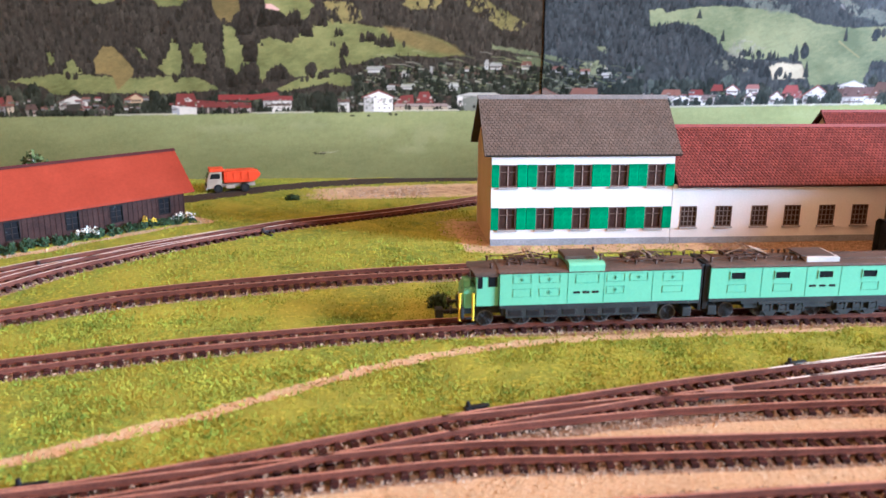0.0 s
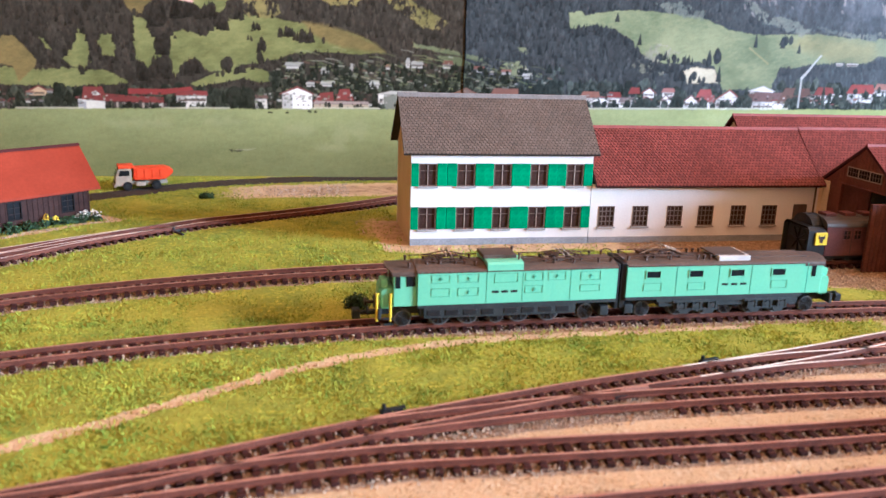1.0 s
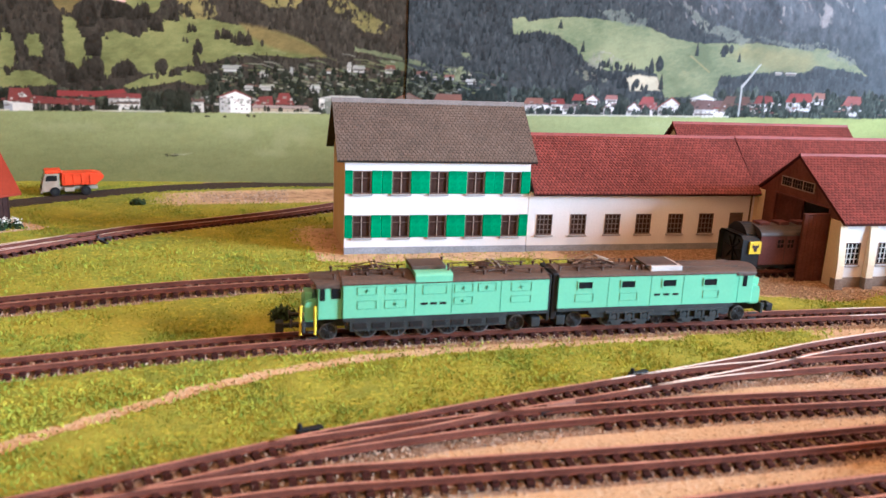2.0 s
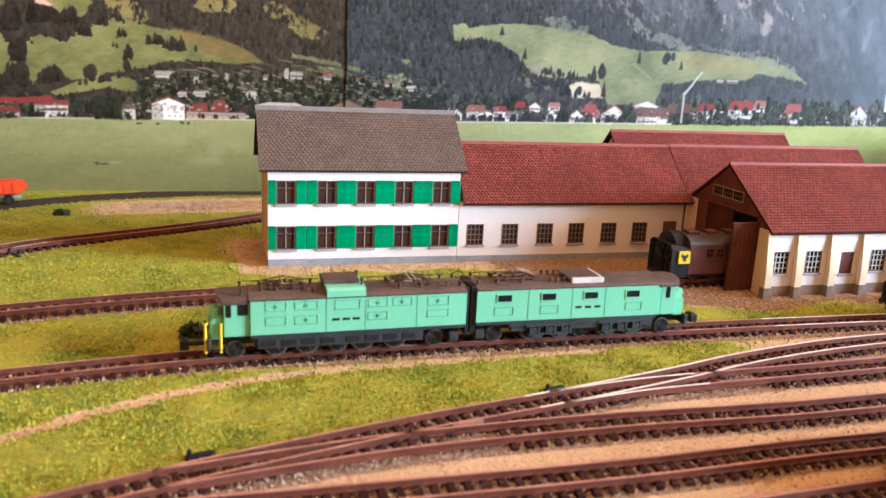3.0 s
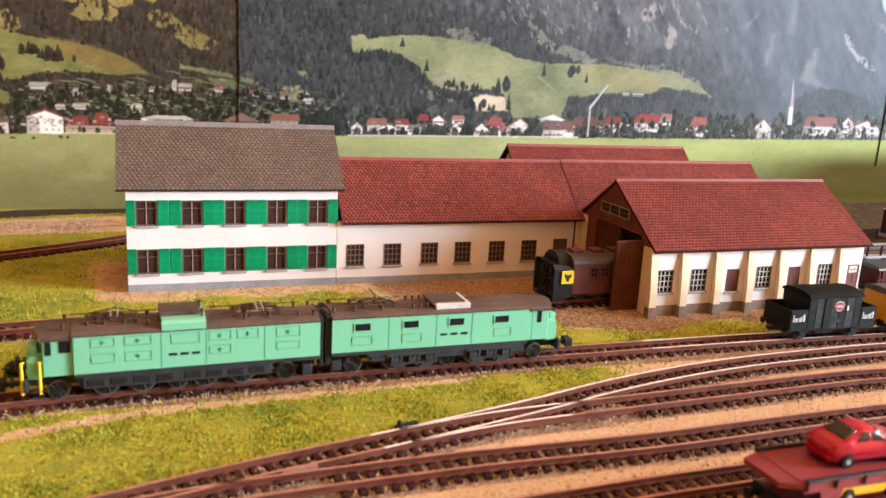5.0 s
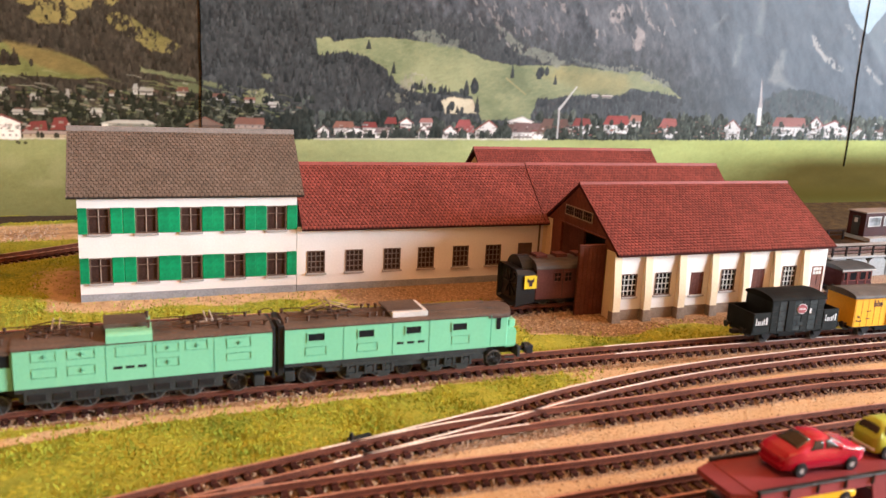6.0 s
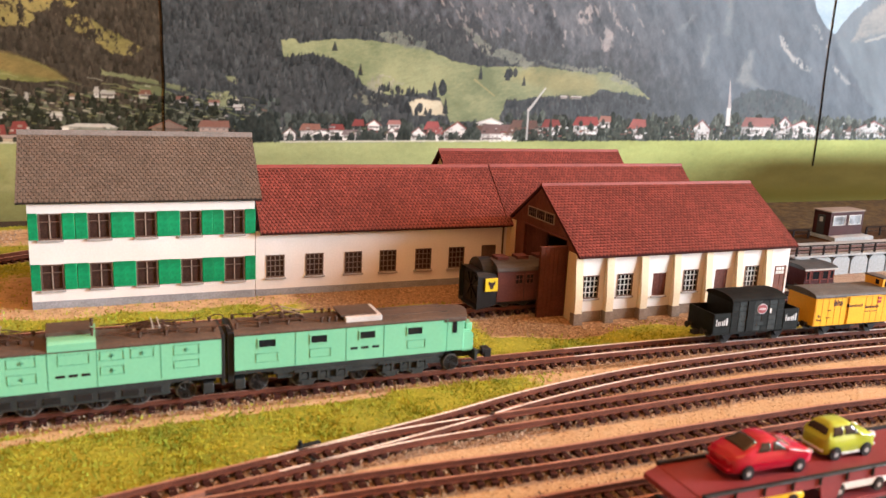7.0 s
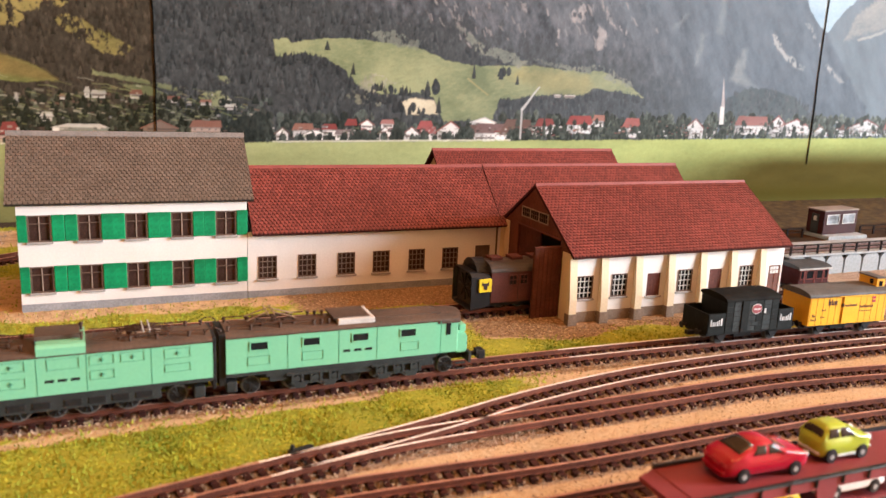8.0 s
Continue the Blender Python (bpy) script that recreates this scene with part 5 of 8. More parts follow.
tile_roof(hall, "roof_tiles", 0.2, 131, (57.4, 31.0), (27.5, 58.9), 1.95, 1.85, RED_TILE, RED_UNDER, seed=8, thick=0.42, pointed=True)
part("ridge_cap", gable_end([(26.3, 58.2), (28.7, 58.2), (28.0, 59.8), (27.0, 59.8)], 0.2, 131), RED_RIDGE, hall)

# the hall farther back
far = thing("hall", 228, 70, 0, 0, "cream card hall with red tiled roof at the back", "hall")
for a, b in ((0.6, 1.8), (53, 54.2)):
    part("wall", slab(0, 128, a, b, -4, 32), CREAM_WALL, far)
for a in (0.0, 126.8):
    part("wall", gable_end([(1.8, -4), (53, -4), (53, 32), (27.5, 57), (1.8, 32)], a, a + 1.2), CREAM_WALL, far)
tile_roof(far, "roof_tiles", -2.5, 131, (-2.6, 31.5), (27.5, 59.9), 1.95, 1.85, RED_TILE, RED_UNDER, seed=9, thick=0.42, pointed=True)
tile_roof(far, "roof_tiles", -2.5, 131, (57.6, 31.5), (27.5, 59.9), 1.95, 1.85, RED_TILE, RED_UNDER, seed=10, thick=0.42, pointed=True)
part("ridge_cap", gable_end([(26.3, 59.2), (28.7, 59.2), (28.0, 60.8), (27.0, 60.8)], -2.5, 131), RED_RIDGE, far)

# the engine shed in front
SHED_PLINTH = mat("brown_grey_plinth", (0.24, 0.185, 0.145), (0.17, 0.13, 0.10), 0.8, 120, 1500, 0.2)
shed = thing("engine_shed", 226, -66, 0, 0, "white and cream engine shed with red tiled roof", "engine shed")
SL, SD, SR, S0 = 132.5, 76.0, 37.0, 4.0
swin = [12.5, 31.5, 70.0, 108.5]
shatch, sdoor = [51.5, 89.0], [127.5]
openings = [(x - 4.4, x + 4.4, 8.5, 19.5) for x in swin] + [(x - 3.9, x + 3.9, 7.4, 18.7) for x in shatch] + [(x - 3.9, x + 3.9, -2.0, 18.5) for x in sdoor]
part("wall", wall_sheet(S0, SL, -4, 31, 0, 1.2, openings), WHITE_WALL, shed)
part("wall", gable_end([(1.2, -4), (SD - 8, -4), (SD - 8, 33), (SR, 54), (1.2, 31)], SL - 1.2, SL), WHITE_WALL, shed)
lit = window_set(8.8, 11.0, 4, 4, BROWN_FRAME, NIGHT_PANE, WHITE_BAR)
for x in swin:
    put_window(shed, lit, x, 0, 8.5)
bm = bmesh.new()
box(bm, -3.9, 3.9, 0.3, 0.8, 0, 20.5)
for k in (-1, 1):
    box(bm, k * 1.9 - 1.5, k * 1.9 + 1.5, 0.15, 0.3, 1.5, 9)
    box(bm, k * 1.9 - 1.5, k * 1.9 + 1.5, 0.15, 0.3, 10.5, 19)
door_me = to_mesh("door", bm, BROWN_WOOD)
for x in sdoor:
    piece("door", door_me, shed, x, 0, -2)
bm = bmesh.new()
box(bm, -3.9, 3.9, 0.35, 0.8, 0, 11.3)
for k in range(4):
    box(bm, -3.7 + k * 1.9, -2.0 + k * 1.9, 0.22, 0.35, 0.3, 11.0)
hatch_me = to_mesh("window_shutter", bm, mat("dull_maroon_boards", (0.135, 0.052, 0.042), (0.10, 0.038, 0.031), 0.6, 120, 1000, 0.2, spec=0.1))
hatch_sill = to_mesh("sill", slab(-4.6, 4.6, -0.8, 0.2, -0.9, 0, 0.12), GREY_SILL)
for x in shatch:
    h = piece("window_shutter", hatch_me, shed, x, 0, 7.4)
    piece("sill", hatch_sill, h)
bm = bmesh.new()
for r in range(2):
    for c in range(3):
        box(bm, -2.8 + c * 1.9, -1.2 + c * 1.9, 0.05, 0.14, 14.2 + r * 2, 15.8 + r * 2)
part("door_pane", bm, WHITE_BAR, shed).matrix_basis = pose(127.5 * MM, 0, 0)
bm = bmesh.new()
prism(bm, [(0, -4), (-3.2, -4), (-3.2, 9), (-1.0, 29.0), (0, 29.0)], "x", -1.9, 1.9)
pil_me = to_mesh("pilaster", bm, mat("cream_pilaster", (0.74, 0.63, 0.45), (0.68, 0.57, 0.40), 0.7, 60, 1200, 0.1, grime=0.1))
foot_me = to_mesh("pilaster_foot", slab(-2.4, 2.4, -3.8, 0, -4, 2.4, 0.2), SHED_PLINTH)
for x in (S0 + 1.0, 22.0, 41.3, 60.3, 79.6, 98.8, 117.6):
    p = piece("pilaster", pil_me, shed, x)
    piece("foot", foot_me, p)
for a, b in zip([2.2, 22.0, 41.3, 60.3, 79.6, 98.8], [22.0, 41.3, 60.3, 79.6, 98.8, 117.6]):
    part("plinth", slab(a + 2.7, b - 2.7, -0.5, 0, -4, 2.2), SHED_PLINTH, shed)
# the boarded gable with its tall doorway, one leaf open, the other shut
gable = gable_end([(1.2, -4), (10, -4), (10, 34.5), (52, 34.5), (52, -4), (SD - 8, -4), (SD - 8, 33), (SR, 55), (1.2, 31)], S0, S0 + 1.2)
part("gable", gable, BROWN_WOOD, shed, "red-brown boarded gable")
part("corner", slab(S0 - 0.35, S0 + 1.5, -0.4, 7.0, -4, 30), CREAM_WALL, shed, "cream wall strip at the corner")
part("corner", slab(S0 - 0.35, S0 + 1.5, 61.5, 68.4, -4, 34), CREAM_WALL, shed, "cream wall strip at the corner")
for k in range(22):
    y = 9.6 + k * 2.6
    if y < 61:
        z1 = 31 + (y - 1.2) * 0.66 if y < SR else 55 - (y - SR) * 0.7
        part("board_strip", slab(S0 - 0.2, S0, y - 0.1, y + 0.1, 35.0, z1 - 1.2), BROWN_WOOD, shed)
gw = thing("gable_window", S0, 0)
gw.parent = shed
bm = bmesh.new()
for a, b, c, d in ((22, 48, 44.0, 44.4), (22, 48, 39.2, 39.7), (22, 22.4, 39.7, 44.0), (47.6, 48, 39.7, 44.0), (30.4, 30.9, 39.7, 44.0), (39.1, 39.6, 39.7, 44.0)):
    box(bm, -0.9, -0.2, a, b, c, d)
part("frame", bm, mat("weathered_window_frame", (0.33, 0.25, 0.18), None, 0.7, 200, spec=0.1), gw)
part("pane", slab(-0.6, -0.34, 22.4, 47.6, 39.7, 44.0), NIGHT_PANE, gw)
bm = bmesh.new()
for a in (24.4, 26.5, 28.5, 33.0, 35.1, 37.2, 41.7, 43.8, 45.8):
    box(bm, -0.75, -0.6, a - 0.12, a + 0.12, 39.7, 44.0)
for a, b in ((22.4, 30.4), (30.9, 39.1), (39.6, 47.6)):
    box(bm, -0.72, -0.61, a, b, 41.7, 41.95)
part("glazing_bar", bm, mat("dim_glazing_bar", (0.17, 0.12, 0.09), None, 0.7, 200, spec=0.1), gw)
DOOR_WOOD = mat("dull_red_brown_door", (0.115, 0.040, 0.026), (0.080, 0.027, 0.018), 0.65, 120, 1000, 0.2, spec=0.08)
leaf = part("door_leaf", slab(S0 - 14.5, S0 - 0.4, 8.2, 9.4, -3, 31.5, 0.1), DOOR_WOOD, shed, "open red-brown shed door leaf")
for k in range(6):
    part("board", slab(S0 - 14.2 + k * 2.3, S0 - 12.1 + k * 2.3, 7.95, 8.2, -2.6, 31.2), DOOR_WOOD, leaf)
shut = part("door_leaf", slab(S0 + 1.4, S0 + 2.4, 31, 52.5, -3, 34.4), DOOR_WOOD, shed, "shut red-brown shed door leaf")
for k in range(8):
    part("board", slab(S0 + 1.15, S0 + 1.4, 31.3 + k * 2.6, 33.7 + k * 2.6, -2.6, 34.2), DOOR_WOOD, shut)
part("door_rail", slab(S0 - 14.5, S0 - 0.4, 7.8, 9.6, 31.5, 32.2), DOOR_WOOD, shed)
part("lintel", slab(S0 - 0.5, S0 + 0.2, 9, 53, 34.4, 35.0), BROWN_WOOD, shed)
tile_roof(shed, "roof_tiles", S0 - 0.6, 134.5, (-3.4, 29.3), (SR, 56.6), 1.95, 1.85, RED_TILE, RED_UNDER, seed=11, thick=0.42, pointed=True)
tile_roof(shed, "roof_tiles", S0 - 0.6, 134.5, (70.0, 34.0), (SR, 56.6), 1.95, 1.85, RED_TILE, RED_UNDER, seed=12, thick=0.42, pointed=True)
part("ridge_cap", gable_end([(SR - 1.2, 55.9), (SR + 1.2, 55.9), (SR + 0.5, 57.5), (SR - 0.5, 57.5)], S0 - 0.6, 134.5), RED_RIDGE, shed)
part("shed_floor", slab(S0 + 2.6, SL - 1.5, 1.5, SD - 9, -4.4, -3.4), BLACK_PLASTIC, shed)

# the wooden shed with the orange-red roof
barn = thing("wooden_shed", -169, 69, 0, 223.4, "weathered brown wooden shed with orange-red roof", "shed")
BL, BD, BH, BR = 150.0, 31.0, 21.3, 39.0
bx = [12.5, 41.0, 65.0, 95.0, 119.0, 143.0]
openings = [(x - 3.7, x + 3.7, 5.8, 15.2) for x in bx]
bm = wall_sheet(0, BL, -4, BH, 0, 1.2, openings)
bmesh.ops.transform(bm, matrix=Matrix.Diagonal((1, -1, 1, 1)), verts=bm.verts)
part("wall", bm, PLANK, barn)
part("wall", slab(0, BL, -BD, -BD + 1.2, -4, BH), PLANK, barn)
for a in (0, BL - 1.2):
    part("wall", gable_end([(-1.2, -4), (-BD + 1.2, -4), (-BD + 1.2, BH), (-BD / 2, BR - 1.2), (-1.2, BH)], a, a + 1.2), PLANK, barn)
batten = to_mesh("batten", slab(-0.28, 0.28, 0, 0.22, -3, 19.6), PLANK)
for k in range(54):
    x = 0.6 + k * 2.8
    if not any(abs(x - w) < 4.3 for w in bx) and x < BL:
        piece("batten", batten, barn, x)
barn_win = window_set(7.4, 9.4, 2, 3, mat("blackened_frame", (0.016, 0.014, 0.014), None, 0.7, 200, spec=0.05), NIGHT_PANE, mat("dark_wood_bar", (0.035, 0.026, 0.024), None, 0.7, 200, spec=0.05))
for x in bx:
    f = piece("window", barn_win[0], barn, x, 0, 5.8, 180)
    piece("pane", barn_win[1], f)
    for me, bx_, bz_ in barn_win[2]:
        piece("glazing_bar", me, f, bx_, 0, bz_)
for e in (3.5, -BD - 3.5):
    bm = bmesh.new()
    s = (BR - BH) / (BD / 2)
    ez = BH - 3.5 * s
    prism(bm, [(e, ez + 0.6), (-BD / 2, BR + 0.6), (-BD / 2, BR - 0.6), (e, ez - 0.6)], "x", -5.0, BL + 4)
    part("roof", bm, ORANGE_ROOF, barn, "orange-red roof sheet")
bm = bmesh.new()
prism(bm, [(-BD / 2 - 1.3, BR - 0.1), (-BD / 2, BR + 1.3), (-BD / 2 + 1.3, BR - 0.1)], "x", -5.2, BL + 4.2)
part("ridge_cap", bm, RED_UNDER, barn, "dark red ridge strip")
# ---- the double electric locomotive ----
RAIL_TOP = -1.3
GEAR_TAN = mat("tan_metal_gear", (0.40, 0.30, 0.20), (0.20, 0.14, 0.10), 0.45, 300, metal=0.2)


def wheel_mesh(r, spokes=True):
    bm = bmesh.new()
    rod(bm, (0, 0, r), (0, 1.6, r), r, 1, 28)
    rod(bm, (0, -0.12, r), (0, 0.05, r), r * 0.86, 0, 28)
    rod(bm, (0, -0.45, r), (0, 0, r), r * 0.24, 0, 14)
    if spokes:
        for k in range(10):
            a = k * math.tau / 10
            rod(bm, (r * 0.2 * math.cos(a), -0.25, r + r * 0.2 * math.sin(a)), (r * 0.84 * math.cos(a), -0.25, r + r * 0.84 * math.sin(a)), 0.22, 0, 6)
    rod(bm, (0, 1.6, r), (0, 2.0, r), r * 1.12, 1, 28)
    return to_mesh("wheel", bm, WHEEL, TYRE)


BIG, SMALL = wheel_mesh(4.2), wheel_mesh(3.2)


def half_loco(label, x, y, rz, front):
    """One half, its outer end at x = -9 and its inner end at x = 83, as seen from the south side. front True: the half with the yellow rails."""
    t = thing("locomotive_half", x, y, RAIL_TOP, rz, label, "locomotive", "halves of the double locomotive")
    L0, L1, W, Z0, Z1 = 5.0, 83.0 if front else 80.6, 8.8, 9.0, 21.4
    bm = bmesh.new()
    sec = [(-W, Z0), (W, Z0), (W, Z1), (W - 0.5, Z1 + 0.5), (-W + 0.5, Z1 + 0.5), (-W, Z1)]
    prism(bm, sec, "x", L0, L1)
    body = part("body", bm, LOCO_GREEN, t)
    # cab, narrower, with a slanted nose
    bm = bmesh.new()
    box(bm, -4.0, L0, -W + 0.9, W - 0.9, Z0 - 0.5, Z1 - 0.6, 0, 0.35)
    cab = part("cab", bm, LOCO_GREEN, t)
    bm = bmesh.new()
    prism(bm, [(-8.6, Z0 - 1.6), (-3.9, Z0 - 1.6), (-3.9, Z0 + 7.2), (-7.4, Z0 + 6.4), (-8.6, Z0 + 5.4)], "y", -W + 2.2, W - 2.2)
    bmesh.ops.bevel(bm, geom=list(bm.edges), offset=0.5, segments=2, affect="EDGES")
    part("nose", bm, LOCO_GREEN, t)
    part("nose_hood", slab(-8.3, -5.6, -W + 3.6, 1.0, Z0 + 6.2, Z0 + 9.2, 0.3), LOCO_GREEN, t)
    for s in (-1, 1):
        y_in = -W + 0.9 if s < 0 else W - 0.9
        part("cab_window", slab(*((-3.2, -1.4) if front else (-0.9, 0.9)), min(y_in, y_in + 0.12 * s), max(y_in, y_in + 0.12 * s), 15.6, 20.2), DARK_GLASS, cab)
        if front:
            part("cab_window", slab(0.8, 4.2, min(y_in, y_in + 0.12 * s), max(y_in, y_in + 0.12 * s), 16.2, 20.4), DARK_GLASS, cab)
    for a in (-5.2, -1.6, 2.0):
        part("front_window", slab(-4.12, -3.95, a, a + 3.2, 15.8, 20.4), DARK_GLASS, cab)
    # seams, panels, louvres
    def seam(a, b, c, d):
        bm = bmesh.new()
        box(bm, a, b, -W - 0.06, -W + 0.1, c, d)
        part("seam", bm, LOCO_SEAM, body)
    for sx in ((31, 45, 64) if front else (3.4, 28, 42, 60)):
        seam(sx - 0.12, sx + 0.12, Z0 + 0.3, Z1)
    part("sole_bar", slab(L0, L1, -W - 0.2, W + 0.2, Z0 - 1.2, Z0), FRAME_GREY, t)

    def panel(x0, x1, z0, z1, handle=True):
        bm = bmesh.new()
        for a, b, c, d in ((x0, x1, z0, z0 + 0.14), (x0, x1, z1 - 0.14, z1), (x0, x0 + 0.14, z0 + 0.14, z1 - 0.14), (x1 - 0.14, x1, z0 + 0.14, z1 - 0.14)):
            box(bm, a, b, -W - 0.14, -W + 0.1, c, d)
        f = part("panel", bm, LOCO_LINE, body)
        if handle:
            bm = bmesh.new()
            xm, zm = (x0 + x1) / 2, (z0 + z1) / 2
            rod(bm, (xm, -W - 0.2, zm - 0.7), (xm, -W - 0.2, zm + 0.7), 0.14, 0, 6)
            rod(bm, (xm - 0.8, -W - 0.16, zm), (xm + 0.8, -W - 0.16, zm), 0.12, 0, 6)
            part("panel_handle", bm, LOCO_SEAM, f)
    if front:
        for p in ((10, 17, 17.5, 20.6), (20, 28, 17.5, 20.6), (20, 28, 12.2, 15.4), (34, 43, 17, 20.6), (46, 53, 17.4, 20.6), (55, 62, 17.4, 20.6), (46, 53, 12.6, 15.6), (68, 76, 17, 20.4), (68, 76, 12.5, 15.2), (10, 17, 12.2, 15.4)):
            panel(*p, handle=p[:2] not in ((34, 43),) and p not in ((10, 17, 12.2, 15.4), (68, 76, 12.5, 15.2)))
        slots = (33.2, 36.8, 40.4)
    else:
        for p in ((66, 73.5, 11.4, 14.6), (47.5, 55, 11.4, 14.6), (12, 19, 11.4, 14.6)):
            panel(*p, handle=False)
        for wx in (13.0, 31.0, 48.6, 66.5):
            bm = bmesh.new()
            for a, b, c, d in ((wx, wx + 6.4, 16.4, 16.8), (wx, wx + 6.4, 19.4, 19.8), (wx, wx + 0.4, 16.8, 19.4), (wx + 6.0, wx + 6.4, 16.8, 19.4)):
                box(bm, a, b, -W - 0.25, -W + 0.1, c, d)
            f = part("window", bm, LOCO_GREEN, body)
            part("pane", slab(wx + 0.4, wx + 6.0, -W - 0.06, -W + 0.1, 16.8, 19.4), DARK_GLASS, f)
        slots = (29.8, 33.8, 37.8)
    for sx in slots:
        part("louvre", slab(sx, sx + 2.6, -W - 0.08, -W + 0.1, 13.0, 13.9), BLACK_PLASTIC, body)
    # roof: a brown curved sheet that runs out over the cab
    bm = bmesh.new()
    sec = [(-W - 0.1, Z1 + 0.1)] + [(W * 1.01 * math.cos(a), Z1 + 0.1 + 2.0 * math.sin(a)) for a in [math.pi - k * math.pi / 12 for k in range(1, 12)]] + [(W + 0.1, Z1 + 0.1)]
    prism(bm, sec, "x", L0 - 0.5, L1)
    part("roof", bm, LOCO_ROOF, t)
    bm = bmesh.new()
    lo, hi = [], []
    for k in range(13):
        yy = (W - 0.4) * math.cos(math.pi - k * math.pi / 12)
        zz = Z1 + 0.0 + 1.9 * math.sin(k * math.pi / 12)
        xx = -6.6 + 2.2 * abs(math.cos(k * math.pi / 12)) ** 2
        lo.append((xx, yy, zz - 0.7 - (0.5 if k in (0, 12) else 0)))
        hi.append((xx, yy, zz - 0.3))
    va = [bm.verts.new(p) for p in hi]
    vb = [bm.verts.new((L0 - 0.5, p[1], p[2] + 0.3)) for p in hi]
    vc = [bm.verts.new(p) for p in lo]
    vd = [bm.verts.new((L0 - 0.5, p[1], p[2])) for p in lo]
    for k in range(12):
        bm.faces.new((va[k], va[k + 1], vb[k + 1], vb[k]))
        bm.faces.new((vc[k], vd[k], vd[k + 1], vc[k + 1]))
        bm.faces.new((va[k], vc[k], vc[k + 1], va[k + 1]))
        bm.faces.new((vb[k], vb[k + 1], vd[k + 1], vd[k]))
    for a in (0, 12):
        bm.faces.new((va[a], vb[a], vd[a], vc[a]))
    part("cab_roof", bm, LOCO_ROOF, t)
    # raised roof section
    if front:
        bm = bmesh.new()
        prism(bm, [(-W - 0.05, Z1 - 1), (W + 0.05, Z1 - 1), (W + 0.05, Z1 + 2.6), (W - 0.6, Z1 + 3.3), (W - 2.2, Z1 + 3.6), (-W + 2.2, Z1 + 3.6), (-W + 0.6, Z1 + 3.3), (-W - 0.05, Z1 + 2.6)], "x", 31.2, 45.0)
        part("raised_side", bm, LOCO_GREEN, t, "raised pale green roof section")
        part("roof_hatch", slab(30.6, 43.6, -W + 5.0, W - 2.0, Z1 + 3.5, Z1 + 5.0, 0.2), LOCO_ROOF, t)
    else:
        part("roof_hatch", slab(28.4, 42.0, -W + 1.6, W - 2.0, Z1 + 0.6, Z1 + 3.2, 0.3), mat("whitish_hatch_paint", (0.58, 0.56, 0.54), None, 0.5, 200, grime=0.15), t, "whitish roof hatch")
        part("hatch_lid", slab(30.0, 43.4, -W + 3.0, W - 2.6, Z1 + 2.9, Z1 + 3.6, 0.2), LOCO_ROOF, t, "brown lid of the roof hatch")

    # pantograph, insulators, roof lines
    def pantograph(cx, raised, colour, arm):
        bm = bmesh.new()
        z = Z1 + 3.0
        for yy in (-3.2, 3.2):
            rod(bm, (cx - 8, yy, z), (cx + 8, yy, z), 0.28)
        for xx in (-7, -2, 4, 7.5):
            rod(bm, (cx + xx, -3.8, z), (cx + xx, 3.8, z), 0.26)
            for yy in (-3.2, 3.2):
                rod(bm, (cx + xx, yy, z - 1.6), (cx + xx, yy, z), 0.55, 0, 8)
        for yy in (-2.6, 2.6):
            rod(bm, (cx + 6, yy, z + 0.4), (cx - 6, yy * 0.7, z + 1.0), 0.22)
        for xx, yy in ((-4, -1.2), (-1, 1.4), (3, -0.8)):
            rod(bm, (cx + xx, yy, z - 1.6), (cx + xx, yy, z + 0.5), 0.9, 0, 10)
        base = part("pantograph", bm, ROOF_GEAR, t)
        bm = bmesh.new()
        for yy in (-2.0, 2.0):
            rod(bm, (cx - 8, yy * 1.3, z + 0.8), (cx + 1, yy, z + 1.7 + raised), 0.24)
            rod(bm, (cx + 1, yy, z + 1.7 + raised), (cx + 9, yy * 1.3, z + 0.8), 0.24)
        part("arm", bm, arm, base)
        bm = bmesh.new()
        for o in (-1.0, 1.0):
            rod(bm, (cx + 1 + o, -5.6, z + 1.2 + raised), (cx + 1 + o, -4.2, z + 1.7 + raised), 0.22)
            rod(bm, (cx + 1 + o, -4.2, z + 1.7 + raised), (cx + 1 + o, 4.2, z + 1.7 + raised), 0.26)
            rod(bm, (cx + 1 + o, 4.2, z + 1.7 + raised), (cx + 1 + o, 5.6, z + 1.2 + raised), 0.22)
        part("contact_strip", bm, colour, base)
    for xx in ((2, 27, 44, 58, 66, 76, 81) if front else (45, 47.6, 50.2, 62, 72, 79.5)):
        for yy in (-5.5, 4.5):
            zz = Z1 + 1.6 + (2.6 if front and 31 < xx < 45.5 else 0)
            bm = bmesh.new()
            rod(bm, (xx, yy, zz - 1), (xx, yy, zz + 1.1), 0.42, 0, 8)
            rod(bm, (xx, yy, zz + 1.1), (xx, yy, zz + 1.9), 0.62, 0, 8)
            part("insulator", bm, ROOF_GEAR, t)
    bm = bmesh.new()
    for a, b, yy in (((46, 81, -5.5), (46, 78, 4.5), (3, 30, 4.5)) if front else ((52, 80, -5.5), (52, 80, 4.5))):
        rod(bm, (a, yy, Z1 + 3.4), (b, yy, Z1 + 3.4), 0.2)
    for xx in ((46, 58, 70) if front else (56, 68, 78)):
        rod(bm, (xx, -5.5, Z1 + 3.3), (xx + 2, 4.5, Z1 + 3.3), 0.18)
    part("roof_line", bm, ROOF_GEAR, t)
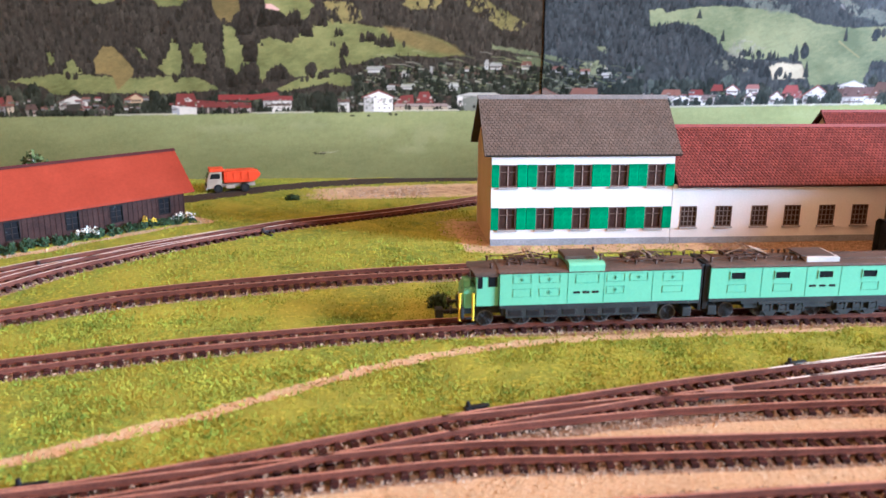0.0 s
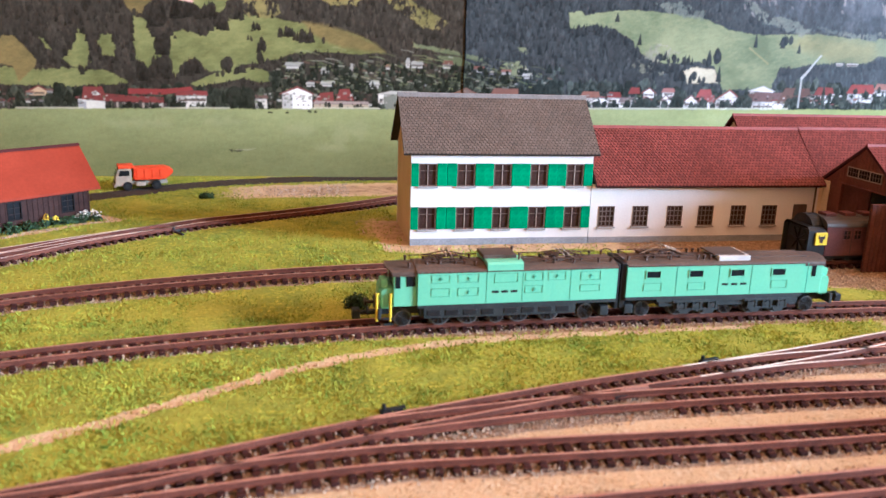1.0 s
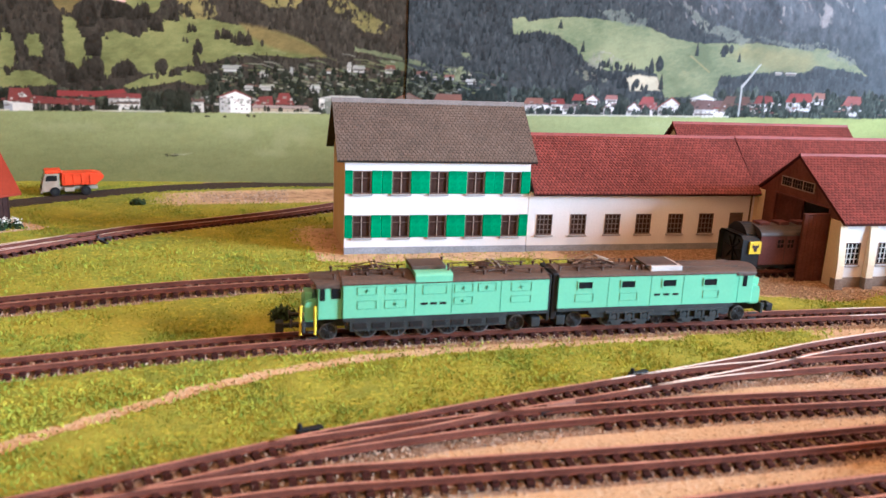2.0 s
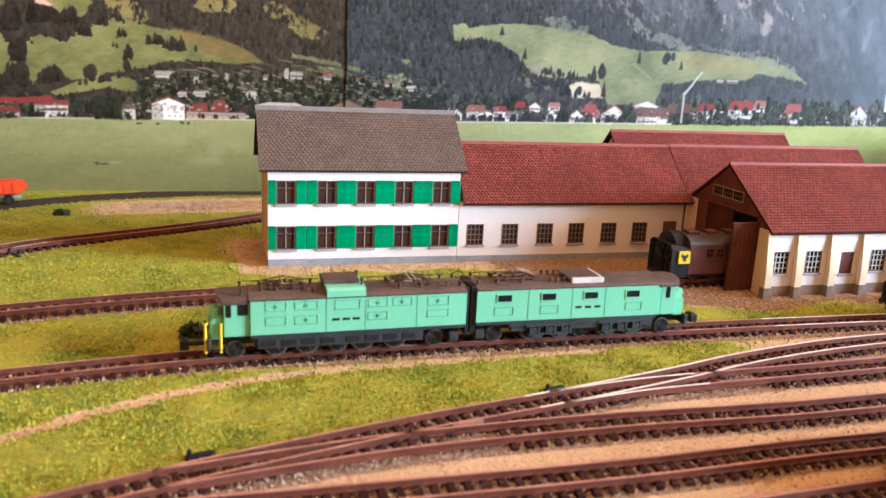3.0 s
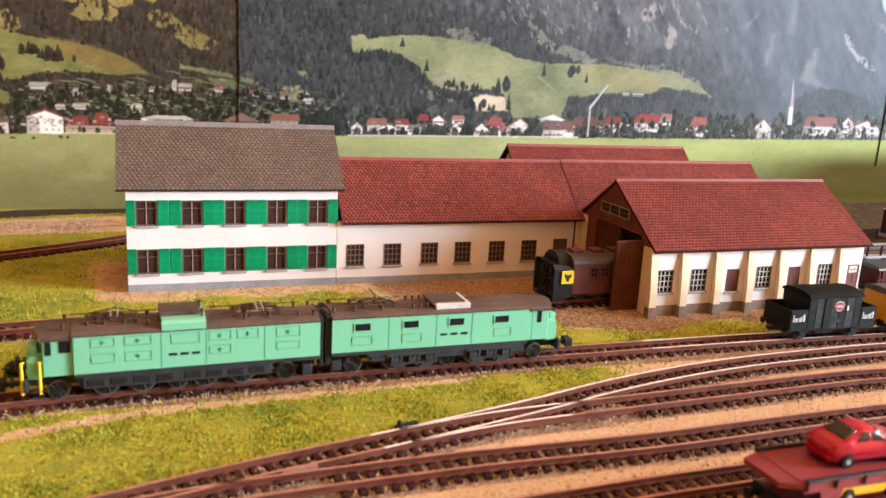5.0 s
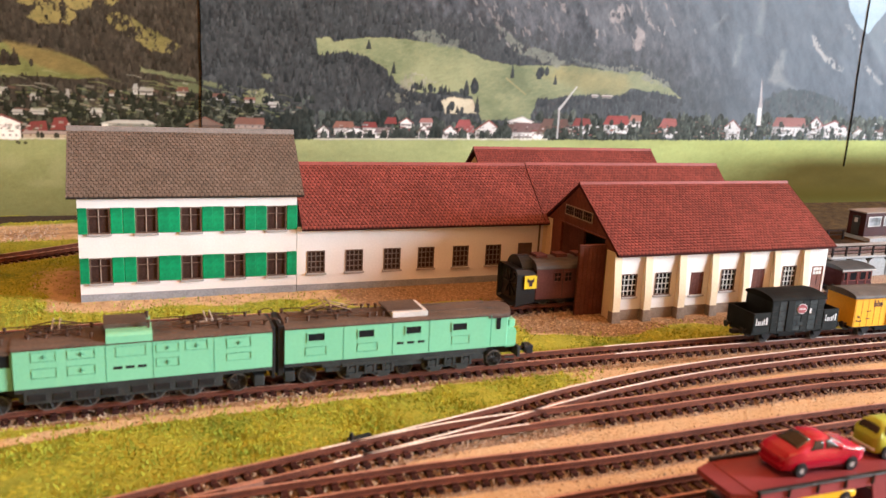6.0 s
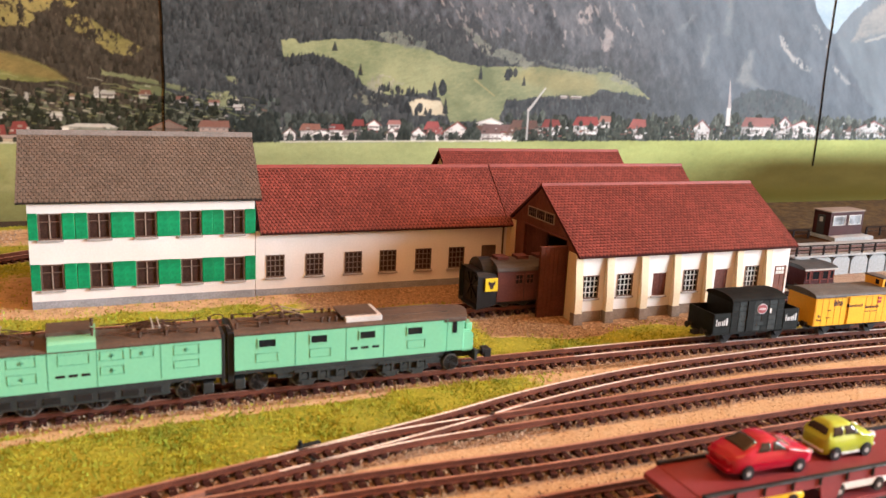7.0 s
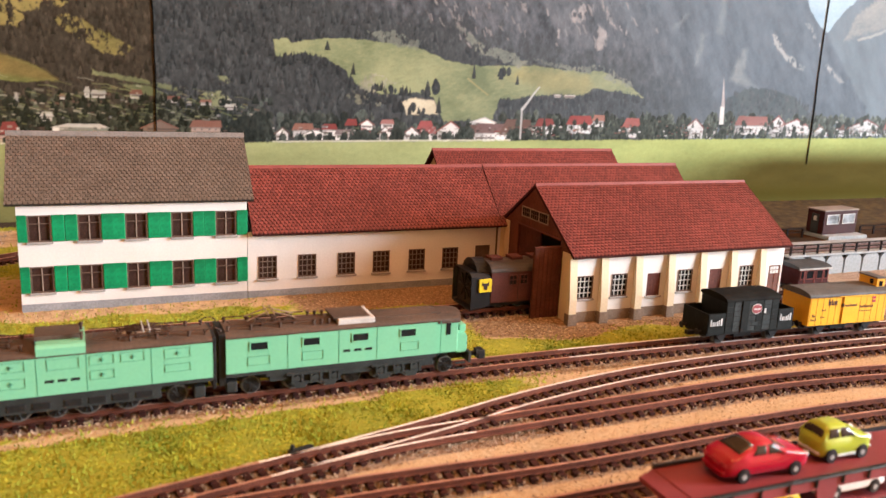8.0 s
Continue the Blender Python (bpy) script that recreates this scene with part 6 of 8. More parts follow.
    if front:
        pantograph(16, 0.9, GEAR_TAN, ROOF_GEAR)
        pantograph(62, 0.2, GREY_LIGHT, ROOF_GEAR)
        part("hatch_plate", slab(56, 68, -2.2, 2.2, Z1 + 1.9, Z1 + 2.6, 0.2), GREY_LIGHT, t)
    else:
        pantograph(64, 2.0, GEAR_TAN, GEAR_TAN)
        for yy in (-3.5, 3.5):
            part("walkway", slab(2, 27, yy - 1.0, yy + 1.0, Z1 + 1.7, Z1 + 2.1), LOCO_ROOF, t)
    # running gear
    frame = bmesh.new()
    box(frame, 6, 64 if front else 66, -W + 0.6, W - 0.6, 4.6, Z0 - 1.2)
    box(frame, -8, 82, -4, 4, 4.5, Z0 - 1.0)
    part("underframe", frame, FRAME_GREY, t)
    part("skirt", slab(7.4, 66.6 if front else 67.4, -W - 0.02, -W + 0.7, 3.9 if front else 6.6, Z0 - 1.2, 0.1), FRAME_GREY, t)
    if front:
        for k in range(8):
            a0 = 8.5 + k * 6.9 + (2.0 if k > 3 else 0)
            part("cover_plate", slab(a0, a0 + 5.2, -W - 0.2, -W + 0.6, 4.7, 7.0, 0.2), BLACK_PLASTIC, t)
    else:
        for x0 in (9.5, 40.0):
            bm = bmesh.new()
            box(bm, x0, x0 + 20.5, -W - 0.3, -W + 0.5, 6.2, 7.3, 0, 0.15)
            box(bm, x0 + 1.2, x0 + 19.3, -W - 0.2, -W + 0.4, 2.9, 3.7, 0, 0.15)
            bogie = part("bogie_frame", bm, FRAME_GREY, t)
            for k in range(6):
                part("upright", slab(x0 + 1.4 + 3.3 * k, x0 + 2.3 + 3.3 * k, -W - 0.35, -W + 0.4, 3.4, 6.6, 0.1), FRAME_GREY, bogie)
            for k in (0, 2, 4):
                bm = bmesh.new()
                rod(bm, (x0 + 3.6 + 3.3 * k, -W - 0.35, 4.9), (x0 + 3.6 + 3.3 * k, -W + 0.3, 4.9), 1.15, 0, 12)
                part("spring", bm, FRAME_GREY, bogie)
            part("backing", slab(x0 + 1.0, x0 + 19.5, -W + 0.5, -W + 0.9, 3.0, 6.4), BLACK_PLASTIC, bogie)
            for k in (5.0, 15.5):
                bm = bmesh.new()
                prism(bm, [(x0 + k - 2.6, 3.2), (x0 + k + 2.6, 3.2), (x0 + k + 1.6, 1.5), (x0 + k - 1.6, 1.5)], "y", -W - 0.25, -W + 0.4)
                part("axle_box", bm, FRAME_GREY, bogie)
    for k in range(2):
        part("step", slab(-7.4, -3.6, -W + 0.8, -W + 1.5, 1.5 + k * 2.2, 2.0 + k * 2.2), FRAME_GREY, t)
    part("end_box", slab(77, 80.5, -W + 0.4, W - 0.4, 2.2, 6.0, 0.3), FRAME_GREY, t)
    part("gutter", slab(L0 - 0.4, L1, -W - 0.25, -W + 0.3, Z1 - 0.1, Z1 + 0.25), ROOF_GEAR, t)
    for wx, me in ((0, SMALL), (14, BIG), (25, BIG), (36, SMALL), (45, BIG), (57, BIG), (72, SMALL)):
        for s in (-1, 1):
            piece("wheel", me, t, wx, -5.6 * 1 if s < 0 else 5.6, 0, 0 if s < 0 else 180)
    # buffer beam, buffers, coupler, yellow handrails
    part("buffer_beam", slab(-9.6, -8.4, -W + 0.2, W - 0.2, 4.0, 8.2, 0.2), FRAME_GREY, t)
    for yy in (-5.2, 5.2):
        bm = bmesh.new()
        rod(bm, (-12.6, yy, 6.6), (-9.4, yy, 6.6), 0.7, 0, 10)
        rod(bm, (-13.4, yy, 6.6), (-12.6, yy, 6.6), 1.6, 0, 16)
        part("buffer", bm, BLACK_PLASTIC, t)
    bm = bmesh.new()
    box(bm, -15.5, -9.6, -1.0, 1.0, 3.6, 4.8)
    box(bm, -18.5, -15.5, -2.4, 2.4, 2.4, 5.8, 0, 0.3)
    part("coupler", bm, BLACK_PLASTIC, t)
    for xx, yy in ((-10.0, -W + 1.4), (-4.9, -W + 1.2)) if front else ():
        bm = bmesh.new()
        rod(bm, (xx, yy, 3.0), (xx, yy, Z0 + 4.6), 0.5, 0, 8)
        rod(bm, (xx, yy, Z0 + 4.4), (xx + 0.9, yy + 0.9, Z0 + 4.4), 0.3, 0, 6)
        part("handrail", bm, YELLOW_PAINT if front else LOCO_GREEN, t)
    part("end_door", slab(-8.68, -8.4, -1.8, 1.8, Z0 - 1.5, Z0 + 5.6), LOCO_GREEN, t)
    bm = bmesh.new()
    for yy in (-4.6, 4.6):
        rod(bm, (-9.0, yy, Z0 + 0.6), (-8.3, yy, Z0 + 0.6), 0.9, 0, 14)
    part("headlight", bm, GEAR_LIGHT, t)
    # bellows end
    part("gangway", slab(L1, L1 + (1.2 if front else 2.2), -W + 0.8, W - 0.8, 4.5, Z1 + 1.4, 0.2), BLACK_PLASTIC, t)
    if front:
        bm = bmesh.new()
        box(bm, L1 + 0.6, L1 + 3.0, -1.2, 1.2, 3.8, 5.0)
        part("coupling_bar", bm, BLACK_PLASTIC, t)
        for yy in (-6, 6):
            bm = bmesh.new()
            for k in range(8):
                a0, a1 = k * math.pi / 8, (k + 1) * math.pi / 8
                rod(bm, (L1 - 2 + 2.6 - 2.6 * math.cos(a0), yy, Z1 + 2.2 + 1.6 * math.sin(a0)), (L1 - 2 + 2.6 - 2.6 * math.cos(a1), yy, Z1 + 2.2 + 1.6 * math.sin(a1)), 0.2, 0, 6)
            part("roof_jumper", bm, ROOF_GEAR, t)
    return t


half_loco("pale green electric locomotive half with brown roof and yellow handrails", -18.2, -107.7, 1.4, True)
# the other half is turned end for end
other = half_loco("pale green electric locomotive half with side windows and brown roof", 0, 0, 0, False)
other.matrix_world = pose(150.0 * MM, -104.6 * MM, RAIL_TOP * MM) @ Matrix.Diagonal((-1, 1, 1, 1))
# ---- rolling stock, road vehicles ----
PLOW_BLACK = mat("sooty_black_paint", (0.016, 0.016, 0.018), (0.010, 0.010, 0.011), 0.35, 150)
PLOW_BROWN = mat("dark_red_brown_paint", (0.115, 0.045, 0.042), (0.085, 0.033, 0.031), 0.5, 120, spec=0.08)
ROOF_GREY = mat("grey_wagon_roof", (0.115, 0.11, 0.105), (0.080, 0.077, 0.074), 0.6, 120, spec=0.12)
SHUNTER_RED = mat("dark_maroon_paint", (0.060, 0.016, 0.016), (0.040, 0.011, 0.011), 0.5, 120, spec=0.06)
ROOF_DARK = mat("dark_grey_roof", (0.060, 0.062, 0.065), (0.038, 0.040, 0.042), 0.6, 120, spec=0.1)
WAGON_ROOF = mat("sooty_wagon_roof", (0.017, 0.018, 0.017), (0.010, 0.010, 0.010), 0.75, 150, spec=0.03)
WAGON_BLACK = mat("blackish_green_wagon", (0.016, 0.019, 0.018), (0.009, 0.010, 0.010), 0.55, 180, spread=0.15, spec=0.1)
WAGON_WORN = mat("weathered_blue_grey_boards", (0.050, 0.060, 0.062), (0.025, 0.030, 0.032), 0.65, 250, spec=0.1)
WAGON_YELLOW = mat("yellow_wagon_paint", (0.80, 0.44, 0.012), (0.74, 0.39, 0.010), 0.45, 60, grime=0.08)
PRINT_RED = mat("red_print", (0.42, 0.03, 0.05), None, 0.5, 200)
PRINT_WHITE = mat("white_print", (0.66, 0.68, 0.70), None, 0.5, 200, grime=0.1)
PRINT_DARK = mat("dark_print", (0.05, 0.03, 0.03), None, 0.5, 200)
CAR_RED = mat("glossy_red_car", (0.33, 0.003, 0.022), (0.31, 0.003, 0.021), 0.16, 60, 400, 0.0, grime=0.02, spec=0.5)
CAR_GREEN = mat("glossy_lime_car", (0.34, 0.42, 0.035), (0.31, 0.39, 0.030), 0.25, 60, grime=0.04, spec=0.5)
CAR_WHITE = mat("glossy_white_car", (0.75, 0.75, 0.74), None, 0.3, 60, grime=0.05)
CAR_YELLOW = mat("glossy_yellow_car", (0.72, 0.46, 0.02), None, 0.3, 60, grime=0.05)
CARRIER_RED = mat("oxide_red_carrier", (0.225, 0.037, 0.042), (0.175, 0.029, 0.034), 0.5, 80, grime=0.12)
TRUCK_CREAM = mat("cream_truck_cab", (0.42, 0.36, 0.28), None, 0.5, 200, grime=0.1)
TRUCK_ORANGE = mat("bright_orange_tipper", (0.74, 0.07, 0.015), None, 0.45, 200, grime=0.08)
WINDSCREEN = mat("smoky_car_glass", (0.045, 0.035, 0.03), None, 0.15, 200, bump=0.0)
CAR_WHEEL = to_mesh("wheel", (lambda b: (rod(b, (0, -0.9, 0), (0, 0.9, 0), 1.7, 0, 18), rod(b, (0, -1.0, 0), (0, 1.0, 0), 0.7, 1, 12), b)[-1])(bmesh.new()), BLACK_PLASTIC, GREY_LIGHT)
AXLE_WHEEL = wheel_mesh(3.0, False)


def arch_roof(half, z, rise, x0, x1, over=0.4):
    bm = bmesh.new()
    top = [((half + over) * math.cos(math.pi - k * math.pi / 10), z + rise * math.sin(k * math.pi / 10)) for k in range(11)]
    prism(bm, top + [(half + over, z - 0.5), (-half - over, z - 0.5)], "x", x0, x1)
    return bm


def running_gear(t, length, inset):
    part("underframe", slab(0.6, length - 0.6, -6.5, 6.5, 4.0, 5.4, 0.1), BLACK_PLASTIC, t)
    for x in (inset, length - inset):
        for s in (-1, 1):
            piece("wheel", AXLE_WHEEL, t, x, 5.6 * s, 0, 0 if s < 0 else 180)
            bm = bmesh.new()
            prism(bm, [(x - 2.6, 4.4), (x + 2.6, 4.4), (x + 1.0, 2.0), (x - 1.0, 2.0)], "y", -7.2 if s < 0 else 6.6, -6.6 if s < 0 else 7.2)
            part("axle_guard", bm, BLACK_PLASTIC, t)
    for x, d in ((0, -1), (length, 1)):
        for yy in (-5.2, 5.2):
            bm = bmesh.new()
            rod(bm, (x, yy, 6.2), (x + 2.2 * d, yy, 6.2), 0.6, 0, 8)
            rod(bm, (x + 2.2 * d, yy, 6.2), (x + 2.7 * d, yy, 6.2), 1.4, 0, 14)
            part("buffer", bm, BLACK_PLASTIC, t)
        bm = bmesh.new()
        box(bm, min(x, x + 3.5 * d), max(x, x + 3.5 * d), -1.4, 1.4, 3.4, 5.2, 0, 0.2)
        part("coupler", bm, BLACK_PLASTIC, t)
    part("brake_rigging", slab(length * 0.4, length * 0.6, -4, 4, 1.6, 4.0, 0.3), BLACK_PLASTIC, t)


# the rotary snow plough standing in the shed doorway
gz = float(ground_height(200, -45.5)) + 3.2
plow = thing("snow_plough", 183, -45.5, gz, 0, "black and brown rotary snow plough in the shed doorway", "snow plough")
hood = [(-10.6, 1.6), (-9.8, 0.8), (9.8, 0.8), (10.6, 1.6), (10.6, 16.6), (8.6, 18.4), (-8.6, 18.4), (-10.6, 16.6)]
bm = bmesh.new()
rings = []
for x, k, drop in ((2.2, 1.0, 0), (9.4, 0.92, 0), (12.6, 0.86, 0), (12.6, 0.80, 0), (6.0, 0.84, 0), (2.6, 0.95, 0)):
    rings.append([bm.verts.new((x, y * k, 10.3 + (z - 10.3) * k)) for y, z in hood])
for ra, rb in zip(rings, rings[1:] + rings[:1]):
    for i in range(8):
        j = (i + 1) % 8
        bm.faces.new((ra[i], ra[j], rb[j], rb[i]))
part("scoop", bm, PLOW_BLACK, plow, "black hood round the rotary blades")
part("scoop_back", slab(4.2, 4.8, -9.2, 9.2, 2.2, 16.6), PLOW_BLACK, plow)
for k in range(8):
    a = k * math.tau / 8
    bm = bmesh.new()
    prism(bm, [(0.8 * math.cos(a), 10.3 + 0.8 * math.sin(a)), (6.6 * math.cos(a - 0.16), 10.3 + 6.6 * math.sin(a - 0.16)), (6.6 * math.cos(a + 0.16), 10.3 + 6.6 * math.sin(a + 0.16))], "x", 3.4, 4.2)
    part("blade", bm, PLOW_BLACK, plow)
bm = bmesh.new()
rod(bm, (2.8, 0, 10.3), (4.2, 0, 10.3), 0.8, 0, 14)
part("hub", bm, PLOW_BLACK, plow)
bm = bmesh.new()
rod(bm, (7.0, 2.5, 13.4), (13.2, 2.5, 13.4), 9.4, 0, 28)
part("drum_housing", bm, PLOW_BLACK, plow)
plate = part("sign", slab(6.0, 12.2, -10.9, -9.0, 9.6, 15.6, 0.1), YELLOW_PAINT, plow, "yellow plate with a dark emblem")
bm = bmesh.new()
prism(bm, [(7.0, 14.4), (7.6, 13.6), (9.4, 13.6), (10.0, 14.4), (10.3, 12.8), (9.4, 12.2), (9.2, 10.6), (7.8, 10.6), (7.6, 12.2), (6.7, 12.8)], "y", -11.05, -10.9)
bmesh.ops.translate(bm, vec=(0.6, 0, 0.2), verts=bm.verts)
part("emblem", bm, PRINT_DARK, plate)
bm = bmesh.new()
box(bm, 13, 77, -8.8, 8.8, 3.5, 18.4, 0, 0.2)
body = part("body", bm, PLOW_BROWN, plow)
part("roof", arch_roof(8.8, 18.4, 4.0, 12.6, 77.5), mat("sooty_brown_roof", (0.075, 0.062, 0.058), (0.045, 0.037, 0.035), 0.42, 120, spec=0.25), plow)
for k in range(3):
    part("roof_box", slab(15 + k * 10.5, 21 + k * 10.5, -3.2, 3.2, 21.8, 23.6, 0.2), PLOW_BROWN, plow)
for x in (22.0, 27.6, 44.0, 49.6):
    bm = bmesh.new()
    for a, b, c, d in ((x, x + 4.2, 11.6, 12.0), (x, x + 4.2, 16.0, 16.4), (x, x + 0.4, 12.0, 16.0), (x + 3.8, x + 4.2, 12.0, 16.0), (x + 1.95, x + 2.25, 12.0, 16.0), (x + 0.4, x + 1.95, 13.9, 14.2), (x + 2.25, x + 3.8, 13.9, 14.2)):
        box(bm, a, b, -9.05, -8.75, c, d)
    f = part("window", bm, PLOW_BROWN, body)
    part("pane", slab(x + 0.4, x + 3.8, -8.86, -8.7, 12.0, 16.0), NIGHT_PANE, f)
for x in (26.9, 42, 58):
    part("door_seam", slab(x - 0.12, x + 0.12, -8.88, -8.7, 4.4, 18.4), BLACK_PLASTIC, body)
part("underframe", slab(5, 77, -6.8, 6.8, 1.6, 3.5), BLACK_PLASTIC, plow)
for x in (19, 29, 59, 69):
    for s in (-1, 1):
        piece("wheel", AXLE_WHEEL, plow, x, 5.6 * s, 0, 0 if s < 0 else 180)

# the dark goods wagon with open ends
wag = thing("goods_wagon", 269.6, -106.3, RAIL_TOP, -2.2, "blackish goods wagon with arched roof and open ends", "goods wagon")
running_gear(wag, 47, 9.5)
bm = bmesh.new()
box(bm, 9.5, 37.8, -8.4, 8.4, 5.4, 20.0)
mid = part("body", bm, WAGON_BLACK, wag)
part("roof", arch_roof(8.4, 20.0, 2.2, 8.9, 38.4, 0.6), WAGON_ROOF, wag)
for x0, x1 in ((0.3, 9.5), (37.8, 46.7)):
    bm = bmesh.new()
    for b in ((x0, x1, -8.4, -7.8), (x0, x1, 7.8, 8.4)):
        box(bm, *b, 5.4, 14.6)
    e = x0 if x0 < 5 else x1 - 0.6
    box(bm, e, e + 0.6, -7.8, 7.8, 5.4, 14.6)
    box(bm, x0, x1, -8.4, 8.4, 5.0, 5.4)
    tub = part("open_end", bm, WAGON_BLACK, wag)
    for k in range(3):
        part("board", slab(x0 + 0.5, x1 - 0.3, -8.62, -8.4, 5.9 + k * 2.9, 8.5 + k * 2.9), WAGON_BLACK, tub)
    for k in range(6):
        part("lettering_bar", slab(x0 + 1.5 + k * 1.05, x0 + 2.0 + k * 1.05 + 0.25 * (k % 2), -8.72, -8.62, 9.2, (12.2, 11.0, 11.0, 11.2, 11.8, 12.4)[k]), PRINT_WHITE, tub)
for k, (a, b, m) in enumerate(((9.8, 13.2, WAGON_BLACK), (13.6, 17.4, WAGON_WORN), (21.8, 25.4, WAGON_WORN), (25.8, 29.2, WAGON_BLACK), (29.6, 33.6, WAGON_WORN), (34.0, 37.5, WAGON_BLACK))):
    for j in range(6):
        part("board", slab(a, b, -8.62, -8.4, 5.9 + j * 2.3, 7.95 + j * 2.3), m, mid)
part("door", slab(17.7, 21.5, -8.9, -8.4, 5.8, 19.6, 0.1), WAGON_BLACK, mid)
bm = bmesh.new()
prism(bm, [(25.6 + 2.7 * math.cos(k * math.tau / 24), 15.6 + 2.3 * math.sin(k * math.tau / 24)) for k in range(24)], "y", -8.76, -8.62)
badge = part("badge", bm, PRINT_WHITE, mid)
bm = bmesh.new()
prism(bm, [(25.6 + 2.45 * math.cos(k * math.tau / 24), 15.6 + 2.0 * math.sin(k * math.tau / 24)) for k in range(24)], "y", -8.86, -8.76)
part("badge_face", bm, mat("faded_pink_print", (0.34, 0.085, 0.10), None, 0.5, 200), badge)
for k in range(4):
    part("lettering_bar", slab(23.9 + k * 0.9, 24.5 + k * 0.9, -8.92, -8.86, 15.2, 16.0), PRINT_WHITE, badge)
part("lettering_bar", slab(29.9, 30.8, -8.74, -8.62, 13.4, 15.6), PRINT_WHITE, mid)
part("lettering_bar", slab(24.0, 27.0, -8.74, -8.62, 8.2, 9.6), WAGON_WORN, mid)

# the yellow covered wagon with a brakeman's cabin
yel = thing("covered_wagon", 324.6, -108.7, RAIL_TOP, -3.2, "yellow covered wagon with grey roof and brakeman's cabin", "goods wagon")
running_gear(yel, 46, 9.5)
bm = bmesh.new()
box(bm, 0.3, 45.7, -8.5, 8.5, 5.4, 19.2, 0, 0.15)
ybody = part("body", bm, WAGON_YELLOW, yel)
part("roof", arch_roof(8.5, 19.2, 2.4, -0.4, 46.4, 0.6), ROOF_GREY, yel)
for k in range(13):
    x = 0.9 + k * 3.6
    part("board_seam", slab(x - 0.09, x + 0.09, -8.56, -8.4, 5.6, 19), mat("dark_yellow_joint", (0.34, 0.15, 0.01), None, 0.6, 200) if k == 0 else bpy.data.materials["dark_yellow_joint"], ybody)
part("door", slab(19.5, 27.5, -8.95, -8.5, 5.8, 18.8, 0.1), WAGON_YELLOW, ybody)
part("door_rail", slab(17, 38, -9.2, -8.5, 18.5, 18.9), WAGON_YELLOW, ybody)
words = [(11.0, 14.6, 17.6, 0.9, 6), (18.6, 13.7, 15.1, 0.75, 13), (29.6, 12.6, 14.0, 0.7, 12), (30.0, 10.9, 11.4, 0.6, 12), (7.6, 12.4, 13.0, 0.6, 4), (7.4, 9.0, 9.6, 0.5, 5), (2.0, 7.8, 8.8, 0.8, 4), (2.6, 9.6, 10.8, 0.9, 2)]
for x0, z0, z1, pitch, count in words:
    for k in range(count):
        up_ = z1 if k == 0 or (k * 7 + count) % 5 == 0 else z0 + (z1 - z0) * 0.68
        part("lettering_bar", slab(x0 + k * pitch, x0 + (k + 0.55) * pitch, -9.02 if 19 < x0 + k * pitch < 27.6 else -8.6, -8.5, z0, up_), PRINT_DARK, ybody)
for z in (16.6, 14.9):
    part("lettering_bar", slab(36.6, 38.6, -8.7, -8.56, z, z + 1.1), PRINT_RED, ybody)
bm = bmesh.new()
box(bm, 41.6, 46.6, -5.2, 5.2, 19.4, 25.0, 0, 0.2)
cabin = part("brake_cabin", bm, WAGON_YELLOW, yel)
part("cabin_roof", slab(41.2, 47.0, -5.7, 5.7, 25.0, 25.6, 0.2), ROOF_GREY, cabin)
part("cabin_window", slab(43.0, 45.2, -5.32, -5.15, 21.4, 23.8), NIGHT_PANE, cabin)
part("cabin_window", slab(41.48, 41.65, -3.2, -1.2, 22.0, 24.2), NIGHT_PANE, cabin)

# the small dark red shunter behind them
shz = float(ground_height(380, -61.5)) + 3.2
shunter = thing("shunter", 367, -61.5, shz, -1, "small dark red shunter with grey roof", "locomotive")
shunter.matrix_world = shunter.matrix_world @ Matrix.Diagonal((0.82, 1, 1, 1))
running_gear(shunter, 26, 7)
part("body", slab(0.4, 25.6, -8.0, 8.0, 5.4, 15.6, 0.2), SHUNTER_RED, shunter)
part("roof", arch_roof(8.0, 15.8, 1.6, -0.8, 26.8, 0.9), ROOF_DARK, shunter)
part("roof_edge", slab(-0.8, 26.8, -9.2, -8.9, 15.0, 15.8), GREY_LIGHT, shunter)
for x, w in ((1.6, 3.2), (6.4, 6.4), (15.0, 5.4), (21.4, 3.4)):
    bm = bmesh.new()
    for a, b, c, d in ((x, x + w, 9.6, 10.0), (x, x + w, 14.2, 14.6), (x, x + 0.4, 10.0, 14.2), (x + w - 0.4, x + w, 10.0, 14.2)):
        box(bm, a, b, -8.3, -7.95, c, d)
    f = part("window", bm, mat("red_brown_window_frame", (0.17, 0.04, 0.032), None, 0.5, 150, spec=0.1) if x < 2 else bpy.data.materials["red_brown_window_frame"], shunter)
    part("pane", slab(x + 0.4, x + w - 0.4, -8.14, -7.95, 10.0, 14.2), NIGHT_PANE, f)
for x in (5.4, 13.8, 20.6):
    part("pilaster", slab(x - 0.4, x + 0.4, -8.25, -7.95, 5.6, 15.0), bpy.data.materials["red_brown_window_frame"], shunter)


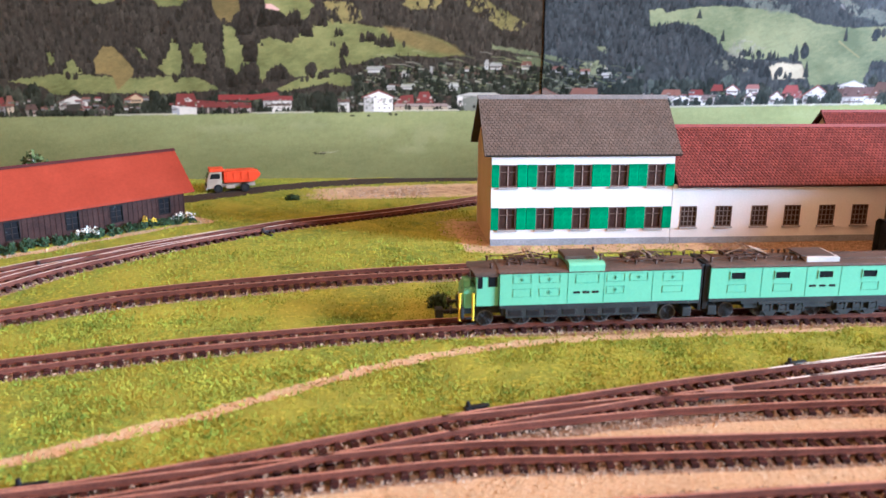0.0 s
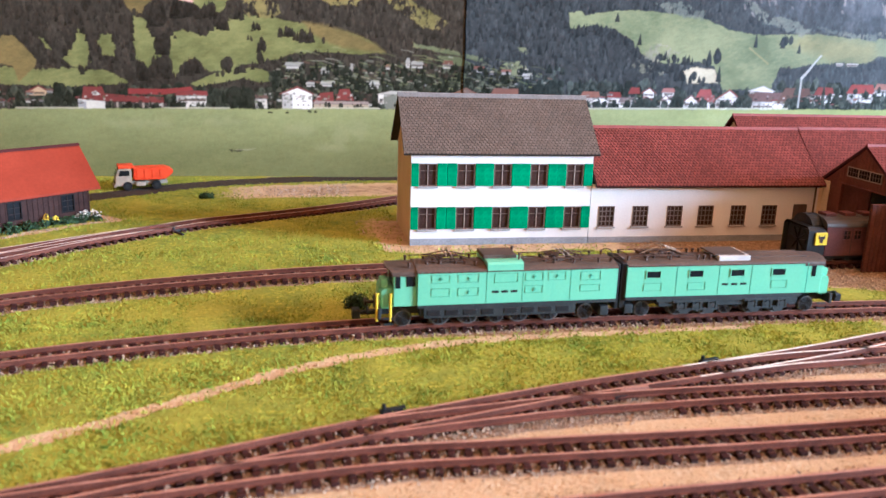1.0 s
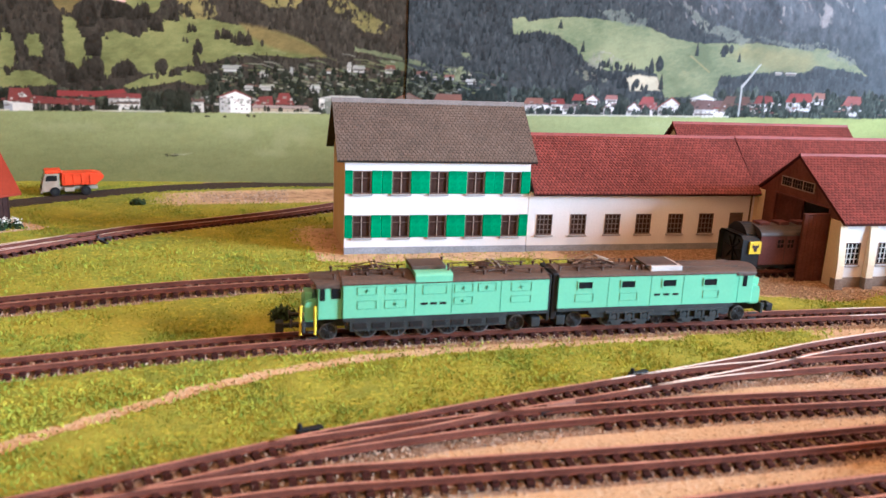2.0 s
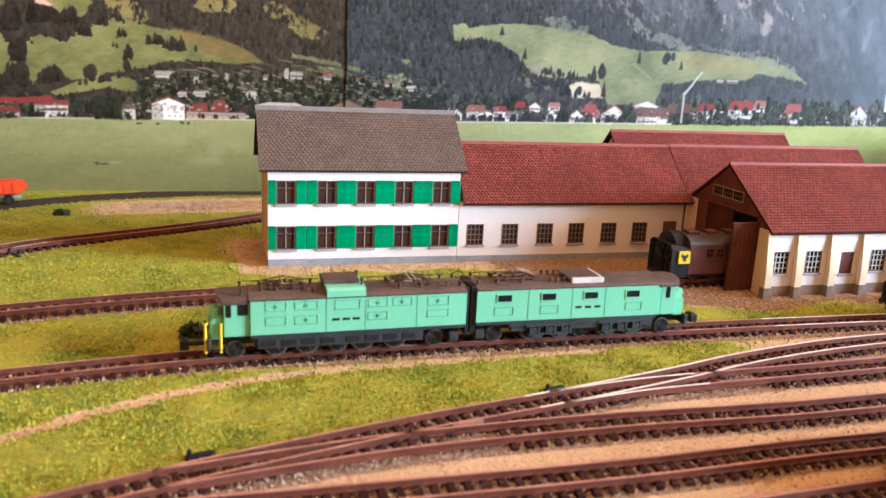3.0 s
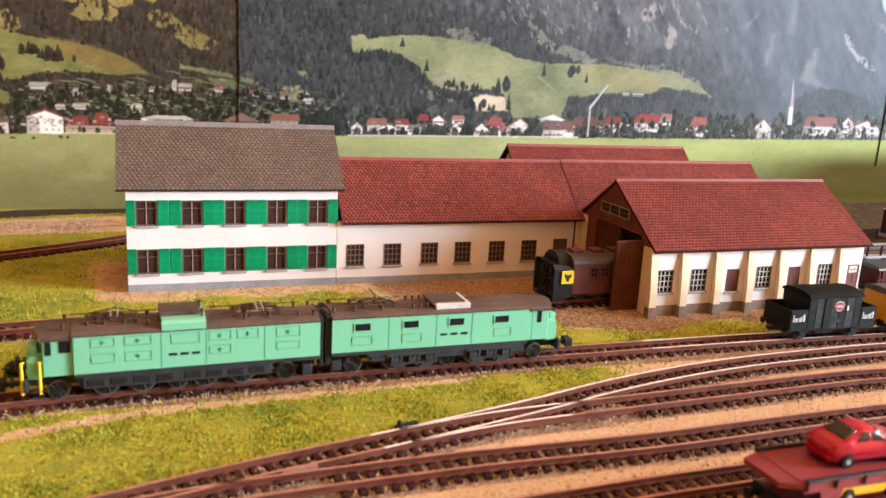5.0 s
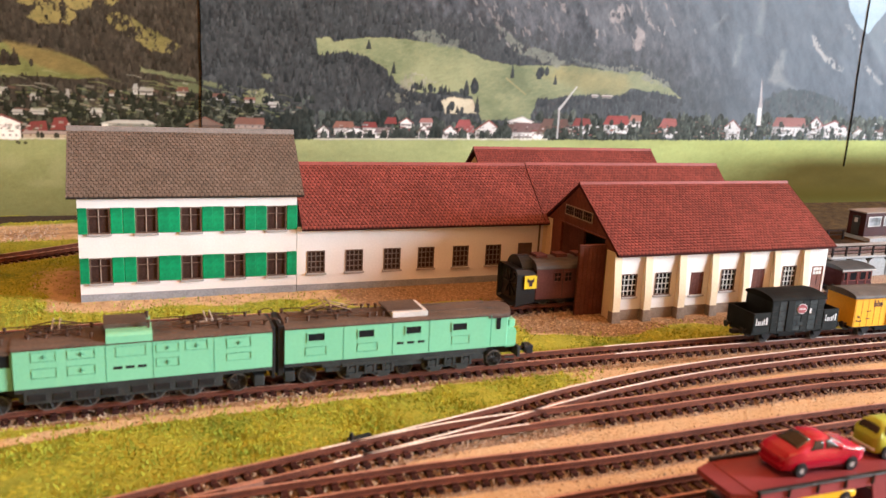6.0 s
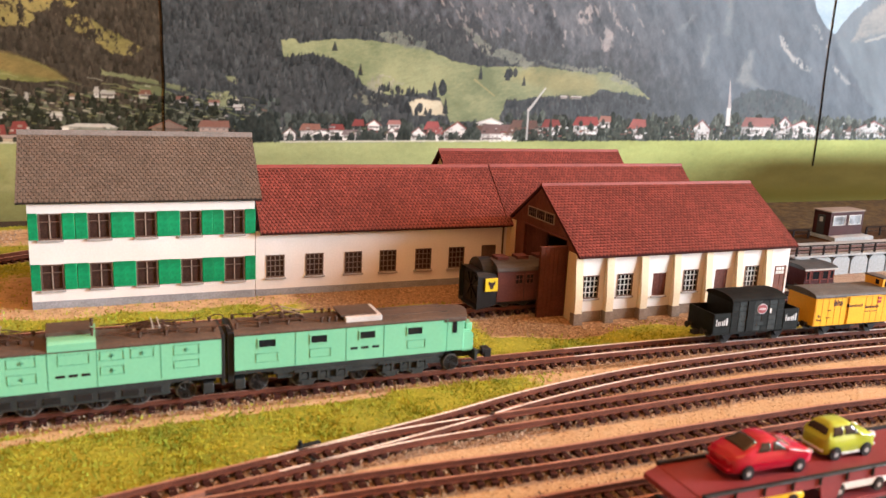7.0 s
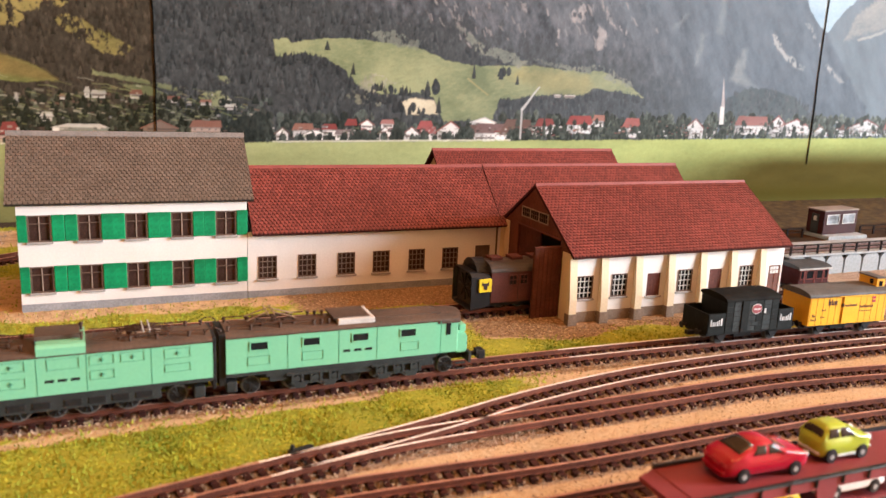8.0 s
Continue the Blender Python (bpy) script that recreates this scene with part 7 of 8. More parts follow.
# ---- cars ----
def car(label, x, y, z, rz, length, half, roofline, belt, paint, wheels, windows, screens, name="car"):
    """A rounded body: roofline is the top seen from the side, (x, z); below the belt the sides bulge, above it the cabin draws in."""
    t = thing(name, x, y, z, rz, label, "car", "model cars on the carrier")
    floor_z, xs_, zs_ = 1.4, [q[0] for q in roofline], [q[1] for q in roofline]

    def top_at(px):
        return sum(float(np.interp(px + k * 0.5, xs_, zs_)) for k in (-2, -1, 0, 1, 2)) / 5

    def plan(px):
        u = abs(2 * px / length - 1)
        return half * max(0.0, 1 - u ** 7) ** (1 / 6)

    def cabin(px):
        """Half width at the belt, belt height and rise of the upper body."""
        tz = top_at(px)
        bz = min(belt, tz - 0.9)
        return plan(px) - 0.55 * float(smooth_step(1.2, 2.6, tz - bz)), bz, tz - bz

    def side(px, pz):
        w, bz, rise = cabin(px)
        return w * max(0.0, 1 - min(1.0, max(0.0, pz - bz) / rise) ** 2.7) ** (1 / 2.7)

    def roof_z(px, py):
        w, bz, rise = cabin(px)
        return bz + rise * max(0.0, 1 - min(1.0, abs(py) / w) ** 2.7) ** (1 / 2.7)
    rings = []
    bm = bmesh.new()
    count = 40
    for k in range(count + 1):
        px = length * (0.5 - 0.5 * 0.997 * math.cos(math.pi * k / count))
        w, bz, rise = cabin(px)
        low = [(0.86 * plan(px), floor_z), (0.97 * plan(px), floor_z + 0.5), (plan(px), floor_z + 0.5 * (bz - floor_z)), (0.985 * plan(px), bz - 0.35)]
        high = [(w * math.cos(a) ** (2 / 2.7), bz + rise * math.sin(a) ** (2 / 2.7)) for a in (math.pi / 2 * j / 9 for j in range(9))] + [(0.0, bz + rise)]
        half_ring = low + high
        rings.append([bm.verts.new((px, -yy, zz)) for yy, zz in half_ring] + [bm.verts.new((px, yy, zz)) for yy, zz in half_ring[-2::-1]])
    n = len(rings[0])
    for a, b in zip(rings, rings[1:]):
        for k in range(n):
            bm.faces.new((a[k], a[(k + 1) % n], b[(k + 1) % n], b[k]))
    bm.faces.new(rings[0][::-1])
    bm.faces.new(rings[-1])
    bmesh.ops.recalc_face_normals(bm, faces=bm.faces)
    body = part("body", bm, paint, t, smooth=True)

    def pane(name_, grid):
        bm = bmesh.new()
        vs = [[bm.verts.new(q) for q in row] for row in grid]
        for a, b in zip(vs, vs[1:]):
            for k in range(len(a) - 1):
                bm.faces.new((a[k], a[k + 1], b[k + 1], b[k]))
        bmesh.ops.recalc_face_normals(bm, faces=bm.faces)
        bmesh.ops.solidify(bm, geom=list(bm.faces), thickness=0.12)
        part(name_, bm, WINDSCREEN, body, smooth=True)
    for x0, x1, z0, lean0, lean1, z1 in windows:
        for s in (-1, 1):
            pane("side_window", [[(px, s * (side(px, pz) + 0.07), pz) for px in ((x0 + lean0 * f) + ((x1 + lean1 * f) - (x0 + lean0 * f)) * k / 8 for k in range(9))] for f, pz in ((f, z0 + (z1 - z0) * f) for f in (0, 0.3, 0.6, 0.85, 1.0))])
    for name_, x0, x1, share in screens:
        pane(name_, [[(px, py, roof_z(px, py) + 0.09) for py in (share * cabin(px)[0] * k / 6 for k in range(-6, 7))] for px in (x0 + (x1 - x0) * j / 6 for j in range(7))])
    for wx in wheels:
        for s in (-1, 1):
            # black disc painting in the shaded hollow round the wheel
            bm = bmesh.new()
            rod(bm, (wx, s * (half - 0.8), 1.9), (wx, s * (half + 0.05), 1.9), 1.98, 0, 20)
            part("wheel_arch", bm, BLACK_PLASTIC, body)
            piece("wheel", CAR_WHEEL, t, wx, s * (half - 0.6), 1.7)
    return body


DECK = 14.1
saloon = [(0, 4.6), (0.9, 6.3), (4.2, 7.1), (9.2, 9.7), (11.0, 10.0), (14.2, 9.8), (19.2, 6.9), (24.6, 6.0), (26.4, 4.9), (26.9, 3.4)]
cbody = car("glossy red model car on the carrier's upper deck", 172.0, -230.2, DECK, -2, 26.9, 5.3, saloon, 6.3, CAR_RED, (5.4, 21.6), [(8.0, 12.2, 6.6, 1.6, 0.0, 8.8), (12.9, 17.2, 6.6, 0.0, -2.6, 8.8)], [("rear_window", 4.4, 8.6, 0.74), ("windscreen", 14.9, 18.8, 0.78)])
for s in (-1, 1):
    part("headlight", slab(26.0, 26.75, s * 3.3 - 0.9, s * 3.3 + 0.9, 3.9, 4.9, 0.2), PRINT_WHITE, cbody)
    part("tail_lamp", slab(0.1, 0.6, s * 3.3 - 0.9, s * 3.3 + 0.9, 4.2, 5.2, 0.1), PRINT_RED, cbody)
    part("door_mirror", slab(17.0, 17.9, s * 5.3 - 0.5, s * 5.3 + 0.5, 6.3, 7.0, 0.2), CAR_RED, cbody)
part("bumper", slab(-0.2, 0.7, -4.2, 4.2, 2.2, 3.0, 0.2), CAR_RED, cbody)
small = [(0, 4.8), (0.5, 6.4), (1.9, 9.4), (3.0, 9.9), (9.4, 9.8), (12.2, 6.9), (16.6, 6.3), (18.0, 5.0), (18.3, 3.6)]
mbody = car("lime green small model car on the carrier's upper deck", 204.5, -229.6, DECK, -1, 18.3, 4.7, small, 6.3, CAR_GREEN, (3.6, 14.4), [(2.4, 5.9, 6.6, 0.5, 0.0, 8.9), (6.5, 11.3, 6.6, 0.0, -1.6, 8.9)], [("rear_window", 0.75, 1.8, 0.74), ("windscreen", 9.9, 12.0, 0.78)])
for s in (-1, 1):
    bm = bmesh.new()
    rod(bm, (17.0, s * 2.9, 4.9), (18.2, s * 2.9, 4.9), 1.0, 0, 16)
    part("headlight", bm, PRINT_WHITE, mbody)
    part("bumper", slab(17.9, 18.6, s * 2.0 - 1.9, s * 2.0 + 1.9, 2.2, 2.9, 0.2), PRINT_WHITE, mbody)
    part("sill_trim", slab(5.9, 12.1, s * 4.6 - 0.25, s * 4.6 + 0.25, 1.5, 2.0), PRINT_WHITE, mbody)
part("bumper", slab(-0.3, 0.5, -3.6, 3.6, 2.2, 2.9, 0.2), PRINT_WHITE, mbody)
for lab, x, paint in (("white model car on the carrier's lower deck", 201.0, CAR_WHITE), ("yellow model car on the carrier's lower deck", 171.0, CAR_YELLOW)):
    car(lab, x, -234.4, 6.4, -1, 23.6, 4.8, [(q[0] * 0.88, q[1] * 0.68 + 0.2) for q in saloon], 4.6, paint, (4.6, 18.4), [(7.6, 10.8, 4.8, 1.0, 0.0, 6.0), (11.3, 14.8, 4.8, 0.0, -1.8, 6.0)], [("windscreen", 13.2, 16.4, 0.78)])

# ---- the two-deck car carrier ----
car_carrier = thing("car_carrier", 157, -230.8, RAIL_TOP, -0.8, "oxide red two-deck car carrier wagon", "goods wagon")
top = DECK - RAIL_TOP
part("upper_deck", slab(3.0, 150, -9.0, 8.6, top - 1.4, top - 0.02, 0.15), CARRIER_RED, car_carrier)
bm = bmesh.new()
prism(bm, [(-2.5, -6.5), (3.0, -9.0), (3.0, 8.6), (-2.5, 6.5)], "z", top - 1.6, top - 0.2)
part("deck_end", bm, CARRIER_RED, car_carrier)
part("lower_deck", slab(4, 150, -8.6, 8.2, 6.0, 7.15), CARRIER_RED, car_carrier)
for y in (-9.0, 8.2):
    part("kerb", slab(3.2, 150, y, y + 0.5, top - 0.02, top + 0.9), BLACK_PLASTIC, car_carrier)
    rail_bm = bmesh.new()
    rod(rail_bm, (3.4, y + (-0.35 if y < 0 else 0.85), top + 0.5), (150, y + (-0.35 if y < 0 else 0.85), top + 0.5), 0.38, 0, 8)
    part("handrail", rail_bm, BLACK_PLASTIC, car_carrier)
    for k in range(17):
        bm = bmesh.new()
        rod(bm, (3.6 + k * 9.0, y + (-0.45 if y < 0 else 0.95), top - 1.9), (3.6 + k * 9.0, y + (-0.45 if y < 0 else 0.95), top + 0.7), 0.42, 0, 6)
        part("rail_post", bm, BLACK_PLASTIC, car_carrier)
    for k in range(5):
        bm = bmesh.new()
        prism(bm, [(10 + k * 32, 6.6), (14 + k * 32, 6.6), (16 + k * 32, top - 1.4), (8 + k * 32, top - 1.4)], "y", y - 0.05, y + 0.6)
        part("deck_post", bm, CARRIER_RED, car_carrier)
    part("side_sill", slab(3.2, 150, y - 0.2, y + 0.6, top - 2.7, top - 0.1), CARRIER_RED, car_carrier)
for x in (12, 22, 60, 70, 118, 128):
    for s in (-1, 1):
        piece("wheel", AXLE_WHEEL, car_carrier, x, 5.6 * s, 0, 0 if s < 0 else 180)
part("bogie", slab(8, 26, -6.4, 6.4, 2.6, 4.4, 0.3), BLACK_PLASTIC, car_carrier)
part("bogie", slab(56, 74, -6.4, 6.4, 2.6, 4.4, 0.3), BLACK_PLASTIC, car_carrier)
part("buffer_beam", slab(2.6, 4.0, -8.0, 8.0, 3.8, 7.6, 0.2), BLACK_PLASTIC, car_carrier)
for yy in (-5.2, 5.2):
    bm = bmesh.new()
    rod(bm, (-0.6, yy, 5.6), (2.8, yy, 5.6), 0.7, 0, 8)
    rod(bm, (-1.2, yy, 5.6), (-0.6, yy, 5.6), 1.5, 0, 14)
    part("buffer", bm, BLACK_PLASTIC, car_carrier)
bm = bmesh.new()
box(bm, -3.5, 2.6, -1.6, 1.6, 2.6, 5.0, 0, 0.3)
part("coupler", bm, BLACK_PLASTIC, car_carrier)

# ---- the tipper truck on the road ----
tz = float(ground_height(-160, 183)) + 0.2
truck = thing("tipper_truck", -177.5, 171.5, tz, 16, "cream truck with bright orange tipper body", "truck")
for wx in (8.0, 26.5):
    for yy in (-5.8, 5.8):
        bm = bmesh.new()
        rod(bm, (wx, yy - 1.3, 3.0), (wx, yy + 1.3, 3.0), 3.0, 0, 18)
        rod(bm, (wx, yy - 1.4, 3.0), (wx, yy + 1.4, 3.0), 1.4, 1, 12)
        part("wheel", bm, (BLACK_PLASTIC, FRAME_GREY), truck)
bm = bmesh.new()
prism(bm, [(0.2, 3.0), (11.0, 3.0), (11.0, 14.5), (2.6, 14.5), (0.8, 9.4)], "y", -6.6, 6.6)
bmesh.ops.bevel(bm, geom=list(bm.edges), offset=0.35, segments=2, affect="EDGES")
tcab = part("cab", bm, TRUCK_CREAM, truck)
bm = bmesh.new()
prism(bm, [(0.78, 9.9), (2.30, 13.7), (2.5, 13.7), (1.0, 9.9)], "y", -5.6, 5.6)
part("windscreen", bm, DARK_GLASS, tcab)
bm = bmesh.new()
prism(bm, [(2.6, 9.9), (9.6, 9.9), (9.6, 13.4), (3.8, 13.4)], "y", -6.72, -6.5)
part("side_window", bm, DARK_GLASS, tcab)
part("grille", slab(0.05, 0.5, -4.8, 4.8, 4.0, 6.4, 0.1), FRAME_GREY, tcab)
part("bumper", slab(-0.5, 0.6, -6.4, 6.4, 2.2, 3.6, 0.2), TRUCK_CREAM, tcab)
part("cab_shield", slab(2.8, 12.6, -6.2, 6.2, 14.6, 16.6, 0.4), TRUCK_ORANGE, truck, "orange roof shield")
part("chassis", slab(4, 34, -3.6, 3.6, 3.4, 5.6), TRUCK_CREAM, truck)
bm = bmesh.new()
prism(bm, [(12.0, 6.6), (32.5, 6.6), (38.0, 11.0), (37.5, 13.2), (33.0, 14.6), (12.0, 14.6)], "y", -6.8, 6.8)
bmesh.ops.bevel(bm, geom=list(bm.edges), offset=0.6, segments=2, affect="EDGES")
tipper = part("tipper_body", bm, TRUCK_ORANGE, truck, "bright orange tipper body")
for k in range(4):
    part("rib", slab(14 + k * 5, 14.9 + k * 5, -7.2, -6.8, 7.2, 14.2, 0.1), TRUCK_ORANGE, tipper)
part("fuel_tank", slab(13.5, 19.5, -6.4, -3.6, 2.6, 5.2, 0.4), TRUCK_CREAM, truck)
# ---- the raised deck with hut, railings, and small fittings ----
CONCRETE = mat("grey_concrete", (0.33, 0.355, 0.37), (0.26, 0.28, 0.295), 0.8, 60, 900, 0.2)
HUT_BROWN = mat("dark_brown_hut", (0.045, 0.012, 0.012), (0.030, 0.009, 0.010), 0.5, 150, spec=0.06)
deck = thing("raised_deck", 400, -30, 0, 0, "grey concrete raised deck with arched wall panels", "viaduct")
part("deck_slab", slab(0, 320, 3.4, 74, 9.0, 12.0), mat("brown_deck_dirt", (0.060, 0.034, 0.016), (0.026, 0.016, 0.009), 0.9, 60, 700, 0.4, spec=0.05), deck, "brown earth on the deck")
# black sheet that paints the gaps between the panels dark
part("wall", slab(0, 320, 1.6, 3.2, -4, 11.4), BLACK_PLASTIC, deck, "black sheet painting in the shade between the panels")
bm = bmesh.new()
prism(bm, [(-6.8, -4), (6.8, -4), (6.8, 8.0), (6.0, 9.6), (4.4, 11.0), (-4.4, 11.0), (-6.0, 9.6), (-6.8, 8.0)], "y", 0, 1.6)
panel_me = to_mesh("wall_panel", bm, CONCRETE)
for k in range(21):
    piece("wall_panel", panel_me, deck, 8 + k * 15.0)
part("coping", slab(0, 320, -0.8, 5.0, 11.4, 12.6, 0.2), CONCRETE, deck)
part("coping", slab(0, 320, 22, 30, 12.0, 12.8, 0.2), CONCRETE, deck)
for y in (9.0, 17.0):
    part("deck_rail", slab(0, 320, y - 0.5, y + 0.5, 12.0, 13.2), mat("rusty_deck_rail", (0.16, 0.085, 0.07), (0.10, 0.05, 0.04), 0.6, 150) if y < 10 else bpy.data.materials["rusty_deck_rail"], deck)
part("hut_platform", slab(66.5, 101, 32, 52.5, 12.0, 14.6, 0.2), CONCRETE, deck)


RAILING_BLACK = mat("matte_black_railing", (0.014, 0.009, 0.008), None, 0.7, 200, spec=0.05)


def railing(x, y, z, length, gap, h, label):
    t = thing("railing", x, y, z, 0, label, "railing", "railings of the raised deck")
    for zz, r in ((h, 0.42), (h * 0.55, 0.26)):
        bm = bmesh.new()
        rod(bm, (0, 0, zz), (length, 0, zz), r, 0, 6)
        part("bar", bm, RAILING_BLACK, t)
    for k in range(int(length / gap) + 1):
        bm = bmesh.new()
        box(bm, k * gap - 0.5, k * gap + 0.5, -0.4, 0.4, 0, h)
        part("post", bm, RAILING_BLACK, t)


railing(402, -29.4, 12.6, 310, 10.5, 5.8, "black railing along the deck's edge")
railing(404, 14, 12.0, 52, 13.0, 6.0, "short black railing beside the hut's door")
railing(508, 14, 12.0, 208, 13.0, 6.0, "black railing at the back of the deck")
hut = thing("hut", 467, 8, 14.6, 4, "dark brown flat-roofed hut with white windows", "hut")
part("wall", slab(0, 32, 0, 13, 0, 15.4, 0.1), HUT_BROWN, hut)
part("roof", slab(-0.8, 32.8, -0.6, 13.6, 15.4, 16.2, 0.2), mat("weathered_flat_roof", (0.24, 0.20, 0.17), (0.17, 0.14, 0.12), 0.8, 150), hut, "weathered flat roof")
for x in (2.4, 17.4):
    bm = bmesh.new()
    for a, b, c, d in ((x, x + 12, 6.6, 7.1), (x, x + 12, 12.6, 13.1), (x, x + 0.5, 7.1, 12.6), (x + 11.5, x + 12, 7.1, 12.6)):
        box(bm, a, b, -0.4, 0.1, c, d)
    f = part("window", bm, GREY_LIGHT, hut)
    # pane colour has a pale sky reflection painted in
    part("pane", slab(x + 0.5, x + 11.5, -0.15, 0.05, 7.1, 12.6), mat("painted_sky_pane", (0.34, 0.38, 0.42), (0.10, 0.11, 0.12), 0.12, 150, bump=0) if x < 5 else bpy.data.materials["painted_sky_pane"], f)
part("door", slab(-0.25, 0.05, 4.0, 9.6, 0, 13.0), BLACK_PLASTIC, hut)
part("door_pane", slab(-0.35, -0.25, 5.6, 8.0, 8.6, 11.6), GREY_LIGHT, hut)


def switch_motor(x, y, rz, length=8.0):
    z = float(ground_height(x, y))
    t = thing("switch_motor", x, y, z, rz, "black point motor box beside a turnout", "point motor", "point motors of the turnouts")
    part("housing", slab(0, length, -0.9, 0.9, 0, 1.6, 0.2), BLACK_PLASTIC, t)
    bm = bmesh.new()
    rod(bm, (1.2, 0, 1.4), (1.2, 0, 3.2), 0.8, 0, 10, 0.6)
    part("lever", bm, BLACK_PLASTIC, t)
    part("tie_bar", slab(0.6, 1.8, -10, -0.9, 0.6, 1.3), BLACK_PLASTIC, t)


switch_motor(-33, -178.5, 14)
switch_motor(82, -152.5, 14)
switch_motor(-150, -214, 8)
switch_motor(-121, 33, 35)
switch_motor(-216, -27, 44, 22)
# check rails and frogs of the turnouts
for x, y, rz in ((158, -147.2, 12), (48, -175, 11)):
    t = thing("turnout_frog", x, y, float(ground_height(x, y)) + 1.2, rz, "pale metal frog of a turnout", "turnout frog", "frogs of the turnouts")
    bm = bmesh.new()
    prism(bm, [(-5, -0.15), (5, -0.6), (5, 0.6), (-5, 0.15)], "z", 0.2, 2.02)
    part("nose", bm, RAIL_HEAD, t)
    part("filler", slab(-8, 7, -2.0, 2.0, -0.4, 0.7), BLACK_PLASTIC, t)

# ---- plants ----
LEAF = mat("dark_green_leaves", (0.045, 0.085, 0.03), (0.02, 0.04, 0.016), 0.7, 300, spread=0.4, island=True)
FLOWER_WHITE = mat("white_blossom", (0.80, 0.82, 0.76), None, 0.7, 300, grime=0.1)
FLOWER_YELLOW = mat("yellow_blossom", (0.78, 0.58, 0.03), None, 0.7, 300, grime=0.1)
TWIG = mat("brown_twig", (0.09, 0.06, 0.04), None, 0.8, 300)


def leaf_cloud(rng, centres, size, count):
    verts, faces = [], []
    for _ in range(count):
        cx, cy, cz, r = rng.choice(centres)
        d = Vector((rng.gauss(0, 1), rng.gauss(0, 1), rng.gauss(0, 1))).normalized() * r * rng.uniform(0.35, 1.0)
        p = Vector((cx, cy, cz)) + d
        u = Vector((rng.gauss(0, 1), rng.gauss(0, 1), rng.gauss(0, 1))).normalized()
        v = u.orthogonal().normalized()
        s = size * rng.uniform(0.6, 1.3)
        b0 = len(verts)
        verts += [tuple(p - u * s), tuple(p + v * s * 0.5), tuple(p + u * s), tuple(p - v * s * 0.5)]
        faces.append((b0, b0 + 1, b0 + 2, b0 + 3))
    return verts, faces


def shrub(name, x, y, label, centres, size, count, seed, blossom=None, stem=True, leaf=LEAF):
    rng = random.Random(seed)
    z = float(ground_height(x, y))
    t = thing(name, x, y, z, 0, label, "shrub")
    piece("leaves", raw_mesh("leaves", *leaf_cloud(rng, centres, size, count), leaf), t, kind="stuff")
    if stem:
        bm = bmesh.new()
        for c in centres:
            rod(bm, (c[0] * 0.3, c[1] * 0.3, -0.5), c[:3], 0.35, 0, 6, 0.15)
        part("stem", bm, TWIG, t)
    if blossom:
        m, n, top = blossom
        piece("blossom", raw_mesh("blossom", *leaf_cloud(rng, [(c[0], c[1], c[2] + c[3] * top, c[3] * 0.8) for c in centres], size * 0.8, n), m), t, kind="stuff")
    return t


# the row of planting along the wooden shed's front wall
vx, vy = -uy, ux
for k in range(17):
    s, o = 1 + k * 6.2, 3.2 + 1.2 * math.sin(k * 1.7)
    rng = random.Random(100 + k)
    cs = [(rng.uniform(-3.5, 3.5), rng.uniform(-1.5, 1.5), rng.uniform(1.2, 3.6), rng.uniform(1.8, 3.0)) for _ in range(4)]
    blossom, lab = None, "low dark green shrub along the shed wall"
    if k in (0, 1):
        blossom, lab = (FLOWER_WHITE, 70, 0.9), "white flowering shrub along the shed wall"
    if k == 4:
        blossom, lab = (FLOWER_YELLOW, 110, 0.9), "yellow flowering shrub along the shed wall"
    if k in (9, 10):
        blossom, lab = (FLOWER_WHITE, 90, 0.9), "white flowering shrub along the shed wall"
    shrub("shrub", -169 + ux * s + vx * o, 69 + uy * s + vy * o, lab, cs, 0.9, 240, 200 + k, blossom)
shrub("tuft", -114, 137, "small dark green tuft on the meadow", [(-2.5, 0, 2, 2.6), (2.5, 0, 2, 2.6), (0, 0, 2.6, 2.8)], 0.7, 500, 31)
shrub("tuft", -33, -84, "dark green tuft beside the main line", [(-2.5, 0, 2.6, 3.2), (2.5, 0, 2.6, 3.2), (0, 0, 3.8, 3.4)], 0.8, 650, 33)
bush = shrub("bush", -256, 84, "leafy bush with pale blossom behind the wooden shed",
             [(-6, 0, 30, 5), (-1, 0, 36, 6), (5, 1, 31, 5), (-9, 0, 25, 4), (9, 0, 27, 4), (0, 0, 24, 7), (-3, 0, 14, 7), (4, 0, 12, 7)], 1.9, 520, 41, (FLOWER_WHITE, 26, 0.3), leaf=mat("grey_green_leaves", (0.13, 0.16, 0.055), (0.05, 0.065, 0.025), 0.7, 300, spread=0.4, island=True, spec=0.1))
# ---- loose cover: grass fibres and ballast stones ----
def scatter(count, x0, x1, y0, y1, seed, near=None):
    rng = np.random.default_rng(seed)
    xy = np.stack([rng.uniform(x0, x1, count), rng.uniform(y0, y1, count)], 1)
    return xy, rng


def blocked(xy):
    """Plan areas under buildings and deck."""
    x, y = xy[:, 0], xy[:, 1]
    c, s = math.cos(radians(223.4)), math.sin(radians(223.4))
    bx_, by_ = (x + 169) * c + (y - 69) * s, -(x + 169) * s + (y - 69) * c
    return ((x > -1) & (x < 360) & (y > -1) & (y < 126)) | ((x > 224) & (x < 360) & (y > -71) & (y < 8)) | ((x > 398) & (y > -34)) | ((bx_ > -1) & (bx_ < 152) & (by_ < 1) & (by_ > -38))


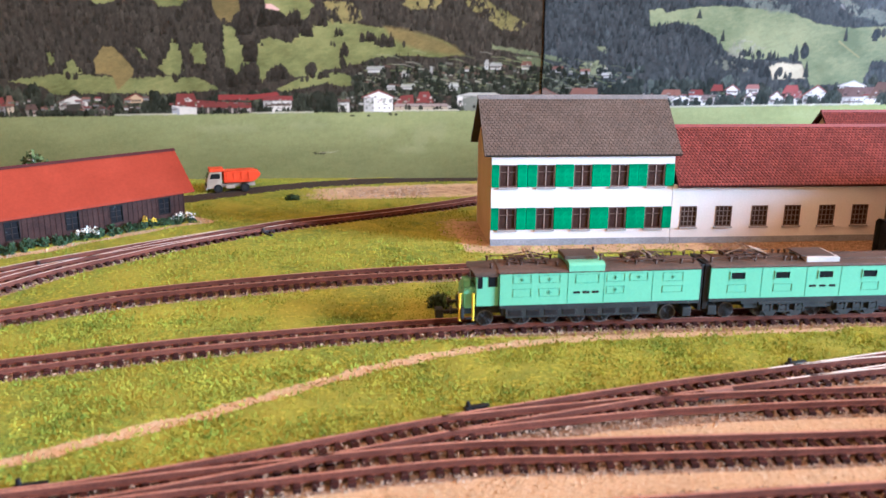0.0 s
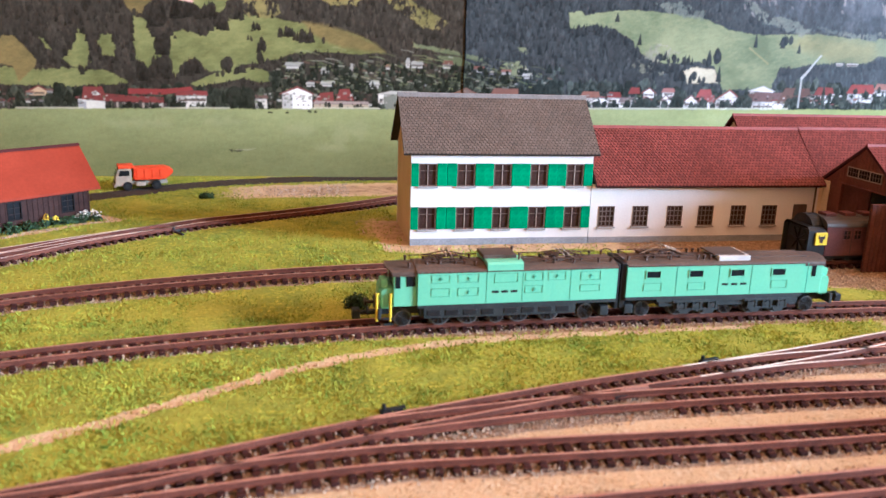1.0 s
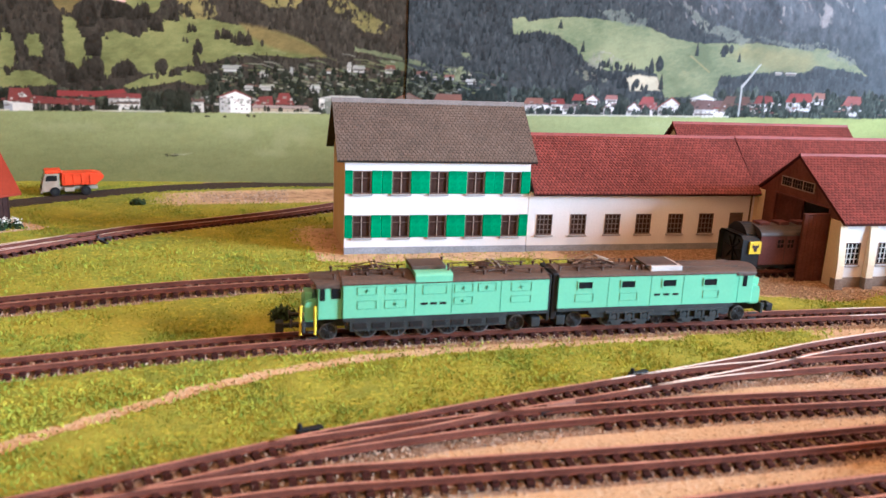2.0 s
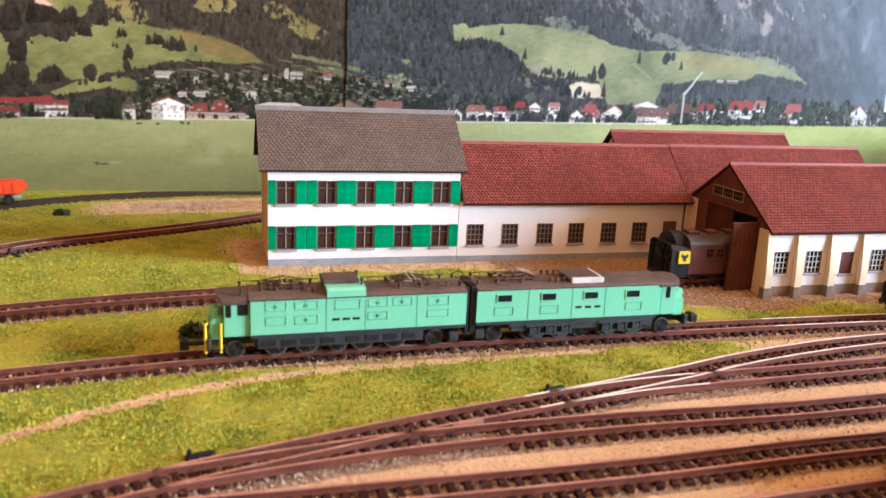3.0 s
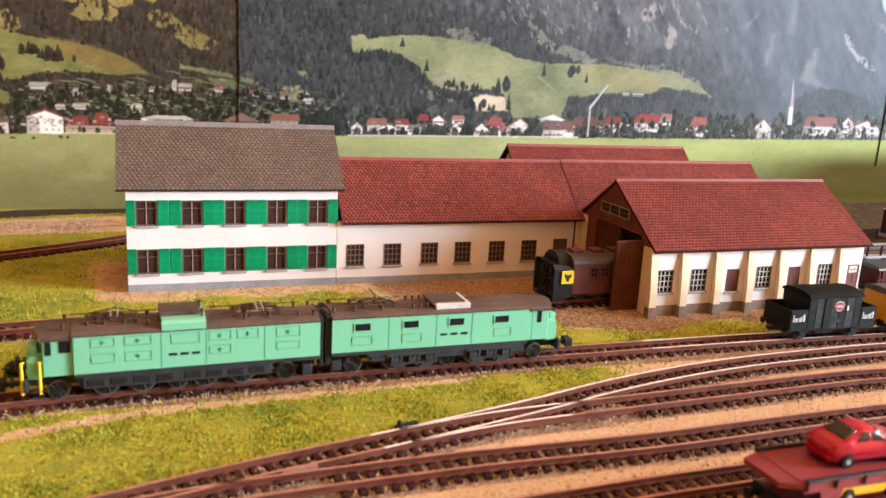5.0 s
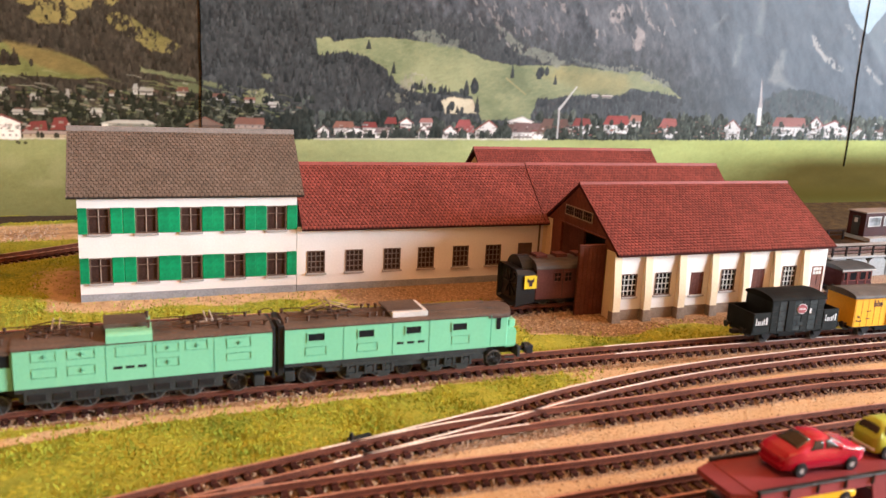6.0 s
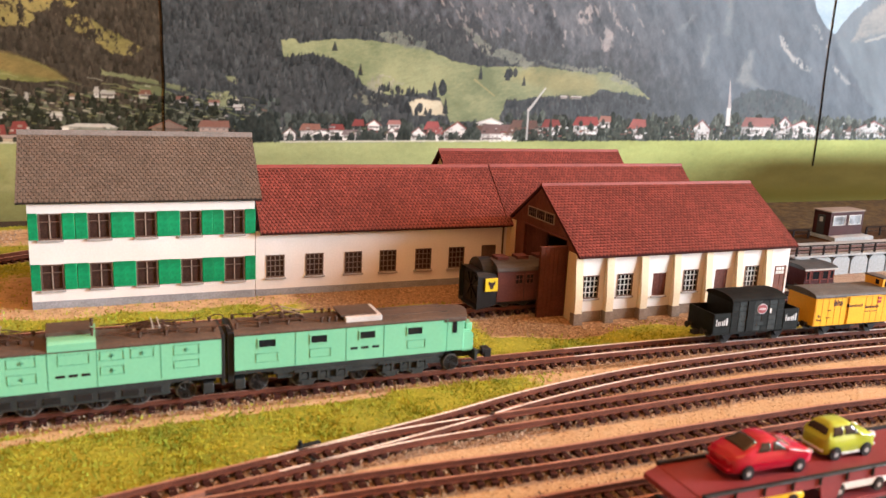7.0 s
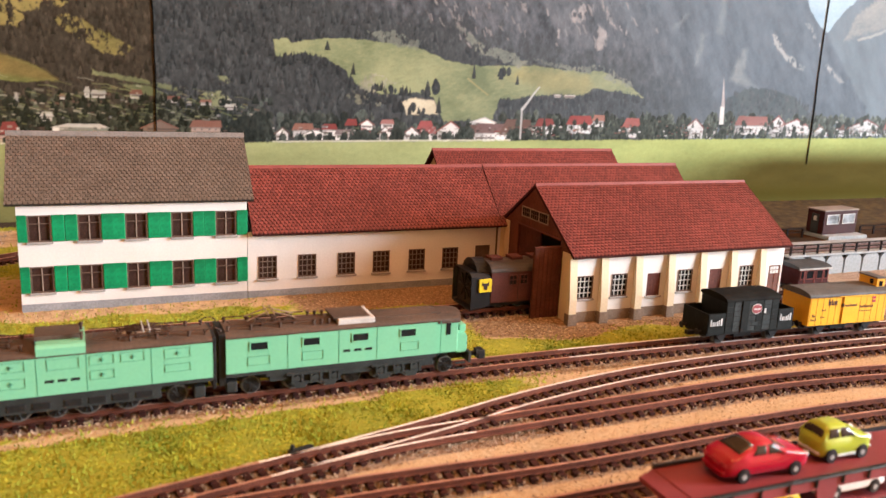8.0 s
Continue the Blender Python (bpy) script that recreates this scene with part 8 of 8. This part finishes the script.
pts = []
for n_, args in ((150000, (-215, 230, -235, -90)), (70000, (-330, 330, -100, 0)), (60000, (-330, 0, 0, 214)), (14000, (-330, -215, -240, -90))):
    xy, rng = scatter(n_, *args, seed=n_)
    w = look_up(xy + rng.uniform(-2.5, 0, xy.shape), weights)
    pts.append(xy[(w[:, 0] + 0.25 * np.sin(xy[:, 0] * 1.7) * np.sin(xy[:, 1] * 1.3) > rng.uniform(0.25, 1.0, len(xy))) & ~blocked(xy)])
pts = np.vstack(pts)
rng = np.random.default_rng(5)
n = len(pts)
base_z = ground_height(pts[:, 0], pts[:, 1]) + 0.15
patch = np.array([noise.noise((px * 0.035, py * 0.035, 7.0)) for px, py in pts])
h = rng.uniform(0.15, 0.8, n) * (1 + 0.45 * patch)
ang = rng.uniform(0, math.tau, n)
lean = rng.normal(0, 0.6, (n, 2))
wd = rng.uniform(0.22, 0.5, n)
a = np.c_[pts[:, 0] - np.cos(ang) * wd, pts[:, 1] - np.sin(ang) * wd, base_z]
b = np.c_[pts[:, 0] + np.cos(ang) * wd, pts[:, 1] + np.sin(ang) * wd, base_z]
c = np.c_[pts[:, 0] + lean[:, 0], pts[:, 1] + lean[:, 1], base_z + 0.5 + h]
verts = np.stack([a, b, c], 1).reshape(-1, 3)
me = raw_mesh("grass", verts, np.arange(3 * n).reshape(-1, 3).tolist(), BLADE)
tagged(new("grass", me), "yellow-green flocked model grass", "grass", kind="stuff")

def stones(name, xy, rng, r0, r1, material, label, heap=0.0):
    n = len(xy)
    r = rng.uniform(r0, r1, n)
    z = ground_height(xy[:, 0], xy[:, 1]) + 0.1 + (0.35 + heap) * rng.uniform(0, 1, n)
    dirs = np.array([(1, 0, -0.4), (-0.5, 0.87, -0.4), (-0.5, -0.87, -0.4), (0, 0, 0.9)])
    spin = rng.uniform(0, math.tau, n)
    co, si = np.cos(spin)[:, None], np.sin(spin)[:, None]
    dx = dirs[None, :, 0] * co - dirs[None, :, 1] * si
    dy = dirs[None, :, 0] * si + dirs[None, :, 1] * co
    jit = rng.uniform(0.7, 1.3, (n, 4))
    verts = np.stack([xy[:, 0, None] + dx * r[:, None] * jit, xy[:, 1, None] + dy * r[:, None] * jit, z[:, None] + dirs[None, :, 2] * r[:, None] * jit], -1).reshape(-1, 3)
    k = np.arange(n)[:, None] * 4
    faces = np.concatenate([k + np.array(f) for f in ((0, 1, 3), (1, 2, 3), (2, 0, 3))], 0)
    tagged(new(name, raw_mesh(name, verts, faces.tolist(), material)), label, name, kind="stuff")


xy, rng = scatter(240000, -230, 400, -260, 0, 9)
d = look_up(xy - 1.2, track_gap)
keep = (d < 10.8 - 2.6 * rng.uniform(0, 1, len(xy)) ** 0.6) & ~blocked(xy)
stones("ballast", xy[keep], rng, 0.22, 0.55, STONE, "grey-brown model ballast stones along the tracks", heap=0.75 * (d[keep] < 7.8))
# sandy fibres of the yard
xy, rng = scatter(130000, -150, 420, -262, -60, 31)
w = look_up(xy - 1.2, weights)
xy = xy[(w[:, 2] > rng.uniform(0.2, 1.0, len(xy))) & ~blocked(xy)]
n = len(xy)
ang, wd = rng.uniform(0, math.tau, n), rng.uniform(0.15, 0.4, n)
foot = ground_height(xy[:, 0], xy[:, 1]) + 0.05
lean = rng.normal(0, 0.6, (n, 2))
verts = np.stack([np.c_[xy[:, 0] - np.cos(ang) * wd, xy[:, 1] - np.sin(ang) * wd, foot], np.c_[xy[:, 0] + np.cos(ang) * wd, xy[:, 1] + np.sin(ang) * wd, foot],
                  np.c_[xy + lean, foot + rng.uniform(0.08, 0.35, n)]], 1).reshape(-1, 3)
SAND_FIBRE = mat("sand_fibre", (0.62, 0.46, 0.26), (0.44, 0.32, 0.175), 0.9, 120, 500, 0.0, spread=0.3, island=True, spec=0.05)
tagged(new("sand_cover", raw_mesh("sand_cover", verts, np.arange(3 * n).reshape(-1, 3).tolist(), SAND_FIBRE)), "sandy fibre cover between the yard tracks", "sand", kind="stuff")
# pale grit on the shoulder, the footpath and the bare ground round the buildings
xy, rng = scatter(150000, -215, 400, -235, 0, 21)
w = look_up(xy - 1.2, weights)
brown_here = look_up(xy - 1.2, brown)
keep = (w[:, 2] * np.clip(brown_here * 1.6, 0, 1) * np.where(xy[:, 1] > -38, 0.6, 1.0) > rng.uniform(0.15, 1.0, len(xy))) & ~blocked(xy)
GRIT = mat("pale_grit", (0.45, 0.33, 0.21), (0.25, 0.18, 0.115), 0.9, 300, 2000, 0.2, spread=0.3, island=True, spec=0.05)
stones("grit", xy[keep], rng, 0.2, 0.5, GRIT, "pale brown grit on the bare ground")
# pale pebbles bordering the wooden shed and on the heap by the road
xy, rng = scatter(26000, -330, -20, -80, 205, 77)
w = look_up(xy - 1.2, weights)
keep = (w[:, 2] > rng.uniform(0.3, 1.0, len(xy))) & ~blocked(xy)
stones("pebbles", xy[keep], rng, 0.25, 0.7, mat("pale_pebble", (0.56, 0.48, 0.40), (0.30, 0.24, 0.185), 0.9, 300, 2000, 0.2, spread=0.4, island=True, spec=0.05), "pale pebbles round the wooden shed and by the road")
